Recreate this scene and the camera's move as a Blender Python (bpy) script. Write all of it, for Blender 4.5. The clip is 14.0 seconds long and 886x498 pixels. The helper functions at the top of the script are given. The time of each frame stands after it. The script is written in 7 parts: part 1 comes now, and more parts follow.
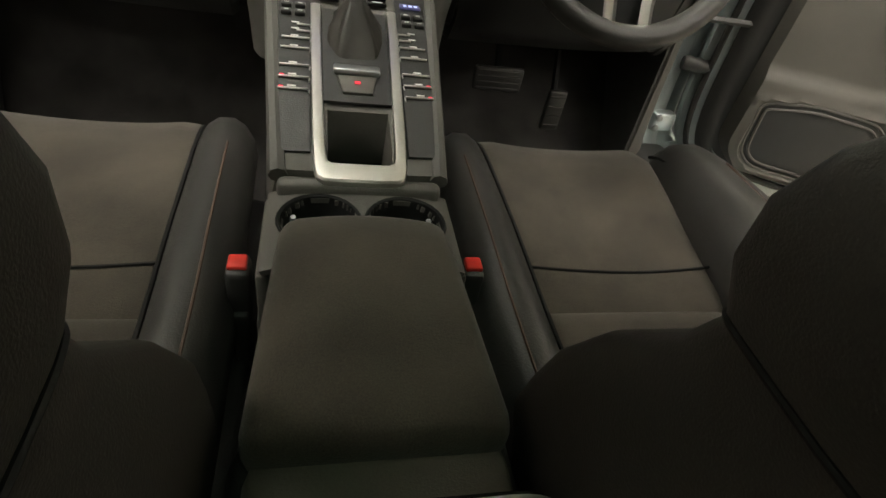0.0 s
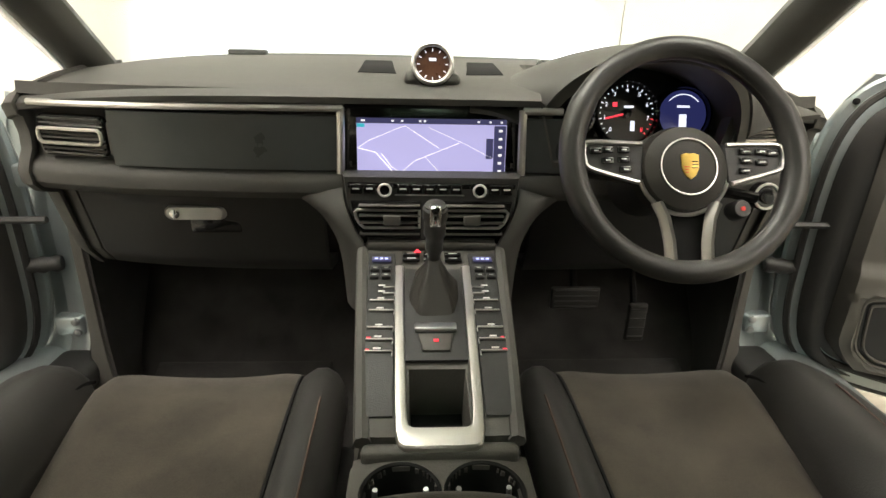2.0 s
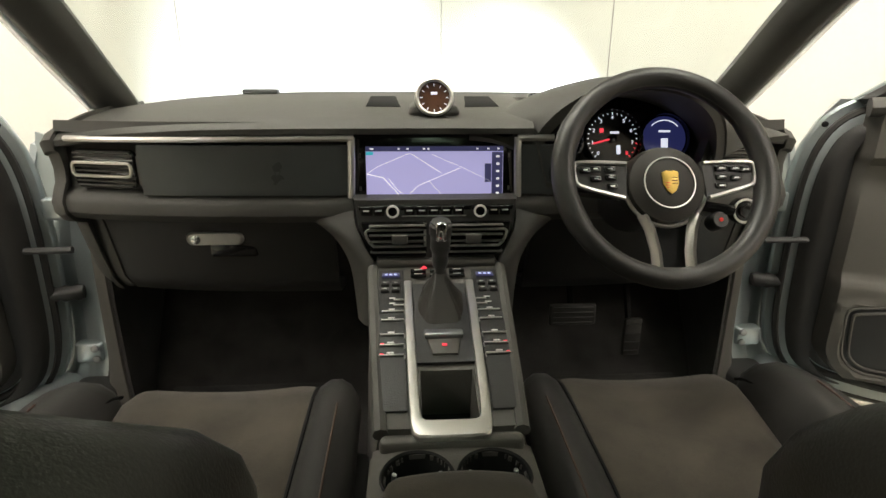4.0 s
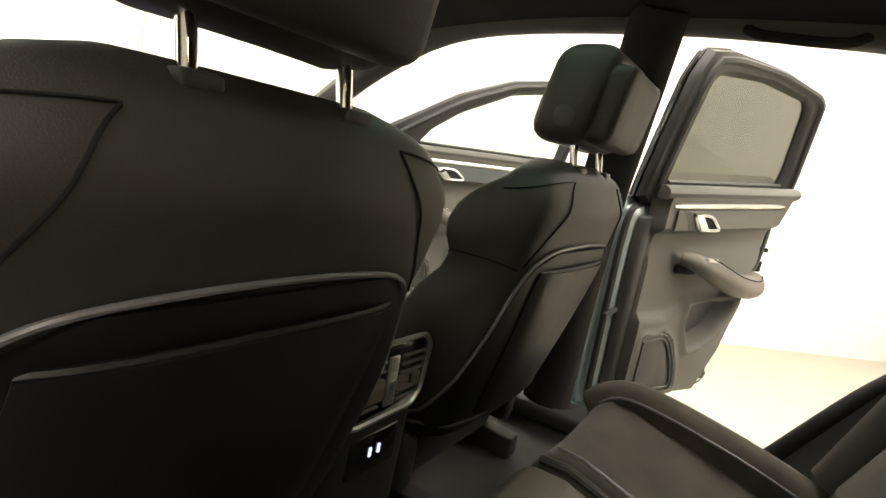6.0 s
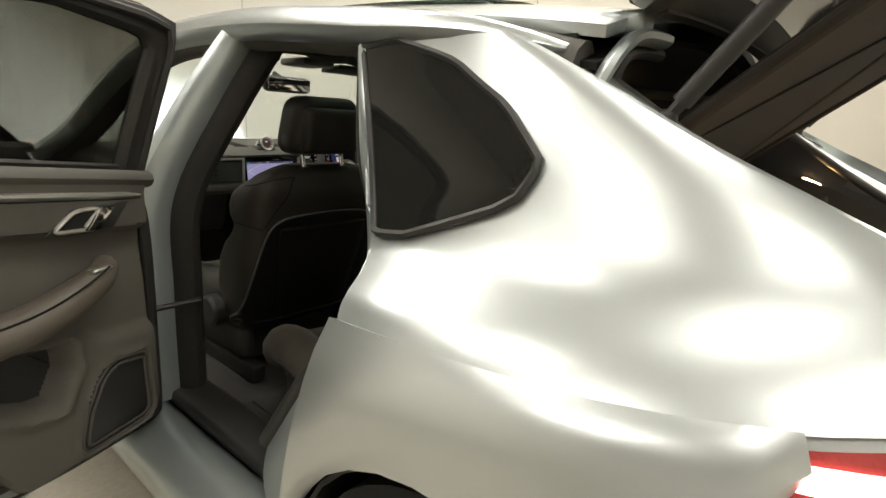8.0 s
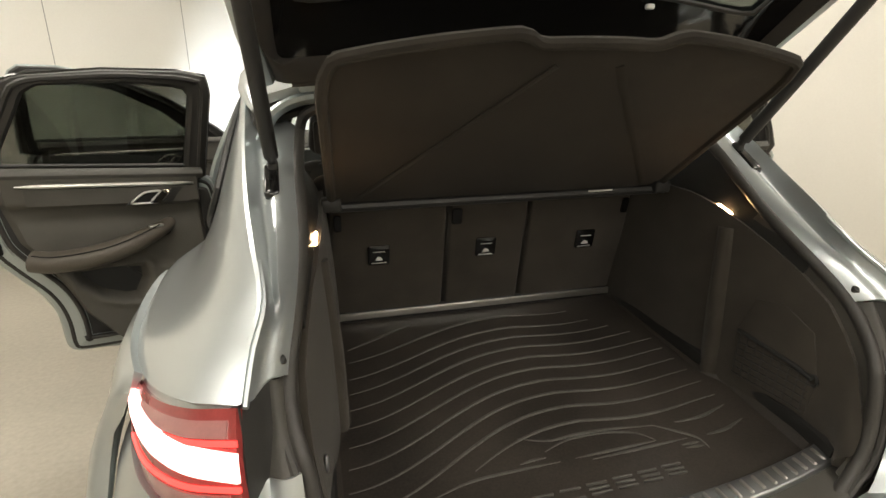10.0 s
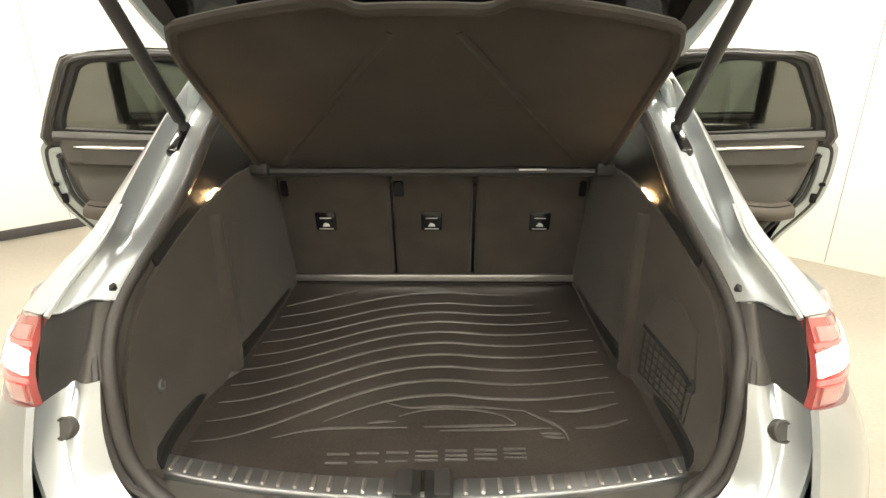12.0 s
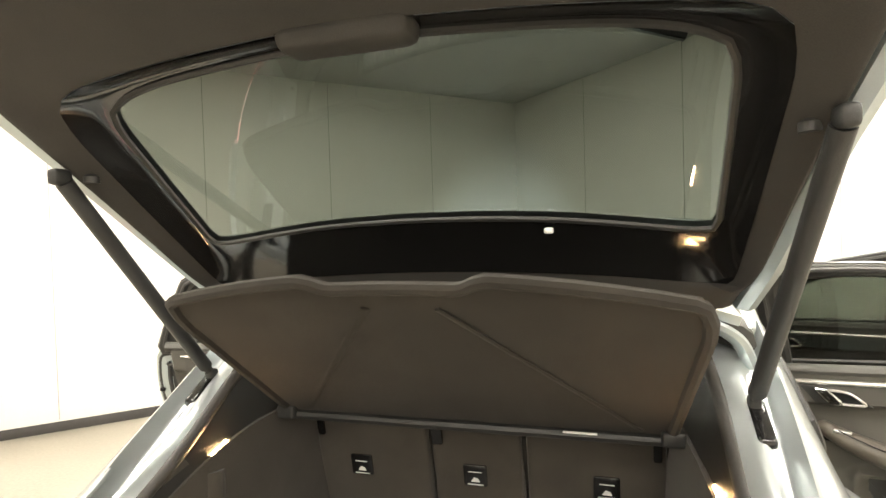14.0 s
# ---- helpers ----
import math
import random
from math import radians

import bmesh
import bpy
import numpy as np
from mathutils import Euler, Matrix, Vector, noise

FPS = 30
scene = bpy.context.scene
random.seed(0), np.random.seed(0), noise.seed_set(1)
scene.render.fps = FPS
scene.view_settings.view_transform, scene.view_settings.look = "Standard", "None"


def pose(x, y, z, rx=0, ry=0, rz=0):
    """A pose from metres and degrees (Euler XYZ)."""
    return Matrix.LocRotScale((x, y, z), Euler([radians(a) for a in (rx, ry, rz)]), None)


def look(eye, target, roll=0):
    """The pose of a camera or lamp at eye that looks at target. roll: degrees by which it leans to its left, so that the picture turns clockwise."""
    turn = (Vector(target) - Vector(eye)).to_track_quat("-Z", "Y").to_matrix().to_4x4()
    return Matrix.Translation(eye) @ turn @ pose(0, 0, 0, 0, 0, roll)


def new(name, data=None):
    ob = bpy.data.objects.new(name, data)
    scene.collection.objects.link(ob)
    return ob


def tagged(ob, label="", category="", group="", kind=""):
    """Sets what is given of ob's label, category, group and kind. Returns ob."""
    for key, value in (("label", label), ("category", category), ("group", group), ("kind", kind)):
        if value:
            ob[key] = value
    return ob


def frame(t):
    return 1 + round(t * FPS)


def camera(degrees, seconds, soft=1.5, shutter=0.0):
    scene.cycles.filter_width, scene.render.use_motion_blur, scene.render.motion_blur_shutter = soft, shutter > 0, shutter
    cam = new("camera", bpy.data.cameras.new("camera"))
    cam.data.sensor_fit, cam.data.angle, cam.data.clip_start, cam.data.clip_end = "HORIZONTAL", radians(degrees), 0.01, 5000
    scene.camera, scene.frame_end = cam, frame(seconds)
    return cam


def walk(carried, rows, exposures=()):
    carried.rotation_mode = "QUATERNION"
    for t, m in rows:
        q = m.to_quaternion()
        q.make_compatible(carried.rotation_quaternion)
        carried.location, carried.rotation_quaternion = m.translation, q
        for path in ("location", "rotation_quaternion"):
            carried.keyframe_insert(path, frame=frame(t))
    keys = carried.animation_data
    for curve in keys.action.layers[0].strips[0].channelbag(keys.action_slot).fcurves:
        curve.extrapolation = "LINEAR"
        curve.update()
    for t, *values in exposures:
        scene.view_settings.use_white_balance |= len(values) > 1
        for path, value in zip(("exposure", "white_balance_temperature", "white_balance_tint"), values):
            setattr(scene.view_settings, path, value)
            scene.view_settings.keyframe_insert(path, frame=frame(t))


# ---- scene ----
cam = camera(79.04, 14.0)
PATH = [
    (0, (-0.045, -0.317, 1.072), (0.411, 1.138, -0.222), 12.4),
    (0.5, (-0.042, -0.296, 1.101), (0.287, 1.313, -0.041), 8.9),
    (1, (-0.033, -0.288, 1.132), (0.206, 1.444, 0.161), 6.9),
    (1.5, (-0.031, -0.293, 1.145), (0.138, 1.516, 0.309), 4.3),
    (2, (-0.031, -0.301, 1.159), (0.08, 1.552, 0.413), 1.5),
    (2.2, (-0.029, -0.299, 1.155), (0.062, 1.566, 0.438), 0.7),
    (4.5, (-0.066, -0.463, 1.149), (0.085, 1.437, 0.546), -0.1),
    (5, (-0.188, -0.592, 1.112), (0.517, 1.198, 0.578), 8.0),
    (5.2, (-0.262, -0.583, 1.105), (0.736, 1.07, 0.587), 9.0),
    (5.5, (-0.41, -0.59, 1.074), (0.978, 0.783, 0.655), 11.3),
    (6, (-0.659, -0.667, 1.074), (1.012, 0.383, 0.749), 10.0),
    (6.5, (-0.925, -0.76, 1.075), (0.832, 0.14, 0.741), 6.3),
    (7, (-1.19, -0.975, 1.118), (0.492, 0.095, 0.725), 4.5),
    (7.2, (-1.27, -1.115, 1.15), (0.30, 0.09, 0.724), 3.5),
    (8.2, (-1.46, -1.9, 1.3), (-0.02, -0.62, 0.82), 3.0),
    (9.3, (-0.812, -2.432, 1.45), (-0.016, -0.704, 0.834), 2.2),
    (9.5, (-0.708, -2.519, 1.469), (0.002, -0.762, 0.83), 1.4),
    (10, (-0.527, -2.658, 1.486), (-0.051, -0.823, 0.849), 0.1),
    (10.5, (-0.345, -2.748, 1.489), (-0.031, -0.875, 0.863), -0.1),
    (11, (-0.171, -2.78, 1.481), (0.056, -0.896, 0.851), -0.0),
    (11.5, (-0.024, -2.79, 1.473), (0.104, -0.9, 0.834), 0.2),
    (12, (0.044, -2.779, 1.447), (0.027, -0.895, 0.777), -0.1),
    (12.5, (0.079, -2.737, 1.434), (-0.053, -0.878, 0.707), -0.7),
    (13, (0.176, -2.674, 1.463), (-0.076, -0.822, 0.75), -1.7),
    (13.5, (0.297, -2.6, 1.543), (-0.113, -0.705, 1.049), -1.9),
    (14, (0.327, -2.555, 1.613), (-0.234, -0.636, 1.561), -1.7),
]
LIGHT = [(0, 0.0), (1.0, 0.05), (2.2, 0.12), (4.3, -0.4), (5.0, -0.5), (5.6, 0.3), (6.2, 0.65), (7.2, 0.85), (7.5, 0.1), (7.9, -0.8), (8.5, -1.3), (9.3, -1.6), (10.0, -1.0), (10.5, -0.5), (11.0, -0.1), (12.5, 0.12), (13.3, 0.35), (14.0, 0.3)]
walk(cam, [(t, look(eye, target, roll)) for t, eye, target, roll in PATH], LIGHT)

# ---- light and room ----
world = bpy.data.worlds.new("world")
scene.world = world
world.use_nodes = True
world.node_tree.nodes["Background"].inputs[0].default_value = (0.9, 0.95, 1.0, 1)
world.node_tree.nodes["Background"].inputs[1].default_value = 0.02


# ---- materials ----
def material(name, color, rough=0.5, metal=0.0, var=0.15, scale=8.0, fine=180.0, bump=0.15, coat=0.0, sheen=0.0,
             rough_var=0.08, spec=0.5, blotch=None):
    m = bpy.data.materials.new(name)
    m.use_nodes = True
    nt = m.node_tree
    b = nt.nodes["Principled BSDF"]
    tc = nt.nodes.new("ShaderNodeTexCoord")
    n1 = nt.nodes.new("ShaderNodeTexNoise")
    n1.inputs["Scale"].default_value = scale
    n1.inputs["Detail"].default_value = 5
    n2 = nt.nodes.new("ShaderNodeTexNoise")
    n2.inputs["Scale"].default_value = fine
    n2.inputs["Detail"].default_value = 3
    nt.links.new(tc.outputs["Object"], n1.inputs["Vector"])
    nt.links.new(tc.outputs["Object"], n2.inputs["Vector"])
    mixf = nt.nodes.new("ShaderNodeMix")
    mixf.data_type = "FLOAT"
    mixf.inputs[0].default_value = 0.4
    nt.links.new(n1.outputs["Fac"], mixf.inputs[2])
    nt.links.new(n2.outputs["Fac"], mixf.inputs[3])
    ramp = nt.nodes.new("ShaderNodeValToRGB")
    lo = [max(0, c * (1 - var)) for c in color]
    hi = [min(1, c * (1 + var)) for c in (blotch or color)]
    ramp.color_ramp.elements[0].position, ramp.color_ramp.elements[1].position = 0.3, 0.7
    ramp.color_ramp.elements[0].color = (*lo, 1)
    ramp.color_ramp.elements[1].color = (*hi, 1)
    nt.links.new(mixf.outputs[0], ramp.inputs[0])
    nt.links.new(ramp.outputs[0], b.inputs["Base Color"])
    mr = nt.nodes.new("ShaderNodeMapRange")
    mr.inputs["To Min"].default_value = max(0.02, rough - rough_var)
    mr.inputs["To Max"].default_value = min(1, rough + rough_var)
    nt.links.new(n1.outputs["Fac"], mr.inputs["Value"])
    nt.links.new(mr.outputs[0], b.inputs["Roughness"])
    b.inputs["Metallic"].default_value = metal
    b.inputs["Specular IOR Level"].default_value = spec
    b.inputs["Coat Weight"].default_value = coat
    b.inputs["Coat Roughness"].default_value = 0.06
    if sheen:
        b.inputs["Sheen Weight"].default_value = sheen
        b.inputs["Sheen Roughness"].default_value = 0.5
    if bump:
        bp = nt.nodes.new("ShaderNodeBump")
        bp.inputs["Strength"].default_value = bump
        bp.inputs["Distance"].default_value = 0.002
        nt.links.new(n2.outputs["Fac"], bp.inputs["Height"])
        nt.links.new(bp.outputs[0], b.inputs["Normal"])
    return m


def glowing(name, color, strength):
    m = bpy.data.materials.new(name)
    m.use_nodes = True
    b = m.node_tree.nodes["Principled BSDF"]
    b.inputs["Base Color"].default_value = (*[min(1, c) * 0.5 for c in color], 1)
    b.inputs["Emission Color"].default_value = (*color, 1)
    b.inputs["Emission Strength"].default_value = strength
    b.inputs["Roughness"].default_value = 0.3
    return m


def glass(name, color, rough=0.0):
    m = bpy.data.materials.new(name)
    m.use_nodes = True
    nt = m.node_tree
    nt.nodes.remove(nt.nodes["Principled BSDF"])
    out = nt.nodes["Material Output"]
    tr = nt.nodes.new("ShaderNodeBsdfTransparent")
    tr.inputs[0].default_value = (*color, 1)
    gl = nt.nodes.new("ShaderNodeBsdfGlossy")
    gl.inputs["Roughness"].default_value = rough
    lw = nt.nodes.new("ShaderNodeLayerWeight")
    lw.inputs[0].default_value = 0.5
    pw = nt.nodes.new("ShaderNodeMath")
    pw.operation = "POWER"
    pw.inputs[1].default_value = 4.0
    nt.links.new(lw.outputs["Facing"], pw.inputs[0])
    ad = nt.nodes.new("ShaderNodeMapRange")
    ad.inputs["To Min"].default_value, ad.inputs["To Max"].default_value = 0.035, 0.9
    nt.links.new(pw.outputs[0], ad.inputs["Value"])
    mx = nt.nodes.new("ShaderNodeMixShader")
    nt.links.new(ad.outputs[0], mx.inputs[0])
    nt.links.new(tr.outputs[0], mx.inputs[1])
    nt.links.new(gl.outputs[0], mx.inputs[2])
    nt.links.new(mx.outputs[0], out.inputs[0])
    return m


PAINT = material("paint", (0.56, 0.605, 0.615), 0.30, 0.74, 0.04, 3, 900, 0.02, coat=0.8, rough_var=0.03)
# same body paint toned down: shade of jambs and openings put into its colour
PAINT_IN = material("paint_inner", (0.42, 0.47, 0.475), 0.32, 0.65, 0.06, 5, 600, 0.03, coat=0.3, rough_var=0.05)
LEATHER = material("leather", (0.026, 0.0238, 0.0205), 0.48, 0, 0.25, 9, 700, 0.22, rough_var=0.1, spec=0.32)
PIPING = material("piping", (0.10, 0.095, 0.10), 0.35, 0, 0.1, 30, 400, 0.1)
SHELL = material("hard_shell", (0.006, 0.006, 0.006), 0.42, 0, 0.2, 14, 600, 0.12, spec=0.25)
SEAM = material("stitched_seam", (0.006, 0.006, 0.006), 0.7, 0, 0.2, 40, 500, 0.1, spec=0.2)
STITCH = material("stitching", (0.075, 0.045, 0.032), 0.8, 0, 0.2, 60, 500, 0.1)
LEATHER_LT = material("leather_light", (0.082, 0.071, 0.057), 0.5, 0, 0.2, 8, 600, 0.2)
# near-black for small black parts, and for shade painted in place of hollows
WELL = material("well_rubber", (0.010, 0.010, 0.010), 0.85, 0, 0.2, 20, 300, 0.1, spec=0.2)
DOOR_TRIM = material("door_trim", (0.092, 0.087, 0.076), 0.62, 0, 0.12, 8, 700, 0.25, spec=0.35)
LEATHER_GLOSS = material("leather_smooth", (0.032, 0.031, 0.029), 0.36, 0, 0.2, 9, 500, 0.2, rough_var=0.08)
SUEDE = material("suede", (0.035, 0.0305, 0.024), 0.95, 0, 0.35, 11, 700, 0.35, blotch=(0.058, 0.050, 0.039), sheen=0.12, spec=0.2)
CARPET = material("carpet", (0.036, 0.034, 0.032), 0.98, 0, 0.5, 14, 900, 0.8, sheen=0.15, spec=0.1)
FELT = material("felt", (0.058, 0.051, 0.042), 0.97, 0, 0.25, 10, 900, 0.6, sheen=0.15, spec=0.15)
SOFT = material("soft_touch", (0.077, 0.075, 0.068), 0.6, 0, 0.15, 10, 600, 0.25, spec=0.35)
PLASTIC = material("black_plastic", (0.022, 0.022, 0.021), 0.45, 0, 0.2, 12, 500, 0.25)
PLASTIC_LT = material("grey_plastic", (0.072, 0.068, 0.060), 0.5, 0, 0.15, 12, 500, 0.25)
GLOVEBOX = material("glovebox_plastic", (0.040, 0.039, 0.037), 0.55, 0, 0.15, 12, 500, 0.25, spec=0.35)
PIANO = material("piano_black", (0.008, 0.008, 0.008), 0.12, 0, 0.1, 10, 300, 0.0, coat=0.4)
QUARTER = material("quarter_glass", (0.012, 0.012, 0.011), 0.05, 0, 0.05, 10, 300, 0.0, rough_var=0.01, spec=0.4)
PANEL = material("dash_insert", (0.064, 0.070, 0.068), 0.30, 0.1, 0.12, 20, 800, 0.03)
RUBBER = material("rubber", (0.026, 0.025, 0.023), 0.5, 0, 0.2, 15, 300, 0.15)
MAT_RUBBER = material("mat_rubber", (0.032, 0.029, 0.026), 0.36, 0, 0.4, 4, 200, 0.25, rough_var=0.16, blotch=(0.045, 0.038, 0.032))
# mat rubber made paler: lamp highlights on the raised ribs put into the colour
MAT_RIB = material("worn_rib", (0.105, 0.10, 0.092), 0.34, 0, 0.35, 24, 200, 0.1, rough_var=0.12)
SHELF_FELT = material("shelf_felt", (0.036, 0.032, 0.027), 0.97, 0, 0.25, 10, 900, 0.6, sheen=0.08, spec=0.12)
BOOT_SEAL = material("boot_seal", (0.050, 0.047, 0.043), 0.48, 0, 0.2, 15, 300, 0.15)
SATIN = material("satin_metal", (0.62, 0.61, 0.58), 0.32, 0.95, 0.06, 30, 700, 0.04)
KNOB_RING = material("knob_ring", (0.78, 0.77, 0.74), 0.45, 0.6, 0.05, 30, 500, 0.03)
CHROME = material("chrome", (0.80, 0.80, 0.79), 0.10, 1.0, 0.03, 10, 300, 0.0)
BRASS = material("gold_shield", (0.62, 0.42, 0.10), 0.35, 0.6, 0.15, 40, 400, 0.1)
RED_PLASTIC = material("red_plastic", (0.62, 0.03, 0.02), 0.35, 0, 0.1, 20, 300, 0.05)
LABEL = material("label_print", (0.72, 0.72, 0.70), 0.5, 0, 0.05, 30, 300, 0.02)
HEADLINER = material("headliner", (0.030, 0.029, 0.027), 0.97, 0, 0.2, 8, 700, 0.4, spec=0.1)
TYRE = material("tyre", (0.02, 0.02, 0.02), 0.8, 0, 0.2, 20, 200, 0.3)
ALLOY = material("alloy", (0.35, 0.36, 0.36), 0.35, 0.9, 0.06, 12, 300, 0.03)
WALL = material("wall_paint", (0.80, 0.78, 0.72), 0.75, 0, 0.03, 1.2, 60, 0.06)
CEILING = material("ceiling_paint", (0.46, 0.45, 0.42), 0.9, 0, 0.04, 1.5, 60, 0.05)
FLOOR = material("polished_concrete", (0.36, 0.33, 0.27), 0.42, 0, 0.14, 1.3, 45, 0.12, rough_var=0.14, blotch=(0.40, 0.37, 0.31))
SKIRT = material("skirting", (0.045, 0.042, 0.04), 0.6, 0, 0.15, 8, 200, 0.1)
JOINT = material("wall_joint", (0.30, 0.29, 0.27), 0.8, 0, 0.1, 8, 200, 0.1)
GLASS = glass("window_glass", (0.93, 0.96, 0.94))
DOOR_GLASS = glass("door_glass", (0.80, 0.86, 0.82))
ROOF_GLASS = glass("roof_glass", (0.30, 0.36, 0.32))
TINT = glass("privacy_glass", (0.345, 0.35, 0.325))
TINT_LT = glass("green_glass", (0.112, 0.128, 0.114))
LINING = material("lid_lining", (0.040, 0.037, 0.033), 0.7, 0, 0.2, 9, 500, 0.3, spec=0.3)
RED_LENS = material("red_lens", (0.33, 0.055, 0.052), 0.12, 0, 0.2, 30, 200, 0.0, coat=0.6)
CLEAR_LENS = material("clear_lens", (0.46, 0.21, 0.20), 0.15, 0, 0.1, 30, 200, 0.0, coat=0.6)
TAIL_GLOW = glowing("tail_glow", (1.0, 0.06, 0.05), 5)
TAIL_HOT = glowing("tail_hot", (1.0, 0.46, 0.42), 12)
HEAD_GLOW = glowing("headlamp_glow", (0.85, 0.92, 1.0), 12)
LAMP_WARM = glowing("lamp_warm", (1.0, 0.60, 0.27), 420)
LAMP_CABIN = glowing("cabin_lamp", (1.0, 0.66, 0.34), 50)
TUBE_GLOW = glowing("ceiling_light", (1.0, 0.93, 0.82), 26)
SCREEN_MAP = glowing("screen_map", (0.47, 0.44, 0.74), 0.9)
SCREEN_ROAD = glowing("screen_road", (0.92, 0.88, 0.90), 1.0)
SCREEN_BAR = glowing("screen_bar", (0.05, 0.05, 0.12), 0.8)
SCREEN_TEAL = glowing("screen_teal", (0.05, 0.5, 0.6), 0.8)
DIAL_BLUE = glowing("dial_blue", (0.03, 0.035, 0.14), 0.6)
DIAL_WHITE = glowing("dial_white", (0.85, 0.88, 1.0), 1.1)
DIAL_RED = glowing("dial_red", (1.0, 0.05, 0.08), 1.3)
LED_BLUE = glowing("led_blue", (0.55, 0.6, 1.0), 1.2)
CLOCK_FACE = material("clock_face", (0.10, 0.045, 0.025), 0.3, 0, 0.3, 60, 300, 0.0, coat=0.5)


# ---- shape tools ----
class Shape:
    """Points and faces gathered for one mesh."""

    def __init__(self):
        self.v, self.f = [], []

    def add(self, verts, faces):
        o = len(self.v)
        self.v += [tuple(p) for p in verts]
        self.f += [tuple(i + o for i in f) for f in faces]
        return self

    def grid(self, pts, wrap_u=False, wrap_v=False, skip=None):
        """pts[u][v]"""
        nu, nv = len(pts), len(pts[0])
        faces = []
        for i in range(nu if wrap_u else nu - 1):
            for j in range(nv if wrap_v else nv - 1):
                if skip and skip(i, j):
                    continue
                a, b = i * nv + j, ((i + 1) % nu) * nv + j
                c, d = ((i + 1) % nu) * nv + (j + 1) % nv, i * nv + (j + 1) % nv
                faces.append((a, b, c, d))
        return self.add([p for row in pts for p in row], faces)

    def sheet(self, pts, thick, skip=None):
        """A closed sheet: pts[u][v] and the same pushed back by thick along its normal, with rims."""
        a = np.array(pts, float)
        du, dv = np.gradient(a, axis=0), np.gradient(a, axis=1)
        n = np.cross(du, dv)
        n /= np.linalg.norm(n, axis=2, keepdims=True) + 1e-9
        back = a - n * thick
        nu, nv = a.shape[:2]
        keep = [[not (skip and skip(i, j)) for j in range(nv - 1)] for i in range(nu - 1)]
        faces, m = [], nu * nv
        ok = lambda i, j: 0 <= i < nu - 1 and 0 <= j < nv - 1 and keep[i][j]
        for i in range(nu - 1):
            for j in range(nv - 1):
                if not keep[i][j]:
                    continue
                q = [i * nv + j, (i + 1) * nv + j, (i + 1) * nv + j + 1, i * nv + j + 1]
                faces.append(tuple(q))
                faces.append(tuple(m + k for k in reversed(q)))
                for (x, y), (di, dj) in (((q[0], q[1]), (0, -1)), ((q[1], q[2]), (1, 0)), ((q[2], q[3]), (0, 1)), ((q[3], q[0]), (-1, 0))):
                    if not ok(i + di, j + dj):
                        faces.append((y, x, m + x, m + y))
        return self.add(list(map(tuple, a.reshape(-1, 3))) + list(map(tuple, back.reshape(-1, 3))), faces)

    def loft(self, loops, cap=True):
        """Closed loops of equal length, joined in order."""
        n = len(loops[0])
        self.grid(loops, wrap_v=True)
        if cap:
            o = len(self.v) - n * len(loops)
            self.f.append(tuple(o + k for k in reversed(range(n))))
            o = len(self.v) - n
            self.f.append(tuple(o + k for k in range(n)))
        return self

    def tube(self, path, r, seg=8, closed=False, flat=1.0, cap=True):
        """A round bar along path; r: one radius or one for each point; flat squeezes its second axis."""
        p = np.array(path, float)
        n = len(p)
        rad = [r] * n if not hasattr(r, "__len__") else r
        t = np.roll(p, -1, 0) - np.roll(p, 1, 0) if closed else np.gradient(p, axis=0)
        t /= np.linalg.norm(t, axis=1, keepdims=True) + 1e-9
        up = np.array([0, 0, 1.0]) if abs(t[0][2]) < 0.9 else np.array([0, 1.0, 0])
        loops = []
        for k in range(n):
            s = np.cross(t[k], up)
            s /= np.linalg.norm(s) + 1e-9
            up = np.cross(s, t[k])
            loops.append([tuple(p[k] + rad[k] * (math.cos(a) * s + flat * math.sin(a) * up)) for a in np.linspace(0, 2 * math.pi, seg, endpoint=False)])
        if closed:
            return self.grid(loops, wrap_u=True, wrap_v=True)
        return self.loft(loops, cap)

    def rbox(self, c, size, r=0.01, div=(1, 1, 1), fn=None, arc=2):
        """A box with rounded edges about c; div: cells along each side; fn bends its points."""
        h = [s / 2 for s in size]
        r = min(r, *[x * 0.98 for x in h])
        axes = []
        for k in range(3):
            e = [h[k] - r * (1 - math.sin(math.pi / 2 * i / arc)) if i else h[k] - r for i in range(arc + 1)]
            mid = list(np.linspace(-(h[k] - r), h[k] - r, div[k] + 1))
            axes.append([-x for x in reversed(e[1:])] + mid + e[1:])
        index, verts, faces = {}, [], []

        def vert(p):
            key = tuple(round(x, 6) for x in p)
            if key not in index:
                q = Vector(p)
                inner = Vector([max(-(h[k] - r), min(h[k] - r, q[k])) for k in range(3)])
                d = q - inner
                if d.length > 1e-9:
                    big = max(abs(x) for x in d)
                    q = inner + d.normalized() * big
                w = q + Vector(c)
                index[key] = len(verts)
                verts.append(tuple(fn(w) if fn else w))
            return index[key]

        for k in range(3):
            a, b = (k + 1) % 3, (k + 2) % 3
            for sgn in (-1, 1):
                for i in range(len(axes[a]) - 1):
                    for j in range(len(axes[b]) - 1):
                        q = []
                        for x, y in ((i, j), (i + 1, j), (i + 1, j + 1), (i, j + 1)):
                            p = [0, 0, 0]
                            p[k], p[a], p[b] = sgn * h[k], axes[a][x], axes[b][y]
                            q.append(vert(p))
                        if len(set(q)) > 2:
                            faces.append(tuple(q if sgn > 0 else reversed(q)))
        return self.add(verts, faces)

    def lathe(self, profile, m, seg=24):
        """profile of (radius, height) turned about the z axis of m."""
        loops = []
        for rad, hgt in profile:
            loops.append([tuple(m @ Vector((rad * math.cos(a), rad * math.sin(a), hgt))) for a in np.linspace(0, 2 * math.pi, seg, endpoint=False)])
        return self.loft(loops)

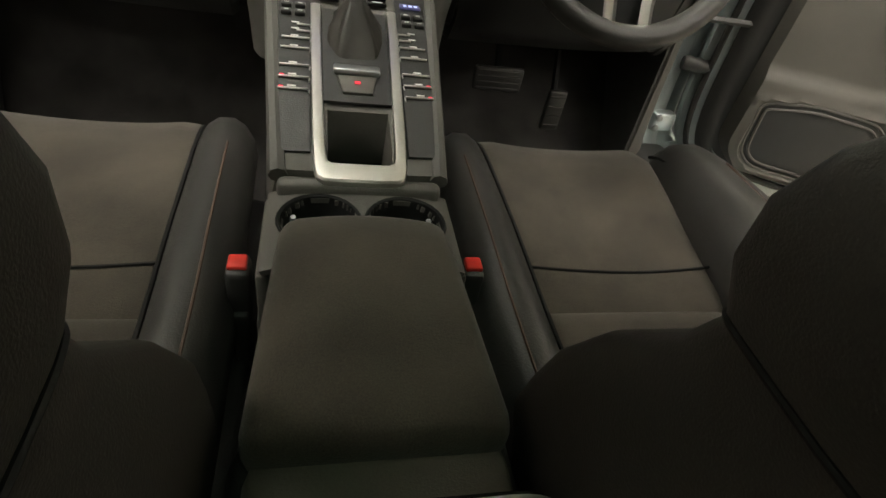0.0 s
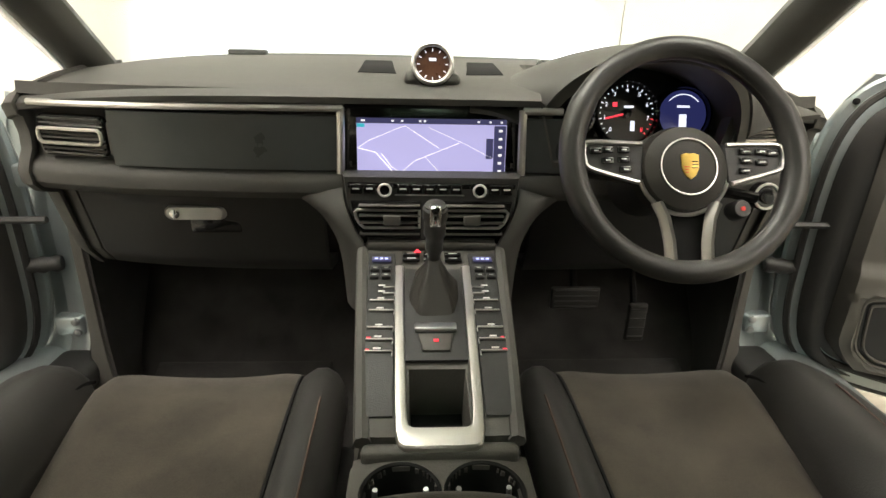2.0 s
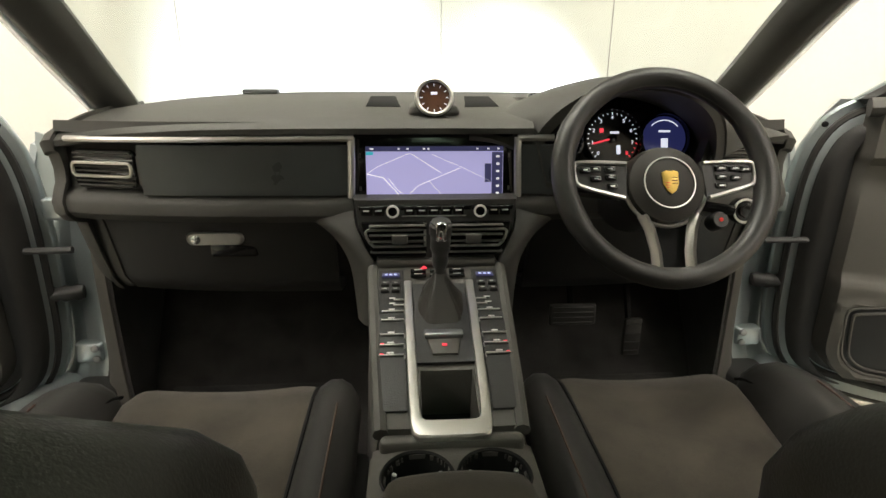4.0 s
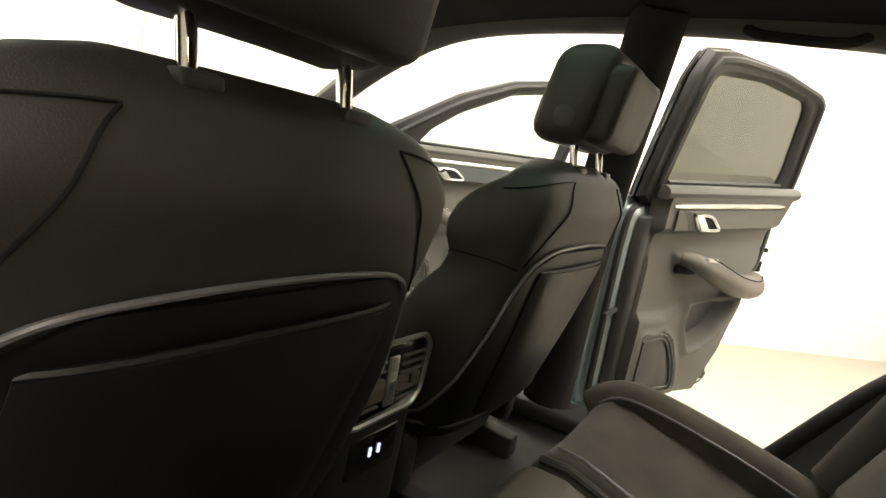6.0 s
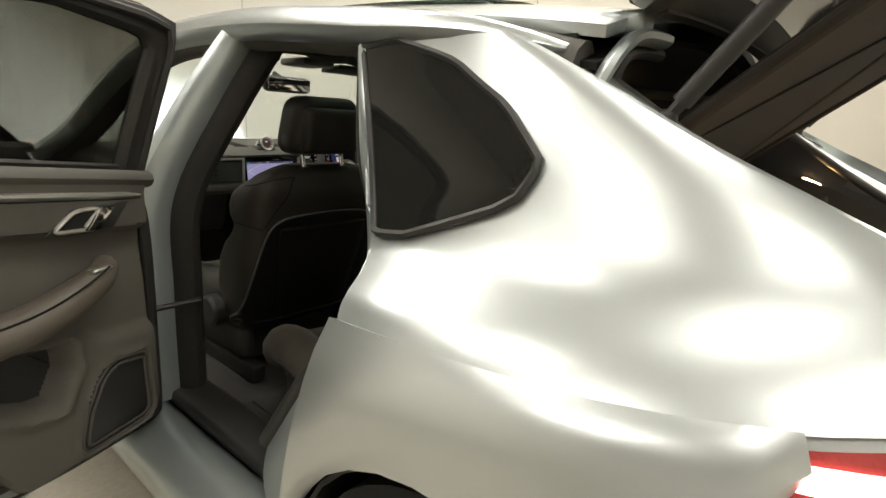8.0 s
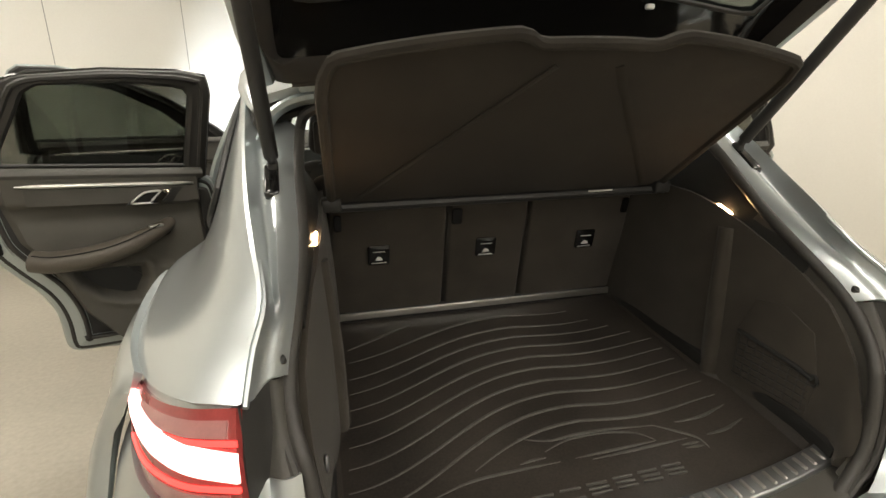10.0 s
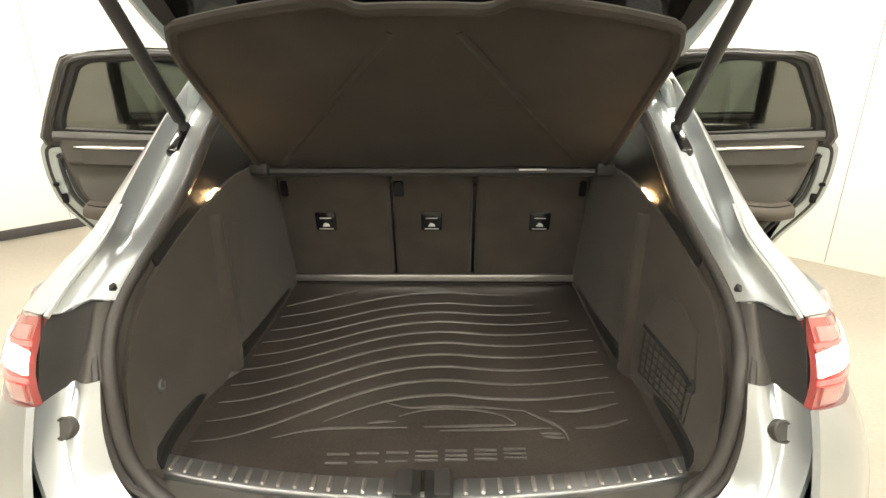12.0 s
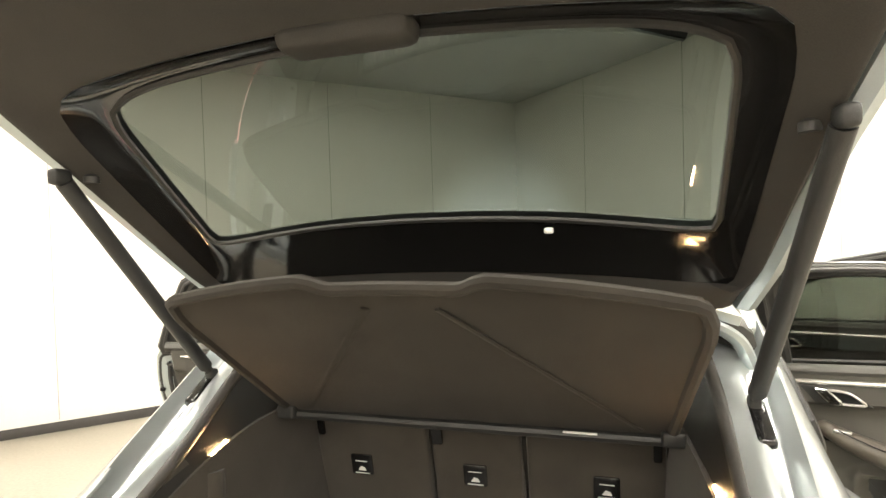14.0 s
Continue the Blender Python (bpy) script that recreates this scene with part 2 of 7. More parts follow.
    def prism(self, outline, at, depth, inset=0.0):
        """A flat outline of (a, b) lifted by depth; at(a, b, h) gives the place; inset bevels the front edge."""
        n = len(outline)
        cx, cy = sum(a for a, b in outline) / n, sum(b for a, b in outline) / n
        front = outline
        if inset:
            front = [(a + (cx - a) * inset, b + (cy - b) * inset) for a, b in outline]
        loops = [[tuple(at(a, b, 0)) for a, b in outline], [tuple(at(a, b, depth * (0.8 if inset else 1))) for a, b in outline]]
        if inset:
            loops.append([tuple(at(a, b, depth)) for a, b in front])
        return self.loft(loops)

    def moved(self, m):
        self.v = [tuple(m @ Vector(p)) for p in self.v]
        return self

    def mirrored(self):
        self.v = [(-x, y, z) for x, y, z in self.v]
        self.f = [tuple(reversed(f)) for f in self.f]
        return self


def curve(pts, n=24):
    """A smooth line through the points."""
    p = [Vector(q) for q in pts]
    out = []
    for i in range(len(p) - 1):
        a, b, c, d = p[max(i - 1, 0)], p[i], p[i + 1], p[min(i + 2, len(p) - 1)]
        for k in range(n):
            t = k / n
            out.append(0.5 * ((2 * b) + (c - a) * t + (2 * a - 5 * b + 4 * c - d) * t * t + (3 * b - a - 3 * c + d) * t ** 3))
    return out + [p[-1]]


def even(line, n):
    """n points at even steps along a line."""
    p = np.array([tuple(q) for q in line])
    s = np.r_[0, np.cumsum(np.linalg.norm(np.diff(p, axis=0), axis=1))]
    return np.stack([np.interp(np.linspace(0, s[-1], n), s, p[:, k]) for k in range(p.shape[1])], 1)


def patch(a, b, n=8, bulge=None):
    """Rows of points from line a to line b; bulge(u, v) adds an offset."""
    a, b = np.array(a, float), np.array(b, float)
    rows = []
    for i in range(n + 1):
        u = i / n
        row = a * (1 - u) + b * u
        if bulge:
            row = row + np.array([bulge(u, j / (len(a) - 1)) for j in range(len(a))])
        rows.append([tuple(p) for p in row])
    return rows


def round_rect(w, h, r, n=4):
    pts = []
    for cx, cy, a0 in ((w / 2 - r, h / 2 - r, 0), (-w / 2 + r, h / 2 - r, 90), (-w / 2 + r, -h / 2 + r, 180), (w / 2 - r, -h / 2 + r, 270)):
        for k in range(n + 1):
            a = radians(a0 + 90 * k / n)
            pts.append((cx + r * math.cos(a), cy + r * math.sin(a)))
    return pts


def mesh_of(name, shape, mat):
    me = bpy.data.meshes.new(name)
    me.from_pydata(shape.v, [], shape.f)
    me.validate()
    bm = bmesh.new()
    bm.from_mesh(me)
    bmesh.ops.recalc_face_normals(bm, faces=bm.faces)
    bm.to_mesh(me)
    bm.free()
    me.materials.append(mat)
    me.polygons.foreach_set("use_smooth", [True] * len(me.polygons))
    me.set_sharp_from_angle(angle=radians(38))
    return me


OWN_AXES = set()


def thing(name, base, label, category, group="", rot=0.0, local=False):
    """A top-level Empty at its base. local: its parts are given in its own axes."""
    ob = new(name)
    ob.empty_display_size = 0.05
    ob.matrix_basis = pose(*base, 0, 0, rot)
    if local:
        OWN_AXES.add(ob.name)
    return tagged(ob, label, category, group)


def part(name, shape, mat, parent, label=""):
    ob = new(name, mesh_of(name, shape, mat))
    ob.parent = parent
    if parent.type == "EMPTY" and parent.name not in OWN_AXES:
        ob.matrix_parent_inverse = parent.matrix_basis.inverted()
    if label:
        tagged(ob, label)
    return ob


def solid(name, shape, mat, label, category, kind="", group=""):
    """A top-level thing of one mesh."""
    return tagged(new(name, mesh_of(name, shape, mat)), label, category, group, kind)


def box(c, size, r=0.004, **kw):
    return Shape().rbox(c, size, r, **kw)


# ---- the room: the car stands nose to a corner ----
CORNER = Vector((-0.7, 4.5, 0))
ALONG_R = Vector((1, -1, 0)).normalized()
ALONG_L = Vector((-1, -1, 0)).normalized()
ROOM, HIGH = 9.5, 3.3


def in_room(a, b, z):
    return CORNER + ALONG_R * a + ALONG_L * b + Vector((0, 0, z))


def room_box(a0, a1, b0, b1, z0, z1, r=0.0):
    s = Shape().rbox(((a0 + a1) / 2, (b0 + b1) / 2, (z0 + z1) / 2), (a1 - a0, b1 - b0, z1 - z0), r or 0.002, arc=1)
    s.v = [tuple(in_room(*p)) for p in s.v]
    return s


solid("floor", room_box(-0.2, ROOM + 0.2, -0.2, ROOM + 0.2, -0.12, 0), FLOOR, "beige grey polished concrete studio floor", "floor", "structure")
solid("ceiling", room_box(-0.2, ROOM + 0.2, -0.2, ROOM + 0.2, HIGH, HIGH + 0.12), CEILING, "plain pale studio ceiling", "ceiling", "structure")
wall_r = solid("wall_east", room_box(-0.15, ROOM + 0.15, -0.15, 0, 0, HIGH), WALL, "white painted panel wall of the studio", "wall", "structure")
wall_l = solid("wall_north", room_box(-0.15, 0, 0, ROOM + 0.15, 0, HIGH), WALL, "white painted panel wall of the studio", "wall", "structure")
solid("wall_south", room_box(ROOM, ROOM + 0.15, 0, ROOM + 0.15, 0, HIGH), WALL, "white painted wall closing the studio", "wall", "structure")
solid("wall_west", room_box(0, ROOM, ROOM, ROOM + 0.15, 0, HIGH), WALL, "white painted wall closing the studio", "wall", "structure")
for a in (1.25, 2.5, 3.75, 5.0, 6.25):
    part("panel_joint", room_box(a, a + 0.006, 0.0005, 0.003, 0.02, HIGH - 0.02), JOINT, wall_r)
for b in (1.25, 2.5, 3.75, 5.0, 6.25):
    part("panel_joint", room_box(0.0005, 0.003, b, b + 0.006, 0.1, HIGH - 0.02), JOINT, wall_l)
solid("baseboard", room_box(0.0, 0.018, 0.02, ROOM, 0, 0.085, 0.004), SKIRT, "dark grey skirting board along the wall", "baseboard", "structure")

# ceiling lights in rows
light_group = "rows of ceiling lights"
for a, spots in ((2.9, (2.4,)), (2.0, (3.0, 4.5, 6.0)), (4.6, (1.5, 3.0, 4.5, 6.0)), (7.2, (1.5, 3.0, 4.5, 6.0, 7.5))):
    for b in spots:
        lamp = thing("ceiling_light", in_room(a, b, HIGH - 0.05), "bright rectangular white ceiling light panel", "ceiling light", light_group)
        part("frame", room_box(a - 0.66, a + 0.66, b - 0.33, b + 0.33, HIGH - 0.045, HIGH + 0.01, 0.006), PLASTIC, lamp)
        part("diffuser", room_box(a - 0.62, a + 0.62, b - 0.29, b + 0.29, HIGH - 0.055, HIGH - 0.03, 0.004), TUBE_GLOW, lamp)

# ---- car body ----
body = thing("car", (0, 0, 0), "silver blue SUV with all doors and tailgate open", "car")
both = (-1, 1)


def sided(shape, s):
    return shape.mirrored() if s < 0 else shape


def roof_z(x, y):
    return 1.605 - 0.10 * (x / 0.62) ** 2 - 0.055 * ((y + 0.25) / 0.9) ** 2 * (1.0 if y < -0.25 else 1.6)


def roof_grid(x0, x1, y0, y1, nx, ny, drop=0.0):
    return [[(x, y, roof_z(x, y) - drop) for y in np.linspace(y0, y1, ny)] for x in np.linspace(x0, x1, nx)]


part("roof", Shape().sheet(roof_grid(-0.6, 0.6, 0.3, -1.35, 25, 34), -0.02, skip=lambda i, j: 5 <= i < 19 and 6 <= j < 24), PAINT, body, "silver blue roof skin round the glass")
part("sunroof", Shape().sheet(roof_grid(-0.40, 0.40, -0.0, -0.92, 9, 9, -0.004), 0.006), ROOF_GLASS, body, "dark panoramic glass roof")
part("headliner", Shape().sheet(roof_grid(-0.60, 0.60, 0.29, -1.34, 25, 34, 0.070), 0.012, skip=lambda i, j: 5 <= i < 19 and 7 <= j < 24), HEADLINER, body, "black fabric headliner")
part("sunroof_frame", Shape().tube([(0.36 * a, -0.46 + 0.47 * b, roof_z(0.36, -0.46) - 0.055) for a, b in ((1, 1), (-1, 1), (-1, -1), (1, -1))], 0.03, 8, True), PLASTIC, body)

for s in both:
    # roof rail with A pillar: one curved box section
    rail = curve([(0.80, 1.12, 1.04), (0.735, 0.86, 1.155), (0.685, 0.52, 1.345), (0.655, 0.18, 1.465), (0.650, -0.35, 1.485), (0.648, -0.85, 1.45), (0.645, -1.12, 1.428), (0.625, -1.30, 1.392)], 8)
    part("roof_rail", sided(Shape().tube(rail, [0.052 - 0.042 * max(0, (k - len(rail) + 17) / 16) for k in range(len(rail))], 10, flat=0.8), s), PAINT, body)
    trim = [(x - 0.035, y - 0.01, z - 0.022) for x, y, z in rail[2:]]
    part("pillar_trim", sided(Shape().tube(trim, 0.045, 10, flat=0.9), s), SOFT, body, "dark grey pillar trim")
    # B pillar
    bp = curve([(0.885, -0.16, 0.42), (0.885, -0.17, 0.75), (0.875, -0.19, 1.02), (0.76, -0.25, 1.28), (0.655, -0.30, 1.47)], 6)
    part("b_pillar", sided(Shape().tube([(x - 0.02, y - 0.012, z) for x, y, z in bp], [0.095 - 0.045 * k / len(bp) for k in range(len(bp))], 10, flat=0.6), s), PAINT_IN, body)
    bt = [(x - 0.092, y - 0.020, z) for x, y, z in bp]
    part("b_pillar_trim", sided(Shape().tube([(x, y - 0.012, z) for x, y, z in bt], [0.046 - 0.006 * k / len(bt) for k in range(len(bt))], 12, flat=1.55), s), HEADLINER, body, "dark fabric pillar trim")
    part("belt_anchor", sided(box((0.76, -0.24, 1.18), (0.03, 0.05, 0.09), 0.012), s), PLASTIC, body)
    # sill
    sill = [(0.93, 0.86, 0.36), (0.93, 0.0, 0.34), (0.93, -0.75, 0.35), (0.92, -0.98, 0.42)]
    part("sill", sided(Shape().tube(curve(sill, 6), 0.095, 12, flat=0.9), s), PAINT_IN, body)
    part("sill_trim", sided(box((0.80, -0.02, 0.42), (0.12, 1.72, 0.05), 0.02), s), PLASTIC, body, "black sill trim strip")
    # A post below the windscreen: kick trim, painted flange, shaded jamb, hinges
    kick = even(curve([(0.66, 0.72, 0.36), (0.70, 0.74, 0.42), (0.715, 0.76, 0.60), (0.715, 0.77, 0.80), (0.70, 0.80, 0.94)], 6), 20)
    lip = even(curve([(0.780, 0.74, 0.375), (0.785, 0.83, 0.44), (0.780, 0.855, 0.56), (0.775, 0.86, 0.76), (0.765, 0.86, 0.96)], 6), 20)
    fold = even(curve([(0.830, 0.74, 0.372), (0.836, 0.845, 0.43), (0.828, 0.872, 0.56), (0.810, 0.875, 0.76), (0.790, 0.875, 0.98)], 6), 20)
    wall = even(curve([(0.86, 0.76, 0.36), (0.868, 0.875, 0.42), (0.868, 0.905, 0.56), (0.862, 0.91, 0.76), (0.845, 0.93, 1.0)], 6), 20)
    face = even(curve([(0.93, 0.78, 0.34), (0.945, 0.88, 0.42), (0.948, 0.912, 0.56), (0.945, 0.916, 0.76), (0.915, 0.95, 1.02)], 6), 20)
    part("kick_panel", sided(Shape().sheet(patch(kick, lip, 6, lambda u, v: (0.02 * math.sin(math.pi * u), 0, 0)), 0.010), s), PLASTIC_LT, body, "dark plastic kick panel")
    deep = [(0.745, 1.11, z) for _, _, z in kick]
    part("footwell_side", sided(Shape().sheet(patch([(x, y + 0.004, z) for x, y, z in kick], deep, 4), 0.010), s), CARPET, body, "dark carpeted footwell side")
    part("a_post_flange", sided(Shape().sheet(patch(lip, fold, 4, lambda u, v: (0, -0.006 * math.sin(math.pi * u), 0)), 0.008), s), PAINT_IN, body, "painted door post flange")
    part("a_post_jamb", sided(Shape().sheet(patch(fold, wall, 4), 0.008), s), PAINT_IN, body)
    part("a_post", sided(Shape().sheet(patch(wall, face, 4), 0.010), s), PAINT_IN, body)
    part("post_seal", sided(Shape().tube([(x - 0.004, y - 0.008, z) for x, y, z in lip], 0.009, 8), s), RUBBER, body, "black rubber opening seal")
    for z in (0.50, 0.86):
        hinge = part("hinge", sided(box((0.835, 0.855, z), (0.065, 0.035, 0.050), 0.008), s), PAINT_IN, body, "painted door hinge")
        for dz in (-0.014, 0.014):
            part("hinge_bolt", sided(Shape().lathe([(0.009, -0.004), (0.009, 0.006), (0.004, 0.008)], Matrix.Translation((0.815, 0.838, z + dz)) @ Euler((radians(90), 0, 0)).to_matrix().to_4x4(), 10), s), ALLOY, hinge)
    part("cable_boot", sided(Shape().tube([(0.825 + 0.012 * k, 0.86 - 0.004 * k, 0.655) for k in range(7)], [0.016 + 0.004 * (k % 2) for k in range(7)], 10), s), RUBBER, body, "ribbed black cable boot")
    # front wing and arch
    arch = [(0.955, 1.45 + 0.41 * math.cos(a), 0.36 + 0.41 * math.sin(a)) for a in np.linspace(math.pi * 1.02, -0.02 * math.pi, 17)]
    top = [tuple(p) for p in even(curve([(0.945, 0.90, 0.50), (0.935, 0.91, 0.86), (0.90, 1.02, 1.02), (0.86, 1.6, 0.97), (0.80, 2.1, 0.86), (0.84, 2.25, 0.6)], 8), 17)]
    part("front_wing", sided(Shape().sheet(patch(arch, top, 6, lambda u, v: (0.02 * math.sin(math.pi * u), 0, 0)), 0.015), s), PAINT, body)

# bonnet, front bumper, cowl
part("bonnet", Shape().sheet([[(x, y, 1.03 - 0.10 * ((y - 1.05) / 1.1) ** 2 + 0.02 * math.cos(x * 3.6) - 0.03 * (abs(x) / 0.85) ** 2) for y in np.linspace(1.16, 2.2, 12)] for x in np.linspace(-0.86, 0.86, 17)], 0.012), PAINT, body)
front = [[(0.88 * math.sin(a), 1.95 + 0.50 * math.cos(a) ** 0.8 if math.cos(a) > 0 else 1.95, z) for z in (0.22, 0.4, 0.6, 0.78, 0.90)] for a in np.linspace(-math.pi / 2, math.pi / 2, 21)]
part("front_bumper", Shape().sheet(front, 0.015), PAINT, body)
part("cowl", box((0, 1.14, 0.99), (1.6, 0.16, 0.05), 0.02), PLASTIC, body)
part("windscreen", Shape().sheet([[(x * (0.70 - 0.12 * v), 1.10 - 0.82 * v - 0.06 * (x * x), 1.055 + 0.44 * v + 0.03 * math.sin(math.pi * v)) for v in np.linspace(0, 1, 10)] for x in np.linspace(-1, 1, 13)], 0.005), GLASS, body, "clear windscreen glass").visible_shadow = False
part("firewall", box((0, 1.12, 0.66), (1.66, 0.05, 0.66), 0.01), CARPET, body)
part("underbody", box((0, -0.1, 0.29), (1.74, 2.5, 0.08), 0.03), PLASTIC, body)
part("boot_pan", box((0, -1.6, 0.42), (1.3, 0.95, 0.1), 0.03), PLASTIC, body)
for s in both:
    lens = bpy.data.lights.new("headlamp_beam", "SPOT")
    lens.energy, lens.spot_size, lens.spot_blend, lens.shadow_soft_size, lens.color = 380, radians(95), 0.8, 0.06, (0.86, 0.92, 1.0)
    beam = new("headlamp_beam", lens)
    beam.matrix_basis = look((s * 0.70, 2.42, 0.80), (s * 0.9, 5.0, 1.0))
    part("headlamp", sided(Shape().rbox((0.70, 2.27, 0.80), (0.26, 0.12, 0.13), 0.04), s), HEAD_GLOW, body, "lit white headlamp")
    for y in (1.45, -1.36):
        hub = Matrix.Translation((s * 0.83, y, 0.36)) @ Euler((0, radians(90 * s), 0)).to_matrix().to_4x4()
        wheel = part("wheel", Shape().lathe([(0.25, -0.11), (0.33, -0.115), (0.36, -0.09), (0.36, 0.09), (0.33, 0.115), (0.25, 0.11)], hub, 32), TYRE, body, "black road wheel")
        part("rim", Shape().lathe([(0.255, -0.09), (0.255, 0.10), (0.24, 0.10), (0.22, 0.05), (0.06, 0.07), (0.03, 0.085), (0.02, -0.05)], hub, 32), ALLOY, wheel, "grey alloy rim")

# ---- rear quarter ----
OUTER = [(0.66, -1.20, 1.42), (0.656, -1.40, 1.325), (0.648, -1.55, 1.25), (0.634, -1.68, 1.192), (0.618, -1.81, 1.132), (0.635, -1.89, 1.085), (0.645, -1.966, 1.04)]
SEAL = [(0.532, -1.34, 1.345), (0.541, -1.45, 1.277), (0.543, -1.63, 1.162), (0.564, -1.778, 1.072), (0.579, -1.857, 1.013), (0.576, -1.916, 0.954), (0.559, -1.959, 0.902), (0.548, -1.982, 0.826), (0.525, -2.0, 0.754), (0.475, -2.015, 0.695), (0.40, -2.035, 0.672), (0.2, -2.058, 0.664), (0, -2.066, 0.662)]
APERTURE = [(0.655, -0.83, 1.42), (0.697, -0.892, 1.29), (0.726, -0.937, 1.19), (0.750, -0.970, 1.11), (0.788, -1.014, 1.04), (0.825, -1.042, 1.01), (0.862, -1.060, 0.99), (0.898, -1.070, 0.965), (0.915, -1.076, 0.935)]
LAMP_LOW = [(0.868, -1.66, 0.862), (0.846, -1.77, 0.858), (0.80, -1.885, 0.862), (0.725, -1.98, 0.880), (0.637, -2.037, 0.905)]
for s in both:
    out = even(curve(OUTER, 8), 25)
    door_edge = even(curve(APERTURE, 8), 25)
    def swell_out(u, v):
        w = max(0.0, math.sin(math.pi * u ** 1.5))
        return ((0.012 + 0.106 * v ** 1.5) * w ** 0.55, 0, 0.012 * math.sin(math.pi * u) * (1 - v) - 0.04 * v * w)
    wing = patch(door_edge, out, 20, swell_out)
    part("quarter_panel", sided(Shape().sheet(wing, 0.016), s), PAINT, body, "silver blue rear wing")
    low = even([row[-1] for row in wing], 41)
    wg = np.array(wing)

    def on_wing(u, v, off):
        fu, fv = u * 20, v * 24
        i, j = min(int(fu), 19), min(int(fv), 23)
        a, b = fu - i, fv - j
        p = (wg[i, j] * (1 - a) + wg[i + 1, j] * a) * (1 - b) + (wg[i, j + 1] * (1 - a) + wg[i + 1, j + 1] * a) * b
        return (p[0] + off, p[1], p[2] + off * 0.3)
    pane_rows = [[on_wing(0.03 + (float(np.interp(v, (0.03, 0.12, 0.28, 0.45, 0.56, 0.64, 0.68), (0.30, 0.58, 0.66, 0.64, 0.50, 0.26, 0.14))) - 0.03) * k / 10, v, 0.006) for v in np.linspace(0.03, 0.68, 20)] for k in range(11)]
    part("quarter_window", sided(Shape().sheet(pane_rows, -0.004), s), QUARTER, body, "dark tinted quarter window")
    round_it = pane_rows[0] + [r[-1] for r in pane_rows[1:]] + pane_rows[-1][::-1][1:] + [r[0] for r in pane_rows[::-1][1:-1]]
    part("quarter_frame", sided(Shape().tube([(x + 0.002, y, z) for x, y, z in even(round_it + round_it[:1], 60)[:-1]], 0.008, 6, True), s), PLASTIC, body, "black quarter window seal")
    rim = [(0.958, -1.36 + 0.41 * math.cos(a), 0.36 + 0.41 * math.sin(a)) for a in np.linspace(0.02 * math.pi, 0.86 * math.pi, 16)]
    arch_top = even(list(map(tuple, low[:29])) + [(0.90, -1.68, 0.86), (0.925, -1.72, 0.72)], 16)
    part("wheel_arch", sided(Shape().sheet(patch(arch_top, rim, 10, lambda u, v: (0.030 * math.sin(math.pi * u ** 0.7), 0, 0)), 0.016), s), PAINT, body)
    part("arch_liner", sided(Shape().sheet([[(0.62 + 0.31 * t, -1.36 + 0.40 * math.cos(a), 0.36 + 0.40 * math.sin(a)) for t in (0, 0.5, 1)] for a in np.linspace(0, math.pi, 15)], 0.01), s), PLASTIC, body)
    # gutter round the boot opening: flange, trough and outer step
    seal = even(curve(SEAL, 8), 60)
    flange = even(curve(SEAL[:5] + [(0.588, -1.868, 1.026)], 8), 29)
    edge = even(curve(OUTER, 8), 29)

    def trough(u, v):
        dip = -0.030 * max(0.0, math.sin(math.pi * (u - 0.42) / 0.58)) if u > 0.42 else 0.004 * math.sin(math.pi * u / 0.42)
        return (0, 0, dip * float(np.interp(v, (0, 0.72, 0.82, 1), (1, 1, 0.35, 0.3))))
    part("gutter", sided(Shape().sheet(patch(flange, edge, 14, trough), 0.008), s), PAINT, body, "painted gutter round the boot opening")
    step = [(x - 0.012, y - 0.004, z - 0.004) for x, y, z in edge[19:]]
    part("gutter_step", sided(Shape().tube(step, 0.005, 6), s), PAINT, body)
    part("weather_seal", sided(Shape().tube(seal, 0.014, 10), s), BOOT_SEAL, body, "black rubber boot seal")
    part("seal_lip", sided(Shape().tube([(x + 0.016 * (1 if z > 0.72 else 0.2), y - 0.014, z - 0.004) for x, y, z in seal[8:]], 0.009, 8), s), BOOT_SEAL, body)
    part("bump_stop", sided(Shape().lathe([(0.013, -0.01), (0.015, 0.0), (0.012, 0.012), (0.004, 0.016)], Matrix.Translation((0.593, -1.852, 1.036)) @ Euler((radians(35), 0, 0)).to_matrix().to_4x4(), 14), s), RUBBER, body)
    part("header_corner", sided(Shape().tube(curve([(0.615, -1.35, 1.33), (0.585, -1.368, 1.388), (0.52, -1.372, 1.420), (0.40, -1.372, 1.428)], 6), 0.018, 8, flat=0.7), s), PAINT_IN, body)
    part("header_seal", sided(Shape().tube(curve([(0.532, -1.34, 1.345), (0.515, -1.345, 1.385), (0.46, -1.348, 1.405), (0.36, -1.35, 1.410)], 6), 0.012, 8), s), RUBBER, body)
    # tail light between the wing and the bumper
    lt = even(low[27:], 25)
    lb = even(curve(LAMP_LOW, 8), 25)

    def lamp_band(v0, v1, off=0.0, a=0, b=25, rise=0.0, whole=False):
        rows = []
        for k in range(6):
            row = []
            for j in range(a, b):
                t = j / 24
                v = v0 + (v1 - v0) * k / 5 + rise * (1 - t)
                v *= 1.0 if whole else 0.88 + 0.10 * t
                p = lb[j] * (1 - v) + lt[j] * v
                swell = 0.018 * math.sin(math.pi * v) + off
                row.append((p[0] + swell * (1 - 0.75 * t), p[1] - swell * (0.3 + 0.7 * t), p[2]))
            rows.append(row)
        return rows
    part("lamp_shoulder", sided(Shape().sheet(lamp_band(0.80, 1.0, -0.010, whole=True), 0.010), s), PAINT, body)
    light = part("tail_light", sided(Shape().sheet(lamp_band(0.0, 1.0), 0.012), s), RED_LENS, body, "lit red tail light with a bright bar")
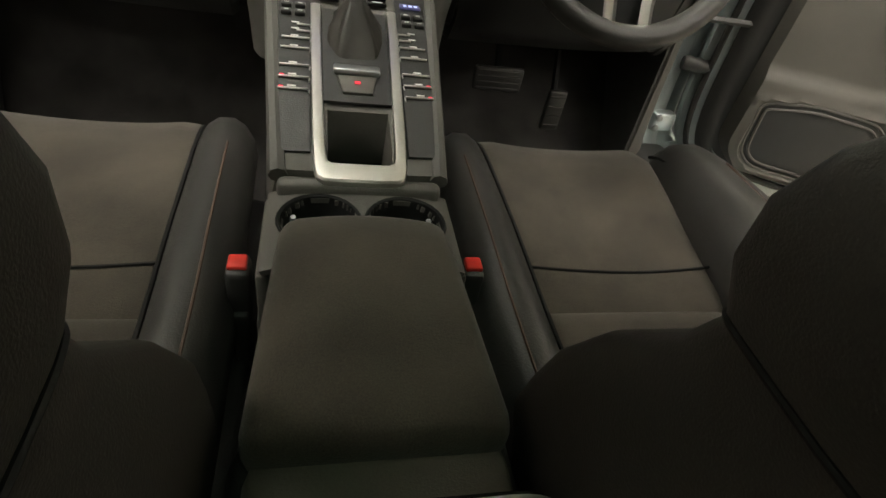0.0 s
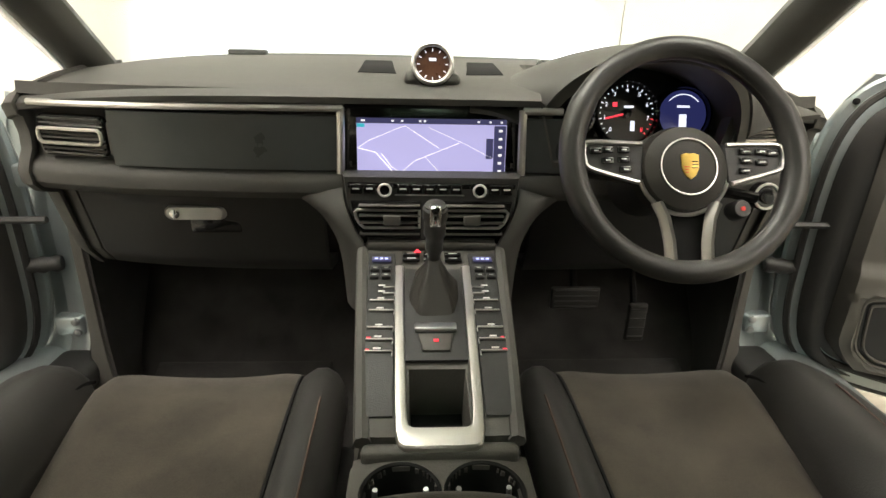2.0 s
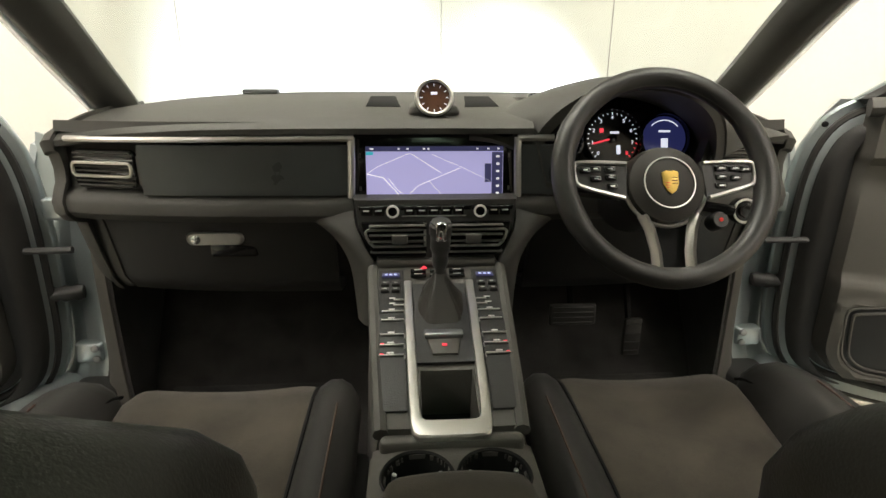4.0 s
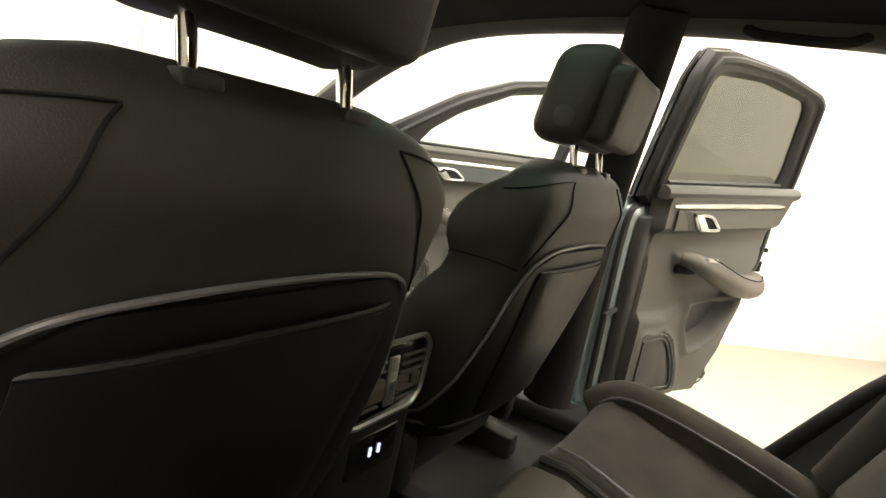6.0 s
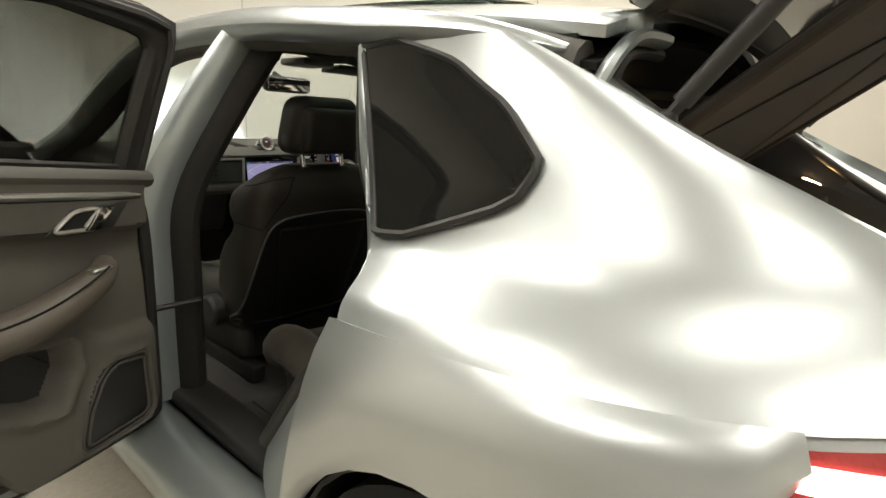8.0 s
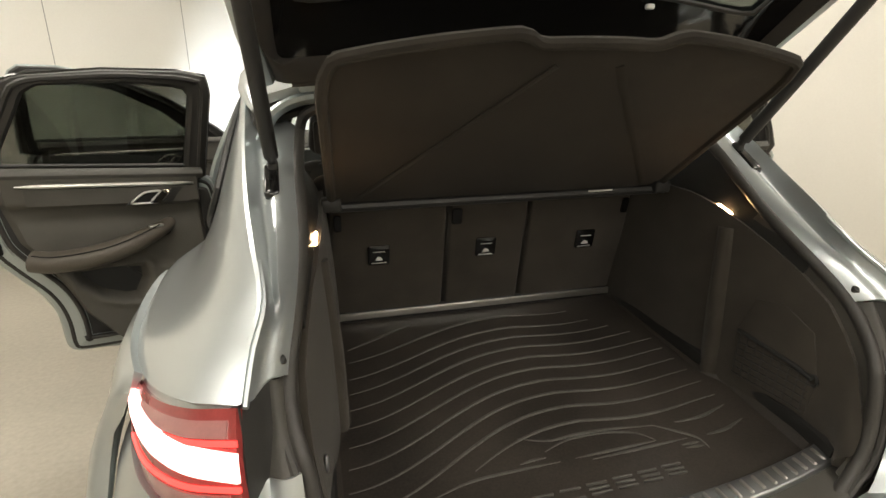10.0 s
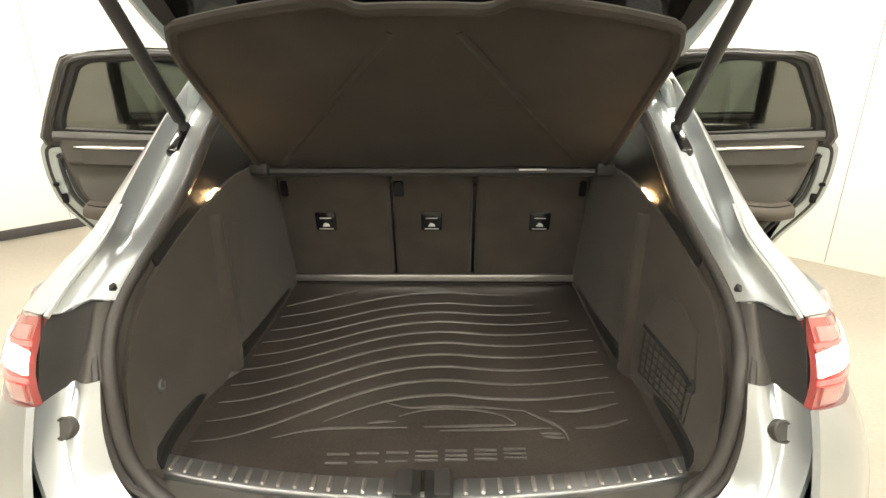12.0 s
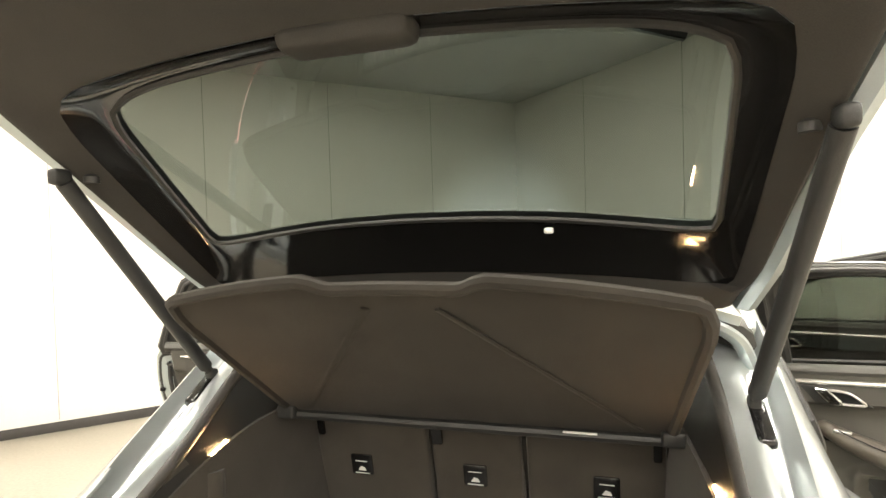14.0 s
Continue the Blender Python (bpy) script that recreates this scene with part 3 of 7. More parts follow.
    part("light_bar", sided(Shape().sheet(lamp_band(0.42, 0.67, 0.005, 0, 25, 0.24), 0.006), s), TAIL_HOT, light, "glowing white-hot light bar")
    part("upper_lens", sided(Shape().sheet(lamp_band(0.78, 0.92, 0.003, 6, 24), 0.005), s), CLEAR_LENS, light)
    part("upper_glow", sided(Shape().sheet(lamp_band(0.72, 0.77, 0.004, 8, 25), 0.005), s), TAIL_GLOW, light)
    part("lower_glow", sided(Shape().sheet(lamp_band(0.32, 0.37, 0.004, 6, 25), 0.005), s), TAIL_GLOW, light)
    part("lower_lens", sided(Shape().sheet(lamp_band(0.06, 0.28, 0.003, 1, 24), 0.005), s), CLEAR_LENS, light)
    a = even([(0.643, -1.966, 1.038), (0.636, -2.0, 0.98), (0.635, -2.034, 0.905)], 8)
    b = even([(0.606, -1.885, 1.028), (0.604, -1.93, 0.965), (0.613, -1.968, 0.908)], 8)
    part("light_housing", sided(Shape().sheet(patch(a, b, 6, lambda u, v: (0, 0.012 * math.sin(math.pi * u), 0)), 0.012), s), GLOVEBOX, body, "dark panel beside the tail light")
    c = even([(0.585, -1.865, 1.020), (0.580, -1.925, 0.955), (0.563, -1.966, 0.908)], 8)
    part("boot_trim_corner", sided(Shape().sheet(patch(b, c, 6, lambda u, v: (0, -0.010 * math.sin(math.pi * u), 0)), 0.010), s), PLASTIC_LT, body, "grey plastic pillar end trim")
    # bumper shoulder beside the boot opening, with its round cap
    a = even(curve([(0.637, -2.037, 0.903), (0.630, -2.072, 0.84), (0.605, -2.10, 0.78), (0.575, -2.125, 0.73)], 8), 12)
    m = even(curve([(0.613, -1.970, 0.912), (0.607, -2.022, 0.845), (0.585, -2.06, 0.78), (0.55, -2.09, 0.725)], 8), 12)
    b = even(curve([(0.566, -1.974, 0.914), (0.560, -2.004, 0.83), (0.537, -2.028, 0.755), (0.490, -2.05, 0.70)], 8), 12)
    part("shoulder_outer", sided(Shape().sheet(patch(a, m, 5, lambda u, v: (0, 0.016 * math.sin(math.pi * u), 0)), 0.010), s), PAINT, body)
    part("shoulder_inner", sided(Shape().sheet(patch(m, b, 5, lambda u, v: (0, -0.010 * math.sin(math.pi * u), 0)), 0.010), s), PAINT, body)
    cap = Matrix.Translation((0.612, -2.034, 0.858)) @ Euler((radians(62), 0, radians(14))).to_matrix().to_4x4()
    part("tow_cap", sided(Shape().lathe([(0.020, -0.025), (0.020, -0.009), (0.0175, -0.007), (0.0155, -0.011), (0.004, -0.0115)], cap, 18), s), PLASTIC_LT, body)
    # bumper side under the lamp
    up = even(curve(LAMP_LOW, 8), 21)
    dn = even(curve([(0.905, -1.70, 0.70), (0.885, -1.82, 0.69), (0.83, -1.955, 0.69), (0.73, -2.07, 0.70), (0.600, -2.14, 0.71)], 8), 21)
    part("bumper_side", sided(Shape().sheet(patch(up, dn, 8, lambda u, v: (0.012 * math.sin(math.pi * u) * (1 - v), -0.014 * math.sin(math.pi * u), 0)), 0.012), s), PAINT, body)

# rear bumper
plan = even(curve([(0.905, -1.70, 0), (0.885, -1.82, 0), (0.83, -1.955, 0), (0.73, -2.07, 0), (0.60, -2.14, 0), (0.3, -2.185, 0), (0, -2.20, 0)], 8), 33)
full = [(x, y) for x, y, _ in plan] + [(-x, y) for x, y, _ in plan[-2::-1]]


def bumper_row(z, pull):
    return [(x * (1 - pull * 0.3), y + pull, z) for x, y in full]


part("rear_bumper", Shape().sheet([bumper_row(z, p) for z, p in ((0.30, 0.10), (0.36, 0.04), (0.50, -0.01), (0.62, -0.01), (0.68, 0.0), (0.705, 0.006))], 0.015), PAINT, body, "silver blue rear bumper")
back_line = even(curve([(0.600, -2.14, 0.708), (0.3, -2.183, 0.706), (0, -2.198, 0.706), (-0.3, -2.183, 0.706), (-0.600, -2.14, 0.708)], 8), 41)
lip_line = even(curve([(0.500, -2.045, 0.700), (0.30, -2.075, 0.682), (0, -2.088, 0.678), (-0.30, -2.075, 0.682), (-0.500, -2.045, 0.700)], 8), 41)
part("bumper_top", Shape().sheet(patch(back_line, lip_line, 6, lambda u, v: (0, 0, 0.016 * math.sin(math.pi * u))), 0.010), PAINT, body)
part("rear_diffuser", Shape().sheet([bumper_row(z, p) for z, p in ((0.18, 0.14), (0.26, 0.10), (0.31, 0.06))], 0.02), PLASTIC, body)


# ---- doors ----
def smooth(t):
    t = max(0.0, min(1.0, t))
    return t * t * (3 - 2 * t)


def depth_in(poly, u, z):
    """Distance of a point from the edge of a polygon, positive inside it."""
    best, inside = 9.0, False
    for k in range(len(poly)):
        (a, b), (c, d) = poly[k - 1], poly[k]
        t = max(0.0, min(1.0, ((u - a) * (c - a) + (z - b) * (d - b)) / ((c - a) ** 2 + (d - b) ** 2 + 1e-12)))
        best = min(best, math.hypot(u - a - t * (c - a), z - b - t * (d - b)))
        if (b > z) != (d > z) and u < a + (z - b) / (d - b) * (c - a):
            inside = not inside
    return best if inside else -best


def star(poly, centre, n=72):
    """Points of an outline at even turns about its centre."""
    out = []
    for k in range(n):
        a = 2 * math.pi * k / n
        dx, dy = math.cos(a), math.sin(a)
        far = 0.0
        for i in range(len(poly)):
            (x0, y0), (x1, y1) = poly[i - 1], poly[i]
            ex, ey = x1 - x0, y1 - y0
            det = dx * -ey + dy * ex
            if abs(det) < 1e-9:
                continue
            rx, ry = x0 - centre[0], y0 - centre[1]
            t, q = (rx * -ey + ry * ex) / det, (dx * ry - dy * rx) / det
            if t > 0 and -1e-6 <= q <= 1 + 1e-6:
                far = max(far, t)
        out.append((centre[0] + dx * far, centre[1] + dy * far))
    return out


def inset(loop, by):
    """A closed outline drawn in by a distance."""
    p = np.array(loop)
    t = np.roll(p, -1, 0) - np.roll(p, 1, 0)
    t /= np.linalg.norm(t, axis=1, keepdims=True) + 1e-9
    n = np.stack([-t[:, 1], t[:, 0]], 1)
    area = np.sum(p[:, 0] * np.roll(p[:, 1], -1) - np.roll(p[:, 0], -1) * p[:, 1])
    return p + n * by * (1 if area > 0 else -1)


def rounded(poly, n=120, soft=5):
    """A closed outline with even points and softened corners."""
    p = even([(*q, 0) for q in list(poly) + [poly[0]]], n + 1)[:-1, :2]
    for _ in range(soft):
        p = (np.roll(p, 1, 0) + 2 * p + np.roll(p, -1, 0)) / 4
    return p


def door(side, rear):
    """One open door in its own axes: the hinge line at the origin, the door reaching back along -y, outside towards side * x."""
    s = side
    if rear:
        base, swing, name_label = (s * 0.90, -0.268, 0), 65, "open rear car door, silver blue outside with grey trim"
        outline = [(-0.015, 0.42), (-0.02, 0.90), (-0.01, 1.05), (0.03, 1.075), (0.40, 1.105), (0.755, 1.148), (0.795, 1.125), (0.797, 1.0), (0.775, 0.87), (0.700, 0.760), (0.640, 0.68), (0.612, 0.58), (0.618, 0.435), (0.30, 0.395), (0.03, 0.385)]
        outer = [(0.03, 1.05), (0.000, 1.40), (0.015, 1.458), (0.10, 1.476), (0.35, 1.482), (0.59, 1.464), (0.632, 1.445), (0.722, 1.26), (0.780, 1.12), (0.40, 1.06)]
        inner = [(0.112, 1.085), (0.080, 1.39), (0.10, 1.418), (0.30, 1.440), (0.53, 1.434), (0.572, 1.415), (0.668, 1.225), (0.676, 1.145)]
        centre, rise, belt0 = (0.36, 1.26), 0.104, 1.080
        z_low, ends = 0.455, ((0.45, 0.50, 0.60, 0.70, 0.80, 0.87, 1.0, 1.16), (0.42, 0.46, 0.535, 0.575, 0.625, 0.675, 0.708, 0.712))
        hu, strip0, strip1, pane = 0.235, 0.10, 0.655, TINT
        arm = ((0.205, 0.912, 0.065), (0.235, 0.905, 0.098), (0.30, 0.884, 0.116), (0.40, 0.855, 0.120), (0.50, 0.840, 0.108), (0.60, 0.836, 0.080), (0.655, 0.845, 0.050))
        pocket = [(0.300, 0.700), (0.305, 0.765), (0.44, 0.788), (0.555, 0.785), (0.535, 0.73), (0.475, 0.664), (0.400, 0.630), (0.342, 0.622)]
        speaker = [(0.105, 0.665), (0.205, 0.680), (0.250, 0.655), (0.295, 0.575), (0.315, 0.50), (0.30, 0.478), (0.125, 0.478), (0.10, 0.50)]
        low_line = ((0.0, 0.2, 0.30, 0.45, 0.6), (0.735, 0.745, 0.79, 0.815, 0.81))
    else:
        base, swing, name_label = (s * 0.90, 0.82, 0), 62, "open front car door, silver blue outside with grey trim"
        outline = [(-0.045, 0.56), (-0.05, 0.80), (-0.045, 0.95), (-0.015, 1.06), (0.07, 1.125), (0.18, 1.10), (0.40, 1.10), (0.98, 1.125), (1.035, 1.09), (1.04, 0.5), (1.005, 0.38), (0.22, 0.352), (0.05, 0.375), (-0.02, 0.44)]
        outer = [(0.00, 1.06), (0.10, 1.145), (0.40, 1.345), (0.62, 1.44), (0.86, 1.492), (1.0, 1.495), (1.048, 1.46), (1.05, 1.09), (0.40, 1.06)]
        inner = [(0.25, 1.095), (0.30, 1.17), (0.42, 1.268), (0.64, 1.385), (0.86, 1.436), (0.965, 1.44), (0.99, 1.42), (0.99, 1.125)]
        centre, rise, belt0 = (0.66, 1.21), 0.045, 1.082
        z_low, ends = 0.44, ((0.43, 0.5, 0.6, 1.16), (0.93, 0.965, 0.975, 0.975))
        hu, strip0, strip1, pane = 0.395, 0.265, 0.93, DOOR_GLASS
        arm = ((0.30, 0.890, 0.060), (0.335, 0.878, 0.098), (0.42, 0.840, 0.122), (0.54, 0.805, 0.126), (0.70, 0.795, 0.118), (0.86, 0.808, 0.088), (0.93, 0.82, 0.055))
        pocket = [(0.48, 0.60), (0.50, 0.70), (0.62, 0.72), (0.80, 0.71), (0.88, 0.66), (0.86, 0.56), (0.70, 0.51), (0.54, 0.51)]
        speaker = [(0.105, 0.640), (0.22, 0.665), (0.36, 0.662), (0.392, 0.635), (0.425, 0.50), (0.40, 0.475), (0.155, 0.475), (0.115, 0.51)]
        low_line = ((0.0, 0.3, 0.45, 0.6, 1.0), (0.715, 0.72, 0.755, 0.775, 0.78))

    def belt(u):
        return belt0 + rise * u

    def at(u, z, w):
        return (s * (w - 0.13 * max(0.0, (z - 1.06) / 0.41) ** 1.1), -u, z)

    def P(name, shape, mat, parent=None, label=""):
        return part(name, shape, mat, parent or d, label)

    loop = rounded(outline)

    def ring(by, deep):
        return [at(u, z, -deep) for u, z in inset(loop, by)]

    # stepped shell: outer edge, flange, landing for the seals
    rings = [ring(b, e) for b, e in ((0.0, -0.045), (0.0, -0.032), (0.006, -0.024), (0.022, -0.020), (0.026, -0.012), (0.030, 0.006), (0.040, 0.012), (0.058, 0.014), (0.064, 0.022), (0.085, 0.024))]
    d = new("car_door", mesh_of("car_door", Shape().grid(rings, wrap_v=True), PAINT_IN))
    d.parent = body
    d.matrix_basis = pose(*base, 0, 0, s * swing)
    tagged(d, name_label)

    def skin(n=14, m=22):
        rows = []
        for k in range(n + 1):
            row = []
            for j in range(m + 1):
                q = 2 * j / m - 1
                lo, hi = min(z for _, z in outline), belt0 + 0.02
                z = lo + (hi - lo) * k / n
                us = [u for u, zz in loop if abs(zz - z) < 0.02] or [0.0, 1.0]
                u0, u1 = min(us), max(us)
                u = u0 + (u1 - u0) * (q + 1) / 2
                bow = 0.045 * math.sin(math.pi * (0.15 + 0.80 * k / n)) + 0.006 * math.sin(math.pi * j / m)
                row.append(at(u, z, 0.046 + bow - 0.045 * math.sin(math.pi * 0.15)))
            rows.append(row)
        return rows
    P("outer_skin", Shape().sheet(skin(), -s * 0.008), PAINT, label="silver blue metal skin")
    P("edge_seal", Shape().tube(ring(0.030, -0.002), 0.011, 8, True), RUBBER, label="black rubber door seal")
    P("inner_seal", Shape().tube(ring(0.074, 0.026), 0.009, 8, True), RUBBER, label="black rubber door seal")
    front = [(u, z) for u, z in inset(loop, 0.056) if u < 0.12 and z < 1.06]
    front = sorted(front, key=lambda p: p[1])
    P("front_seal", Shape().sheet([[at(u + a, z, -e) for u, z in front] for a, e in ((-0.010, 0.018), (0.004, 0.034), (0.020, 0.040), (0.034, 0.040))], 0.006), RUBBER, label="broad black seal at the hinge edge")
    core = inset(loop, 0.074)
    P("inner_plate", Shape().prism([tuple(p) for p in core], lambda u, z, h: at(u, z, -h), 0.022), PLASTIC)

    # moulded trim with a hollow pocket and a proud speaker field
    def relief(u, z):
        band = smooth((z - belt(u) + 0.122) / 0.022)
        deep = 0.050 + 0.026 * band
        low = smooth((float(np.interp(u, *low_line)) - z) / 0.03)
        deep += 0.020 * low - 0.010 * math.exp(-((z - belt(u) + 0.16) / 0.04) ** 2)
        q = depth_in(pocket, u, z)
        deep += 0.010 * math.exp(-((q + 0.012) / 0.012) ** 2) - 0.052 * smooth(q / 0.028)
        q = depth_in(speaker, u, z)
        deep += 0.007 * math.exp(-((q + 0.004) / 0.006) ** 2) - 0.005 * smooth(q / 0.008)
        return deep

    n, m = 64, 64 if rear else 84
    rows = []
    for k in range(n + 1):
        zn = z_low + (1.09 - z_low) * k / n
        u0 = 0.066 + 0.10 * max(0.0, (0.54 - zn) / 0.10) ** 2 * 0.8
        u1 = float(np.interp(zn, *ends))
        row = []
        for j in range(m + 1):
            u = u0 + (u1 - u0) * j / m
            z = z_low + (belt(u) - z_low) * k / n
            edge = min(1.0, min(j, m - j) / 2.0, k / 2.0)
            row.append(at(u, z, -(0.026 + (relief(u, z) - 0.026) * smooth(edge))))
        rows.append(row)
    tr = P("trim_panel", Shape().grid(rows), DOOR_TRIM, label="dark grey moulded trim panel")
    top = [(u, belt(u) + 0.004) for u in np.linspace(0.062, float(ends[1][-1]) + 0.004, 16)]
    P("belt_pad", Shape().tube([at(u, z, -0.052) for u, z in top], 0.026, 10, flat=0.8), SOFT, tr, "soft grey belt pad")
    # silver strip with a pointed end, and the inlay under it
    strip = [(strip0 + (strip1 - strip0) * k / 14, 0) for k in range(15)]
    P("silver_strip", Shape().tube([at(u, belt(u) - 0.034, -0.078) for u, _ in strip], [0.004] + [0.0085] * 12 + [0.007, 0.002], 8), SATIN, tr, "satin silver strip")
    P("inlay", Shape().sheet([[at(u, belt(u) - 0.034 - h, -0.0795 + 0.002 * (h > 0.06)) for h in (0.010, 0.030, 0.050, 0.070)] for u in np.linspace(strip0 + 0.02, strip1 - 0.02, 14)], s * 0.004), PANEL if not rear else PLASTIC_LT, tr, "dark trim inlay")
    # slanted handle: bezel, flat near-black plate as the cup's shade, bright paddle
    hz = belt(hu) - 0.080
    slant = [(hu + 0.110, hz - 0.022), (hu + 0.052, hz + 0.026), (hu - 0.100, hz + 0.026), (hu - 0.048, hz - 0.030)]
    cup = [(hu + 0.098, hz - 0.018), (hu + 0.046, hz + 0.020), (hu - 0.020, hz + 0.020), (hu + 0.030, hz - 0.022)]
    paddle = [(hu + 0.030, hz - 0.024), (hu - 0.016, hz + 0.022), (hu - 0.050, hz + 0.022), (hu - 0.006, hz - 0.025)]
    P("handle_plate", Shape().prism(slant, lambda u, z, h: at(u, z, -0.078 - h), 0.006, 0.06), PLASTIC, tr)
    P("handle_cup", Shape().prism(cup, lambda u, z, h: at(u, z, -0.0835 - h), 0.002), WELL, tr, "flat near-black plate painted as the handle recess's shade")
    P("handle_bezel", Shape().tube([at(u, z, -0.086) for u, z in rounded(cup + paddle[2:], 40, 2)], 0.0046, 8, True), SATIN, tr, "satin handle bezel")
    P("handle", Shape().prism(paddle, lambda u, z, h: at(u, z, -0.083 - h - 0.006 * smooth((u - hu + 0.05) / 0.08)), 0.010, 0.12), CHROME, tr, "chrome door handle")
    if not rear:
        for k in range(3):
            P("handle_fin", Shape().tube([at(hu - 0.075 - 0.02 * k, hz + 0.014 - 0.014 * k, -0.082), at(hu - 0.115, hz + 0.014 - 0.014 * k, -0.081)], 0.003, 6), SATIN, tr)
    path = even(curve([at(u, z, -e) for u, z, e in arm], 6), 30)
    P("armrest", Shape().tube(path, [0.014 + 0.028 * math.sin(math.pi * min(1, 0.22 + k / 18) / 2) for k in range(30)], 14, flat=0.9), LEATHER_LT, tr, "padded dark leather armrest")
    P("armrest_seam", Shape().tube([(x - s * 0.032, y, z + 0.028) for x, y, z in path[4:]], 0.002, 6), SEAM, tr)
    u, z, e = arm[2]
    P("window_switch", Shape().rbox(at(u - 0.035, z + 0.036, -e - 0.008), (0.020, 0.050, 0.010), 0.004), SATIN, tr, "satin window switch")
    # raised plate whose near-black colour stands for shade under the armrest pull
    P("pull_recess", Shape().prism([(arm[1][0] + 0.02 + a, arm[1][1] - 0.030 + b) for a, b in round_rect(0.10, 0.030, 0.012)], lambda u, z, h: at(u, z, -0.052 - h), 0.010, 0.1), WELL, tr, "near-black plate painted as the pull recess's shade")
    spk = [tuple(p) for p in inset(rounded(speaker, 60, 3), 0.008)]
    P("speaker_cover", Shape().prism(spk, lambda u, z, h: at(u, z, -0.064 - h), 0.004, 0.02), PLASTIC, tr, "black speaker grille")
    for by in (0.004, 0.018):
        P("speaker_ring", Shape().tube([at(u, z, -0.071) for u, z in inset(rounded(speaker, 60, 3), by)], 0.0032, 6, True), PLASTIC_LT, tr)
    P("reflector", Shape().rbox(at(0.335 if rear else 0.90, 0.485, -0.064), (0.010, 0.022, 0.012), 0.003), RED_PLASTIC, tr, "red door reflector")
    # window frame as one moulded ring, and the pane
    big, small = star(outer, centre), star(inner, centre)
    frame_rings = []
    for q, deep in ((0.0, -0.030), (0.0, 0.004), (0.10, 0.020), (0.45, 0.028), (0.60, 0.020), (0.85, 0.022), (1.0, 0.012), (1.03, -0.006)):
        frame_rings.append([at(a + (c - a) * q, b + (e - b) * q, -deep) for (a, b), (c, e) in zip(big, small)])
    P("window_frame", Shape().grid(frame_rings, wrap_v=True), RUBBER if rear else PLASTIC, label="black window frame")
    P("frame_seal", Shape().tube([at(a + (c - a) * 0.42, b + (e - b) * 0.42, -0.028) for (a, b), (c, e) in zip(big, small)], 0.009, 6, True), RUBBER)
    P("frame_edge", Shape().tube([at(a, b, 0.012) for (a, b) in big], 0.007, 6, True), PAINT_IN if not rear else PIANO)
    pane_shape = Shape().prism([tuple(p) for p in small], lambda u, z, h: at(u, z, 0.004 - h), 0.005)
    P("window_pane", pane_shape, pane, label="tinted window glass" if rear else "clear window glass").visible_shadow = False
    P("window_rail", Shape().tube([at(u, belt(u) + 0.030, -0.012) for u in np.linspace(inner[0][0], inner[-1][0], 10)], 0.007, 6), RUBBER)
    if not rear:
        P("mirror_sail", Shape().prism([(0.06, 1.09), (0.25, 1.09), (0.31, 1.18), (0.30, 1.215), (0.26, 1.215)], lambda u, z, h: at(u, z, -0.024 + h), 0.03), PLASTIC, label="black mirror corner panel")
        P("mirror_arm", Shape().tube([at(0.22, 1.065, 0.03), at(0.22, 1.08, 0.12)], 0.02, 8), PLASTIC)
        P("door_mirror", Shape().rbox(at(0.22, 1.105, 0.19), (0.16, 0.10, 0.12), 0.045), PAINT, label="silver blue door mirror")
        P("sail_bolt", Shape().lathe([(0.007, -0.004), (0.007, 0.003), (0.003, 0.004)], Matrix.Translation(at(0.005, 1.045, 0.022)) @ Euler((0, radians(-90 * s), 0)).to_matrix().to_4x4(), 10), WELL)
    # latch, striker hole and check strap
    lu = 0.738 if rear else 0.995
    for z, h in ((0.895, 0.040), (0.955, 0.016)):
        P("latch", Shape().rbox(at(lu + 0.02 * (z - 0.895) / 0.06, z, -0.016), (0.016, 0.022, h), 0.005), WELL, label="black door latch")
    zs = 0.735 if rear else 0.78
    P("check_strap", Shape().tube([at(0.03, zs, -0.02), at(-0.085, zs, -0.075)], 0.008, 6), PLASTIC)
    return d


for side in both:
    door(side, False)
    door(side, True)

# ---- tailgate ----
GATE_Y, GATE_Z, GATE_UP = -1.365, 1.492, 38.5
ca, sa = math.cos(radians(GATE_UP)), math.sin(radians(GATE_UP))
gate = thing("tailgate", (0, GATE_Y, GATE_Z), "open silver blue tailgate with tinted rear window and black lining", "tailgate")


def on_gate(x, d, h=0.0):
    """d metres along the lid from its hinge, h above its plane."""
    bow = -0.035 * (x / 0.6) ** 2
    return (x, GATE_Y - d * ca + h * sa, GATE_Z + d * sa + (h + bow) * ca)


def gate_half(d):
    return float(np.interp(d, (0, 0.15, 0.45, 0.8, 1.02), (0.575, 0.595, 0.615, 0.65, 0.60)))


def closed_loop(corner, n=96):
    """A smooth closed outline, the same on both sides of the middle, from the points of its right half."""
    full = [(-x, d, 0) for x, d in corner[::-1]] + [(x, d, 0) for x, d in corner[1:]]
    line = curve([full[-1]] + full, 8)[8:]
    return even(list(line) + [line[0]], n + 1)[:-1, :2]


opening = closed_loop([(0, 0.226), (0.25, 0.220), (0.48, 0.200), (0.522, 0.212), (0.523, 0.26), (0.510, 0.45), (0.500, 0.545), (0.470, 0.585), (0.35, 0.612), (0, 0.630)])
surround = closed_loop([(0, 0.095), (0.30, 0.092), (0.545, 0.085), (0.562, 0.10), (0.564, 0.20), (0.560, 0.45), (0.552, 0.58), (0.51, 0.640), (0.35, 0.660), (0, 0.675)])
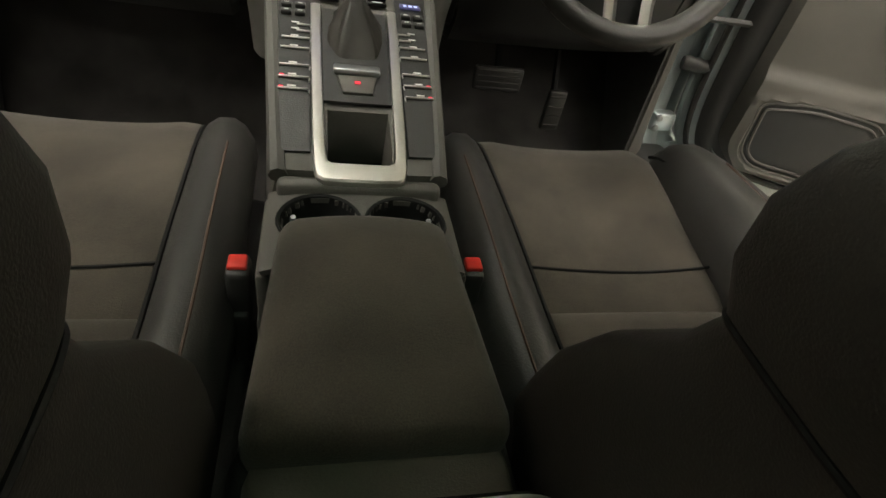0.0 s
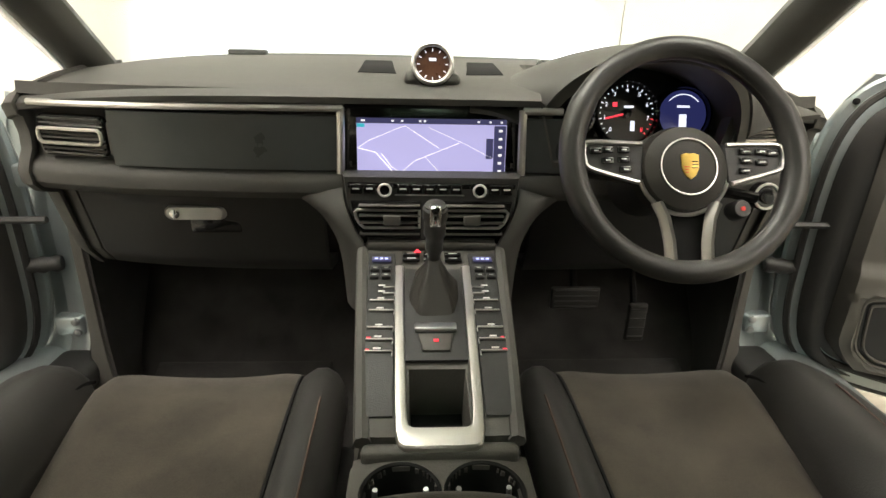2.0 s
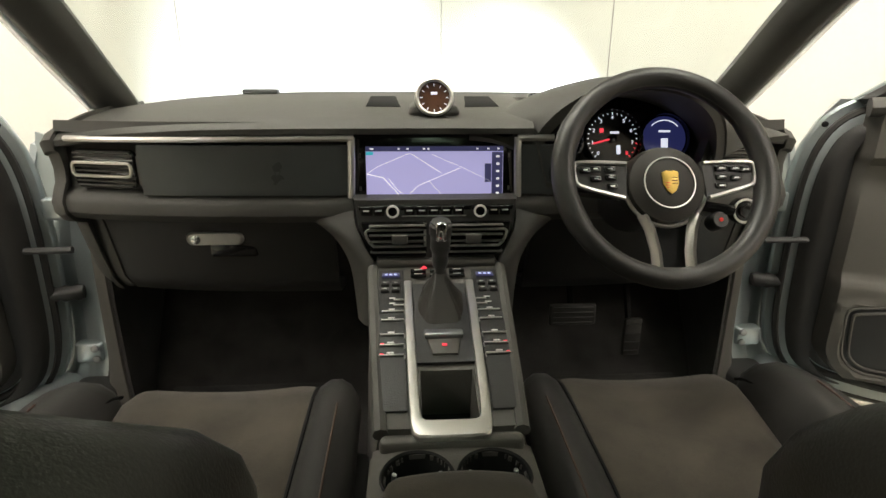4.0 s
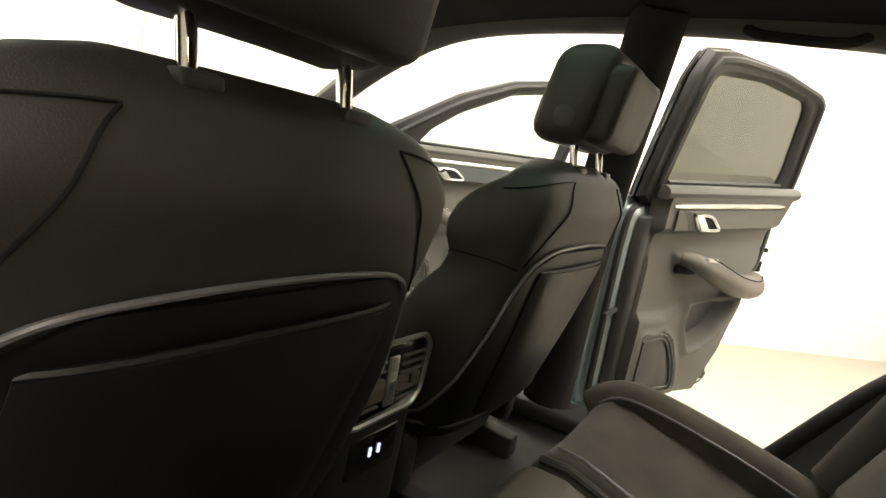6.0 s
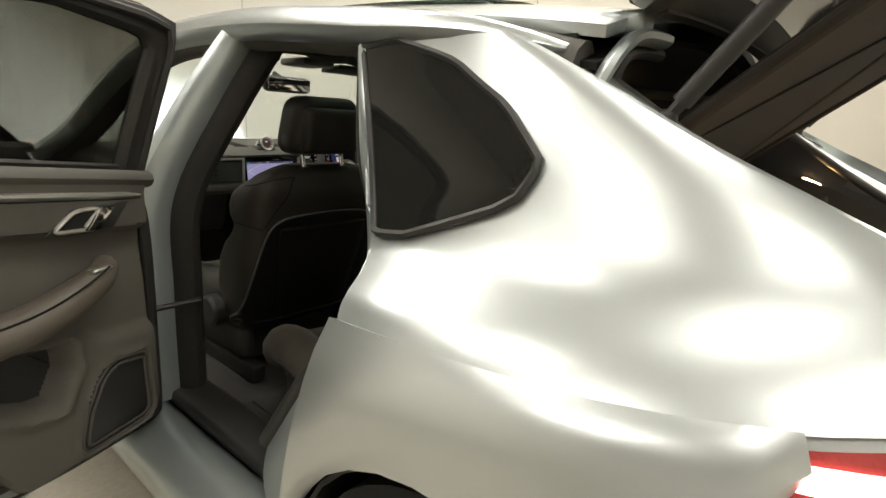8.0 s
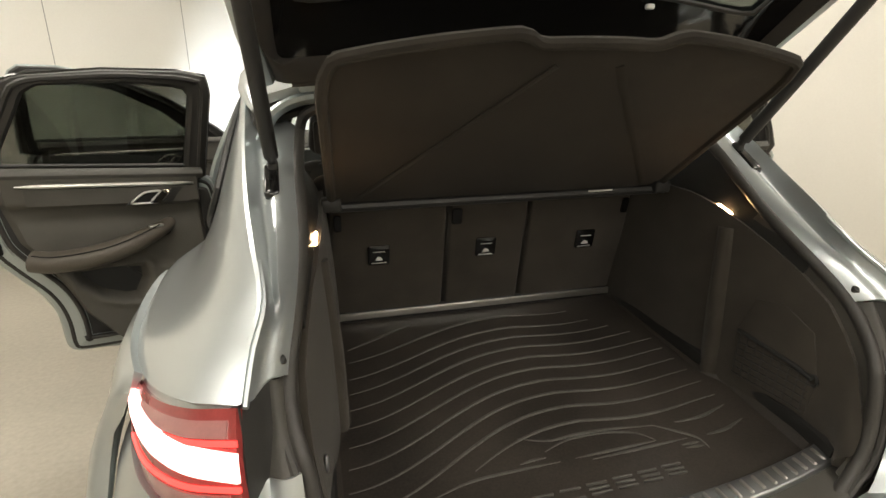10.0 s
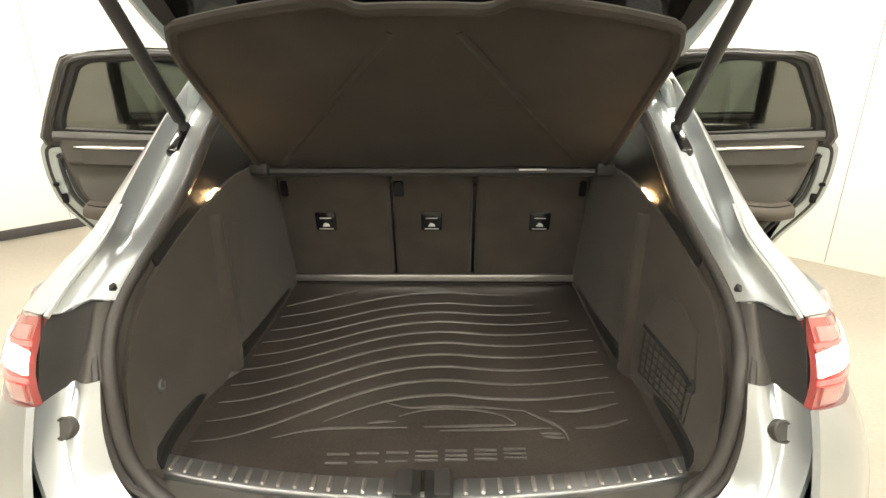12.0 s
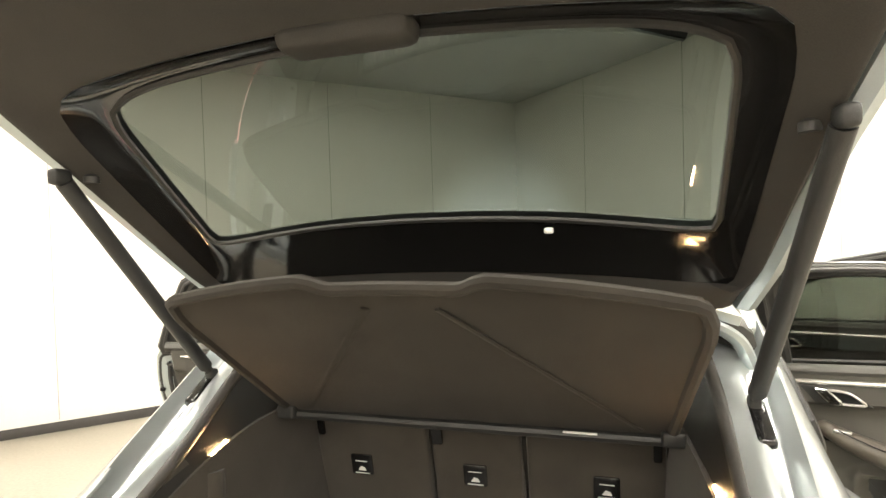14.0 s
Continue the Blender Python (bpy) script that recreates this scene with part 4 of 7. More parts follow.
outline = closed_loop([(0, 0.0), (0.30, 0.0), (0.57, 0.0), (0.585, 0.03), (0.605, 0.20), (0.620, 0.45), (0.645, 0.75), (0.635, 0.97), (0.55, 1.02), (0, 1.03)])


def lid_ring(a, b, h, n=6):
    """Rings from loop a to loop b; h(u, d) is the height over the lid's plane."""
    rings = []
    for k in range(n + 1):
        u = k / n
        rings.append([on_gate(x, d, h(u, d)) for x, d in a * (1 - u) + b * u])
    return rings


part("outer_skin", Shape().grid(lid_ring(opening, outline, lambda u, d: 0.034 - 0.16 * max(0, d - 0.75)), wrap_v=True), PAINT, gate, "silver blue lid skin")
part("lining", Shape().grid(lid_ring(surround, outline, lambda u, d: -0.020 - 0.030 * math.sin(math.pi * min(1, u * 1.3) / 2) + 0.05 * u ** 6 - 0.22 * max(0, d - 0.75), 8), wrap_v=True), LINING, gate, "black moulded lid lining")
part("glass_surround", Shape().grid(lid_ring(opening, surround, lambda u, d: 0.014 - 0.036 * u ** 2, 5), wrap_v=True), PIANO, gate, "gloss black window surround")
part("glass_seal", Shape().tube([on_gate(x, d, 0.014) for x, d in opening], 0.006, 6, True), RUBBER, gate)
part("rear_window", Shape().grid(lid_ring(opening * 1.02 - np.array([0, 0.008]), opening * 0.0 + np.array([0, 0.42]), lambda u, d: 0.022, 6), wrap_v=True), TINT_LT, gate, "green tinted rear window").visible_shadow = False
part("wiper_cover", Shape().rbox(on_gate(0.0, 0.648, -0.004), (0.20, 0.07, 0.045), 0.020, (4, 2, 1)), LINING, gate)
part("washer_nozzle", Shape().rbox(on_gate(0.235, 0.205, 0.0), (0.018, 0.016, 0.012), 0.004), LABEL, gate)
part("wiper", Shape().tube([on_gate(0.0, 0.66, 0.05), on_gate(0.25, 0.63, 0.05), on_gate(0.44, 0.57, 0.04)], 0.008, 6), PLASTIC, gate)
part("spoiler", Shape().sheet([[on_gate(a * 0.60, d, 0.052) for d in np.linspace(-0.03, 0.17, 5)] for a in np.linspace(-1, 1, 17)], 0.012), PAINT, gate, "silver blue roof spoiler")
part("hinge_cover", Shape().tube([on_gate(x, 0.03, -0.028) for x in np.linspace(-0.54, 0.54, 12)], 0.020, 8), LINING, gate)
for s in both:
    edge = [on_gate(s * (gate_half(d) + 0.016), d, -0.012) for d in np.linspace(0.02, 0.95, 16)]
    part("lid_edge", Shape().tube(edge, 0.026, 8), PAINT_IN, gate, "painted lid edge")
    part("lid_hinge", box((s * 0.50, GATE_Y + 0.03, GATE_Z - 0.045), (0.05, 0.09, 0.04), 0.012), PAINT_IN, gate)
    part("lid_stop", Shape().lathe([(0.014, 0), (0.014, 0.012), (0.006, 0.018)], Matrix.Translation(on_gate(s * 0.585, 0.48, -0.045)), 12), RUBBER, gate)
    a, b = Vector((s * 0.592, -1.462, 1.290)), Vector((s * 0.608, -1.812, 1.738))
    strut = thing("gas_strut", tuple(a), "black gas strut holding up the tailgate", "gas strut", "tailgate struts")
    part("cylinder", Shape().tube([a.lerp(b, 0.05), a.lerp(b, 0.98)], 0.0155, 12), PLASTIC, strut)
    part("rod", Shape().tube([a, a.lerp(b, 0.12)], 0.010, 8), RUBBER, strut)
    part("end_joint", Shape().rbox(tuple(a), (0.022, 0.03, 0.026), 0.008), PLASTIC, strut)
    part("end_joint", Shape().rbox(tuple(b), (0.024, 0.036, 0.03), 0.008), PLASTIC, strut)
    part("strut_socket", sided(Shape().rbox((0.595, -1.495, 1.262), (0.032, 0.085, 0.02), 0.008, fn=lambda w: Vector((w.x, w.y, w.z + (w.y + 1.495) * 0.55))), s), PIANO, body)

# ---- parcel shelf, tilted up ----
shelf = thing("parcel_shelf", (0, -1.30, 1.14), "black felt parcel shelf tilted up behind the seats", "parcel shelf")
bot = Vector((0, -1.31, 1.160))
top = Vector((0, -1.715, 1.50))
run = (top - bot)


def on_shelf(x, v, h=0.0):
    p = bot + run * v
    return (x, p.y + h * 0.66, p.z + h * 0.75)


def shelf_top(x):
    t = 1.0 + 0.14 * (1 - (x / 0.48) ** 2)
    notch = 0.055 * max(0, min(1, (0.155 - abs(x)) / 0.035))
    return t - notch


rows = []
for x in np.linspace(-1, 1, 49):
    row = []
    for v in np.linspace(0, 1, 12):
        half = np.interp(v, (0, 0.1, 0.88, 1), (0.465, 0.470, 0.490, 0.468))
        row.append(on_shelf(x * half, v * shelf_top(x * 0.48)))
    rows.append(row)
part("panel", Shape().sheet(rows, 0.016), SHELF_FELT, shelf, "black felt panel")
rim = [rows[0][k] for k in range(12)] + [rows[i][11] for i in range(1, 48)] + [rows[48][k] for k in range(11, -1, -1)]
part("edge_roll", Shape().tube(even(rim, 90), 0.012, 8), SHELF_FELT, shelf)
part("hinge_bar", Shape().tube([on_shelf(x, 0.0, -0.01) for x in np.linspace(-0.47, 0.47, 8)], 0.013, 8), PLASTIC, shelf)
for s in both:
    part("hinge_block", box((s * 0.470, -1.322, 1.163), (0.05, 0.045, 0.035), 0.008), PLASTIC, shelf)
    part("stiffener", Shape().tube([on_shelf(s * 0.40, 0.05, 0.0022), on_shelf(s * 0.06, 0.97, 0.0022)], 0.016, 10, flat=0.25), SHELF_FELT, shelf)
part("label_bar", Shape().rbox(on_shelf(0.275, 0.03, -0.012), (0.075, 0.004, 0.005), 0.001), LABEL, shelf)

# ---- boot ----
SIDE = ((-1.10, 0.50, 1.16), (-1.22, 0.508, 1.165), (-1.33, 0.512, 1.165), (-1.42, 0.515, 1.165), (-1.46, 0.518, 1.16), (-1.53, 0.525, 1.145), (-1.60, 0.535, 1.12), (-1.68, 0.55, 1.085), (-1.76, 0.562, 1.045), (-1.83, 0.572, 1.0), (-1.88, 0.572, 0.95), (-1.93, 0.566, 0.89), (-1.965, 0.550, 0.81), (-1.985, 0.530, 0.745))


def wall_x(y, z):
    """How far out the boot side lies."""
    ys = [-r[0] for r in SIDE]
    top = float(np.interp(-y, ys, [r[2] for r in SIDE]))
    t = max(0.0, (z - 0.70) / (top - 0.70))
    return float(np.interp(-y, ys, [r[1] for r in SIDE])) - 0.0445 + 0.0245 * t * t


for s in both:
    wall_rows = []
    for y, x0, ztop in SIDE:
        row = []
        zb = 0.70 + (-y < 1.2) * 0.02
        for k in range(9):
            z = zb + (ztop - zb) * k / 8
            flare = 0.035 * (k / 8) ** 2
            row.append((x0 - 0.025 + flare * 0.7, y, z))
        wall_rows.append(row)
    bw = part("boot_side", sided(Shape().sheet(wall_rows, -0.02), s), FELT, body, "black carpeted boot side")
    part("side_post", sided(Shape().tube(curve([(0.500, -1.60, 0.71), (0.502, -1.585, 0.9), (0.520, -1.56, 1.10)], 5), 0.028, 10), s), FELT, bw)
    part("upper_trim", sided(Shape().sheet(patch(even([(0.505, -1.10, 1.16), (0.515, -1.42, 1.165), (0.535, -1.60, 1.12), (0.56, -1.76, 1.045)], 14), even([(0.62, -1.10, 1.33), (0.58, -1.30, 1.36), (0.54, -1.45, 1.275), (0.562, -1.77, 1.07)], 14), 5), 0.012), s), PLASTIC, body, "black upper side trim")
    part("edge_trim", sided(Shape().sheet(patch(even(curve([(0.535, -1.60, 1.118), (0.562, -1.76, 1.043), (0.572, -1.83, 0.998), (0.571, -1.88, 0.948), (0.565, -1.93, 0.888), (0.549, -1.965, 0.808), (0.528, -1.985, 0.743), (0.48, -1.992, 0.700)], 5), 24), even(curve(SEAL[2:10], 6), 24), 4), 0.008), s), PLASTIC_LT, body, "dark moulded boot edge trim")
    part("side_cover", sided(Shape().sheet([[(0.60 + 0.05 * math.sin(v * 2), y, 1.42 - 0.30 * v) for v in np.linspace(0, 1, 4)] for y in np.linspace(-0.98, -1.3, 6)], 0.01), s), HEADLINER, body)
    lamp = part("boot_lamp", sided(Shape().rbox((0.5155, -1.537, 1.136), (0.014, 0.052, 0.020), 0.006, fn=lambda w: Vector((w.x + (w.z - 1.136) * 0.3, w.y, w.z + (w.y + 1.537) * 0.35))), s), LAMP_WARM, body, "lit warm boot lamp")
    part("lamp_bezel", sided(Shape().rbox((0.529, -1.537, 1.136), (0.012, 0.08, 0.034), 0.006), s), PLASTIC, lamp)
    part("tie_ring", sided(Shape().tube([(wall_x(-1.86, 0.83) - 0.004, -1.86 + 0.010 * math.cos(a), 0.83 + 0.013 * math.sin(a)) for a in np.linspace(0, 2 * math.pi, 12, endpoint=False)], 0.0035, 6, True), s), ALLOY if s < 0 else PLASTIC, body)
    part("foot_moulding", sided(Shape().tube(curve([(0.476, -1.14, 0.752), (0.482, -1.40, 0.740), (0.490, -1.58, 0.732), (0.505, -1.61, 0.730), (0.524, -1.65, 0.728), (0.530, -1.78, 0.716), (0.532, -1.88, 0.708), (0.515, -1.96, 0.706)], 6), 0.017, 8, flat=1.5), s), PLASTIC, bw)
    if s > 0:
        rec = part("side_recess", Shape().prism([(a, b) for a, b in ((-1.68, 0.74), (-1.66, 0.86), (-1.69, 0.955), (-1.76, 0.965), (-1.83, 0.93), (-1.865, 0.84), (-1.86, 0.74))], lambda a, b, h: (wall_x(a, b) + 0.003 - h, a, b), 0.009, 0.05), FELT, body, "dark storage recess with a net")
        for k in range(9):
            part("net_cord", Shape().tube([(wall_x(-1.675 - 0.022 * k, z) - 0.009, -1.675 - 0.022 * k, z) for z in np.linspace(0.745, 0.86 - 0.003 * k, 5)], 0.0016, 4), RUBBER, rec)
        for k in range(6):
            part("net_cord", Shape().tube([(wall_x(y, 0.75 + 0.017 * k) - 0.009, y, 0.75 + 0.017 * k) for y in np.linspace(-1.672, -1.858, 6)], 0.0016, 4), RUBBER, rec)
        part("net_band", Shape().tube([(wall_x(y, z) - 0.011, y, z) for y, z in ((-1.668, 0.865), (-1.72, 0.858), (-1.77, 0.852), (-1.82, 0.845), (-1.862, 0.835))], 0.005, 6), PLASTIC, rec)
    # sill finisher on the load lip
    lip = part("load_lip", sided(Shape().rbox((0.30, -2.0, 0.695), (0.50, 0.052, 0.022), 0.006, (10, 1, 1), fn=lambda w: Vector((w.x, w.y + 0.10 * (w.x / 0.55) ** 2 * 0.75, w.z))), s), ALLOY, body, "ribbed metal load sill")
    for k in range(15):
        x = 0.078 + 0.0315 * k
        part("rib", sided(Shape().rbox((x, -2.0 + 0.075 * (x / 0.55) ** 2, 0.7065), (0.0085, 0.036, 0.009), 0.0042, arc=3), s), SATIN, lip)
part("lip_base", Shape().rbox((0, -2.03, 0.678), (1.12, 0.13, 0.03), 0.012, (16, 1, 1), fn=lambda w: Vector((w.x, w.y + 0.10 * (w.x / 0.55) ** 2 * 0.75, w.z))), PLASTIC_LT, body)
part("boot_latch", box((0, -2.0, 0.702), (0.11, 0.08, 0.03), 0.008), PLASTIC, body, "black latch cover with slot")
for x in (-0.035, 0.035):
    part("latch_pad", box((x, -2.0, 0.718), (0.032, 0.066, 0.012), 0.004), RUBBER, body)
part("striker", Shape().tube([(0, -2.03, 0.70), (0, -2.03, 0.725), (0, -1.985, 0.725), (0, -1.985, 0.70)], 0.005, 8), CHROME, body)
part("boot_floor", box((0, -1.55, 0.66), (1.04, 0.92, 0.02), 0.006), CARPET, body)

# ---- boot mat ----
mat = thing("boot_mat", (0, -1.55, 0.68), "black rubber boot mat with wavy raised ribs", "boot mat")


def mat_z(y):
    return float(np.interp(y, (-1.95, -1.885, -1.62, -1.13), (0.674, 0.678, 0.704, 0.740)))


def mat_half(y):
    return float(np.interp(y, (-1.97, -1.93, -1.65, -1.60, -1.12), (0.49, 0.530, 0.528, 0.492, 0.482)))


part("tray", Shape().sheet([[(a * mat_half(y), y + (0.035 * (a * a) if y < -1.9 else 0), mat_z(y) + (0.0 if abs(a) < 0.98 else 0.03)) for y in np.linspace(-1.125, -1.955, 30)] for a in np.linspace(-1, 1, 41)], -0.012), MAT_RUBBER, mat)
part("front_lip", Shape().rbox((0, -1.122, 0.752), (0.985, 0.02, 0.045), 0.007, (8, 1, 1)), RUBBER, mat)
part("lip_strip", box((0, -1.134, 0.760), (0.975, 0.008, 0.022), 0.003), SATIN, mat, "pale seat-edge strip")


def rib_y(k, x):
    """Wavy course of rib k across the mat: it sags towards the left, crests past the middle, dips and rises again on the right."""
    crest = -1.199 if k == 0 else -1.214 - 0.0540 * k
    if x < 0.06:
        q = min(1.0, (0.06 - x) / 0.56) ** 1.2
        return crest - (0.155 + 0.006 * k) * (1 - math.cos(math.pi * q)) / 2
    return crest - 0.016 * math.sin(math.pi * min(1.6, (x - 0.06) / 0.30))


def ridge(name, line, r):
    pts = [(x, y, mat_z(y) + 0.002) for x, y, _ in even(curve([(*p, 0) for p in line], 8), 8 + int(60 * abs(line[-1][0] - line[0][0])))]
    n = len(pts)
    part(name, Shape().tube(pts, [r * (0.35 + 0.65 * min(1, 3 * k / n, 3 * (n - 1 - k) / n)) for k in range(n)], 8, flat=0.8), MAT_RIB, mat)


for k in range(10):
    start = -0.450 - 0.006 * k if k < 9 else -0.23
    stop = min(0.44, 0.26 + 0.045 * k)
    ridge("rib", [(x, rib_y(k, x)) for x in np.linspace(start, stop, 22)], 0.0042)
# short ribs at the corners
ridge("rib", [(-0.448, -1.288), (-0.34, -1.232), (-0.248, -1.188)], 0.0042)
ridge("rib", [(0.276, -1.754), (0.345, -1.752), (0.436, -1.727)], 0.0042)
ridge("rib", [(0.325, -1.806), (0.382, -1.800), (0.445, -1.779)], 0.0042)
# raised outline of a car drawn in ridges
for line in ([(-0.11, -1.722), (-0.045, -1.744), (0.024, -1.739), (0.10, -1.740), (0.217, -1.752)], [(-0.065, -1.772), (0.0, -1.750), (0.087, -1.748), (0.161, -1.765), (0.195, -1.794)],
             [(-0.008, -1.804), (0.09, -1.801), (0.195, -1.797)], [(-0.33, -1.838), (-0.262, -1.817), (-0.191, -1.809), (-0.045, -1.806)], [(0.028, -1.815), (0.15, -1.811), (0.271, -1.806)],
             [(0.217, -1.752), (0.272, -1.790), (0.297, -1.814), (0.301, -1.842)], [(-0.132, -1.794), (-0.10, -1.789), (-0.071, -1.788)], [(0.245, -1.822), (0.29, -1.822)], [(0.25, -1.832), (0.295, -1.834)]):
    ridge("outline_ridge", line, 0.0034)
for k in range(7):
    for dy in (-0.012, 0.0, 0.012):
        if dy or k > 2:
            y = -1.892 + dy + 0.016 * (k / 6) - 0.004
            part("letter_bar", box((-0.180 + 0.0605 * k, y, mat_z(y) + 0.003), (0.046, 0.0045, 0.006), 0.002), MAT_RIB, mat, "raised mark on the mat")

# ---- back of the rear seat, boot side ----
bench = thing("bench_seat", (0, -0.65, 0.42), "dark suede rear bench seat with leather bolsters", "car seat")
rear_back = bench


def back_face(x, z, h=0.0):
    y = -1.120 - 0.20 * (z - 0.76)
    return (x, y - h, z)


for x0, x1, name in ((-0.475, -0.131, "left"), (-0.127, 0.124, "mid"), (0.130, 0.475, "right")):
    p = Shape().rbox(((x0 + x1) / 2, -1.075, 0.945), (x1 - x0 - 0.006, 0.10, 0.41), 0.012, (2, 1, 3), fn=lambda w: Vector((w.x, w.y - 0.20 * (w.z - 0.76), w.z)))
    panel = part("back_panel", p, FELT, rear_back, "black felt seat back section")
    cx = {"left": -0.336, "mid": -0.006, "right": 0.331}[name]
    lat = part("latch_plate", Shape().prism([(cx + a, 0.967 + b) for a, b in round_rect(0.064, 0.062, 0.006)], lambda a, b, h: back_face(a, b, 0.006 + h), 0.006, 0.06), PIANO, panel, "black tether point plate")
    part("plate_mark", Shape().prism([(cx - 0.012, 0.950), (cx + 0.012, 0.950), (cx + 0.008, 0.959), (cx - 0.003, 0.963)], lambda a, b, h: back_face(a, b, 0.0125 + h), 0.002), LABEL, panel)
    part("plate_text", Shape().prism([(cx - 0.018, 0.977), (cx + 0.018, 0.977), (cx + 0.018, 0.9795), (cx - 0.018, 0.9795)], lambda a, b, h: back_face(a, b, 0.0125 + h), 0.001), LABEL, panel)
    part("plate_text", Shape().prism([(cx - 0.022, 0.940), (cx + 0.022, 0.940), (cx + 0.022, 0.943), (cx - 0.022, 0.943)], lambda a, b, h: back_face(a, b, 0.0125 + h), 0.001), LABEL, panel)
for x, w in ((-0.104, 0.03), (-0.45, 0.02), (0.45, 0.02)):
    part("release_lever", Shape().prism([(x + a, 1.075 + b) for a, b in round_rect(w, 0.05, 0.006)], lambda a, b, h: back_face(a, b, 0.002 + h), 0.012, 0.08), PIANO, rear_back)


# ---- dashboard ----
dash = thing("dashboard", (0, 0.8, 0.6), "dark grey dashboard with silver trim lines and vents", "dashboard")


def dash_edge(x):
    """How far forward the dash face lies at x."""
    return 0.605 + 0.075 * (abs(x) / 0.74) ** 4


def well(x):
    """1 under the instrument hood, 0 elsewhere."""
    t = max(0.0, min(1.0, (0.185 - abs(x - 0.362)) / 0.03))
    return t * t * (3 - 2 * t)


def dash_section(x, pts):
    return [(x, dash_edge(x) + dy, z - well(x) * max(0.0, z - 0.935)) for dy, z in pts]


XS = np.linspace(-0.694, 0.694, 95)
top_rows = []
for x in XS:
    e = dash_edge(x)
    y1 = 1.13 - 0.10 * (abs(x) / 0.74) ** 2
    side = 0.035 * (abs(x) / 0.74) ** 4
    ys = [e + 0.02, e - 0.012, e - 0.014, e, e + 0.03, e + 0.07, e + 0.13, e + 0.22, y1]
    zs = [1.046, 1.050, 1.060, 1.070, 1.078, 1.086, 1.096, 1.104, 1.106]
    top_rows.append([(x, y, z - side - 0.10 * well(x) * (k < 7)) for k, (y, z) in enumerate(zip(ys, zs))])
part("top_pad", Shape().sheet(top_rows, 0.01), SOFT, dash, "dark grey soft upper dash")
face = [(-0.002, 1.050), (0.024, 1.045), (0.026, 0.995), (0.016, 0.944), (-0.008, 0.934), (-0.016, 0.920), (-0.014, 0.902), (0.004, 0.886), (0.04, 0.876)]
part("face_pad", Shape().sheet([dash_section(x, face) for x in XS], -0.02), SOFT, dash, "dark grey padded dash face")
low = [(0.02, 0.882), (0.045, 0.880), (0.056, 0.866), (0.095, 0.735), (0.13, 0.695), (0.22, 0.675)]
part("glovebox", Shape().sheet([dash_section(x, low) for x in np.linspace(-0.66, -0.20, 16)], -0.02), GLOVEBOX, dash, "dark plastic glovebox lid")
part("knee_panel", Shape().sheet([dash_section(x, low) for x in np.linspace(0.20, 0.66, 16)], -0.02), PLASTIC, dash)
part("side_panel", Shape().sheet([dash_section(x, low) for x in np.linspace(-0.694, -0.665, 3)], -0.02), SOFT, dash)
part("side_panel", Shape().sheet([dash_section(x, low) for x in np.linspace(0.665, 0.694, 3)], -0.02), SOFT, dash)
hb = Shape().prism([(-0.435 + a, 0.838 + b) for a, b in round_rect(0.112, 0.026, 0.012)], lambda a, b, h: (a, 0.688 - h, b), 0.022, 0.1)
gh = part("glovebox_handle", hb, SATIN, dash, "silver glovebox handle")
part("handle_recess", Shape().rbox((-0.405, 0.690, 0.812), (0.095, 0.02, 0.034), 0.006), PIANO, gh)
part("lock", Shape().lathe([(0.009, 0), (0.009, 0.004), (0.004, 0.005)], Matrix.Translation((-0.470, 0.667, 0.838)) @ Euler((radians(90), 0, 0)).to_matrix().to_4x4(), 12), CHROME, gh)
# insert panels and trim lines
part("insert_panel", Shape().sheet([[(x, dash_edge(x) + 0.001, z) for z in (0.940, 0.97, 1.0, 1.030)] for x in np.linspace(-0.528, -0.155, 30)], -0.012), PANEL, dash, "dark polished dash insert")
part("insert_panel", Shape().sheet([[(x, dash_edge(x) + 0.001, z) for z in (0.940, 0.97, 1.0, 1.030)] for x in np.linspace(0.155, 0.235, 6)], -0.012), PANEL, dash, "dark polished dash insert")
part("silver_line", Shape().tube([(x, dash_edge(x) - 0.011, 1.0385 + 0.004 * (x + 0.67) / 0.53) for x in np.linspace(-0.666, -0.146, 40)], 0.0058, 8), SATIN, dash, "satin silver trim line")
for s in both:
    part("silver_post", Shape().tube([(s * 0.150, 0.598, 1.044), (s * 0.1505, 0.594, 1.00), (s * 0.153, 0.592, 0.936)], 0.0068, 8), SATIN, dash, "satin silver post beside the screen")
part("silver_line", Shape().tube([(x, 0.595, 1.043) for x in np.linspace(0.150, 0.215, 6)], 0.0062, 8), SATIN, dash)
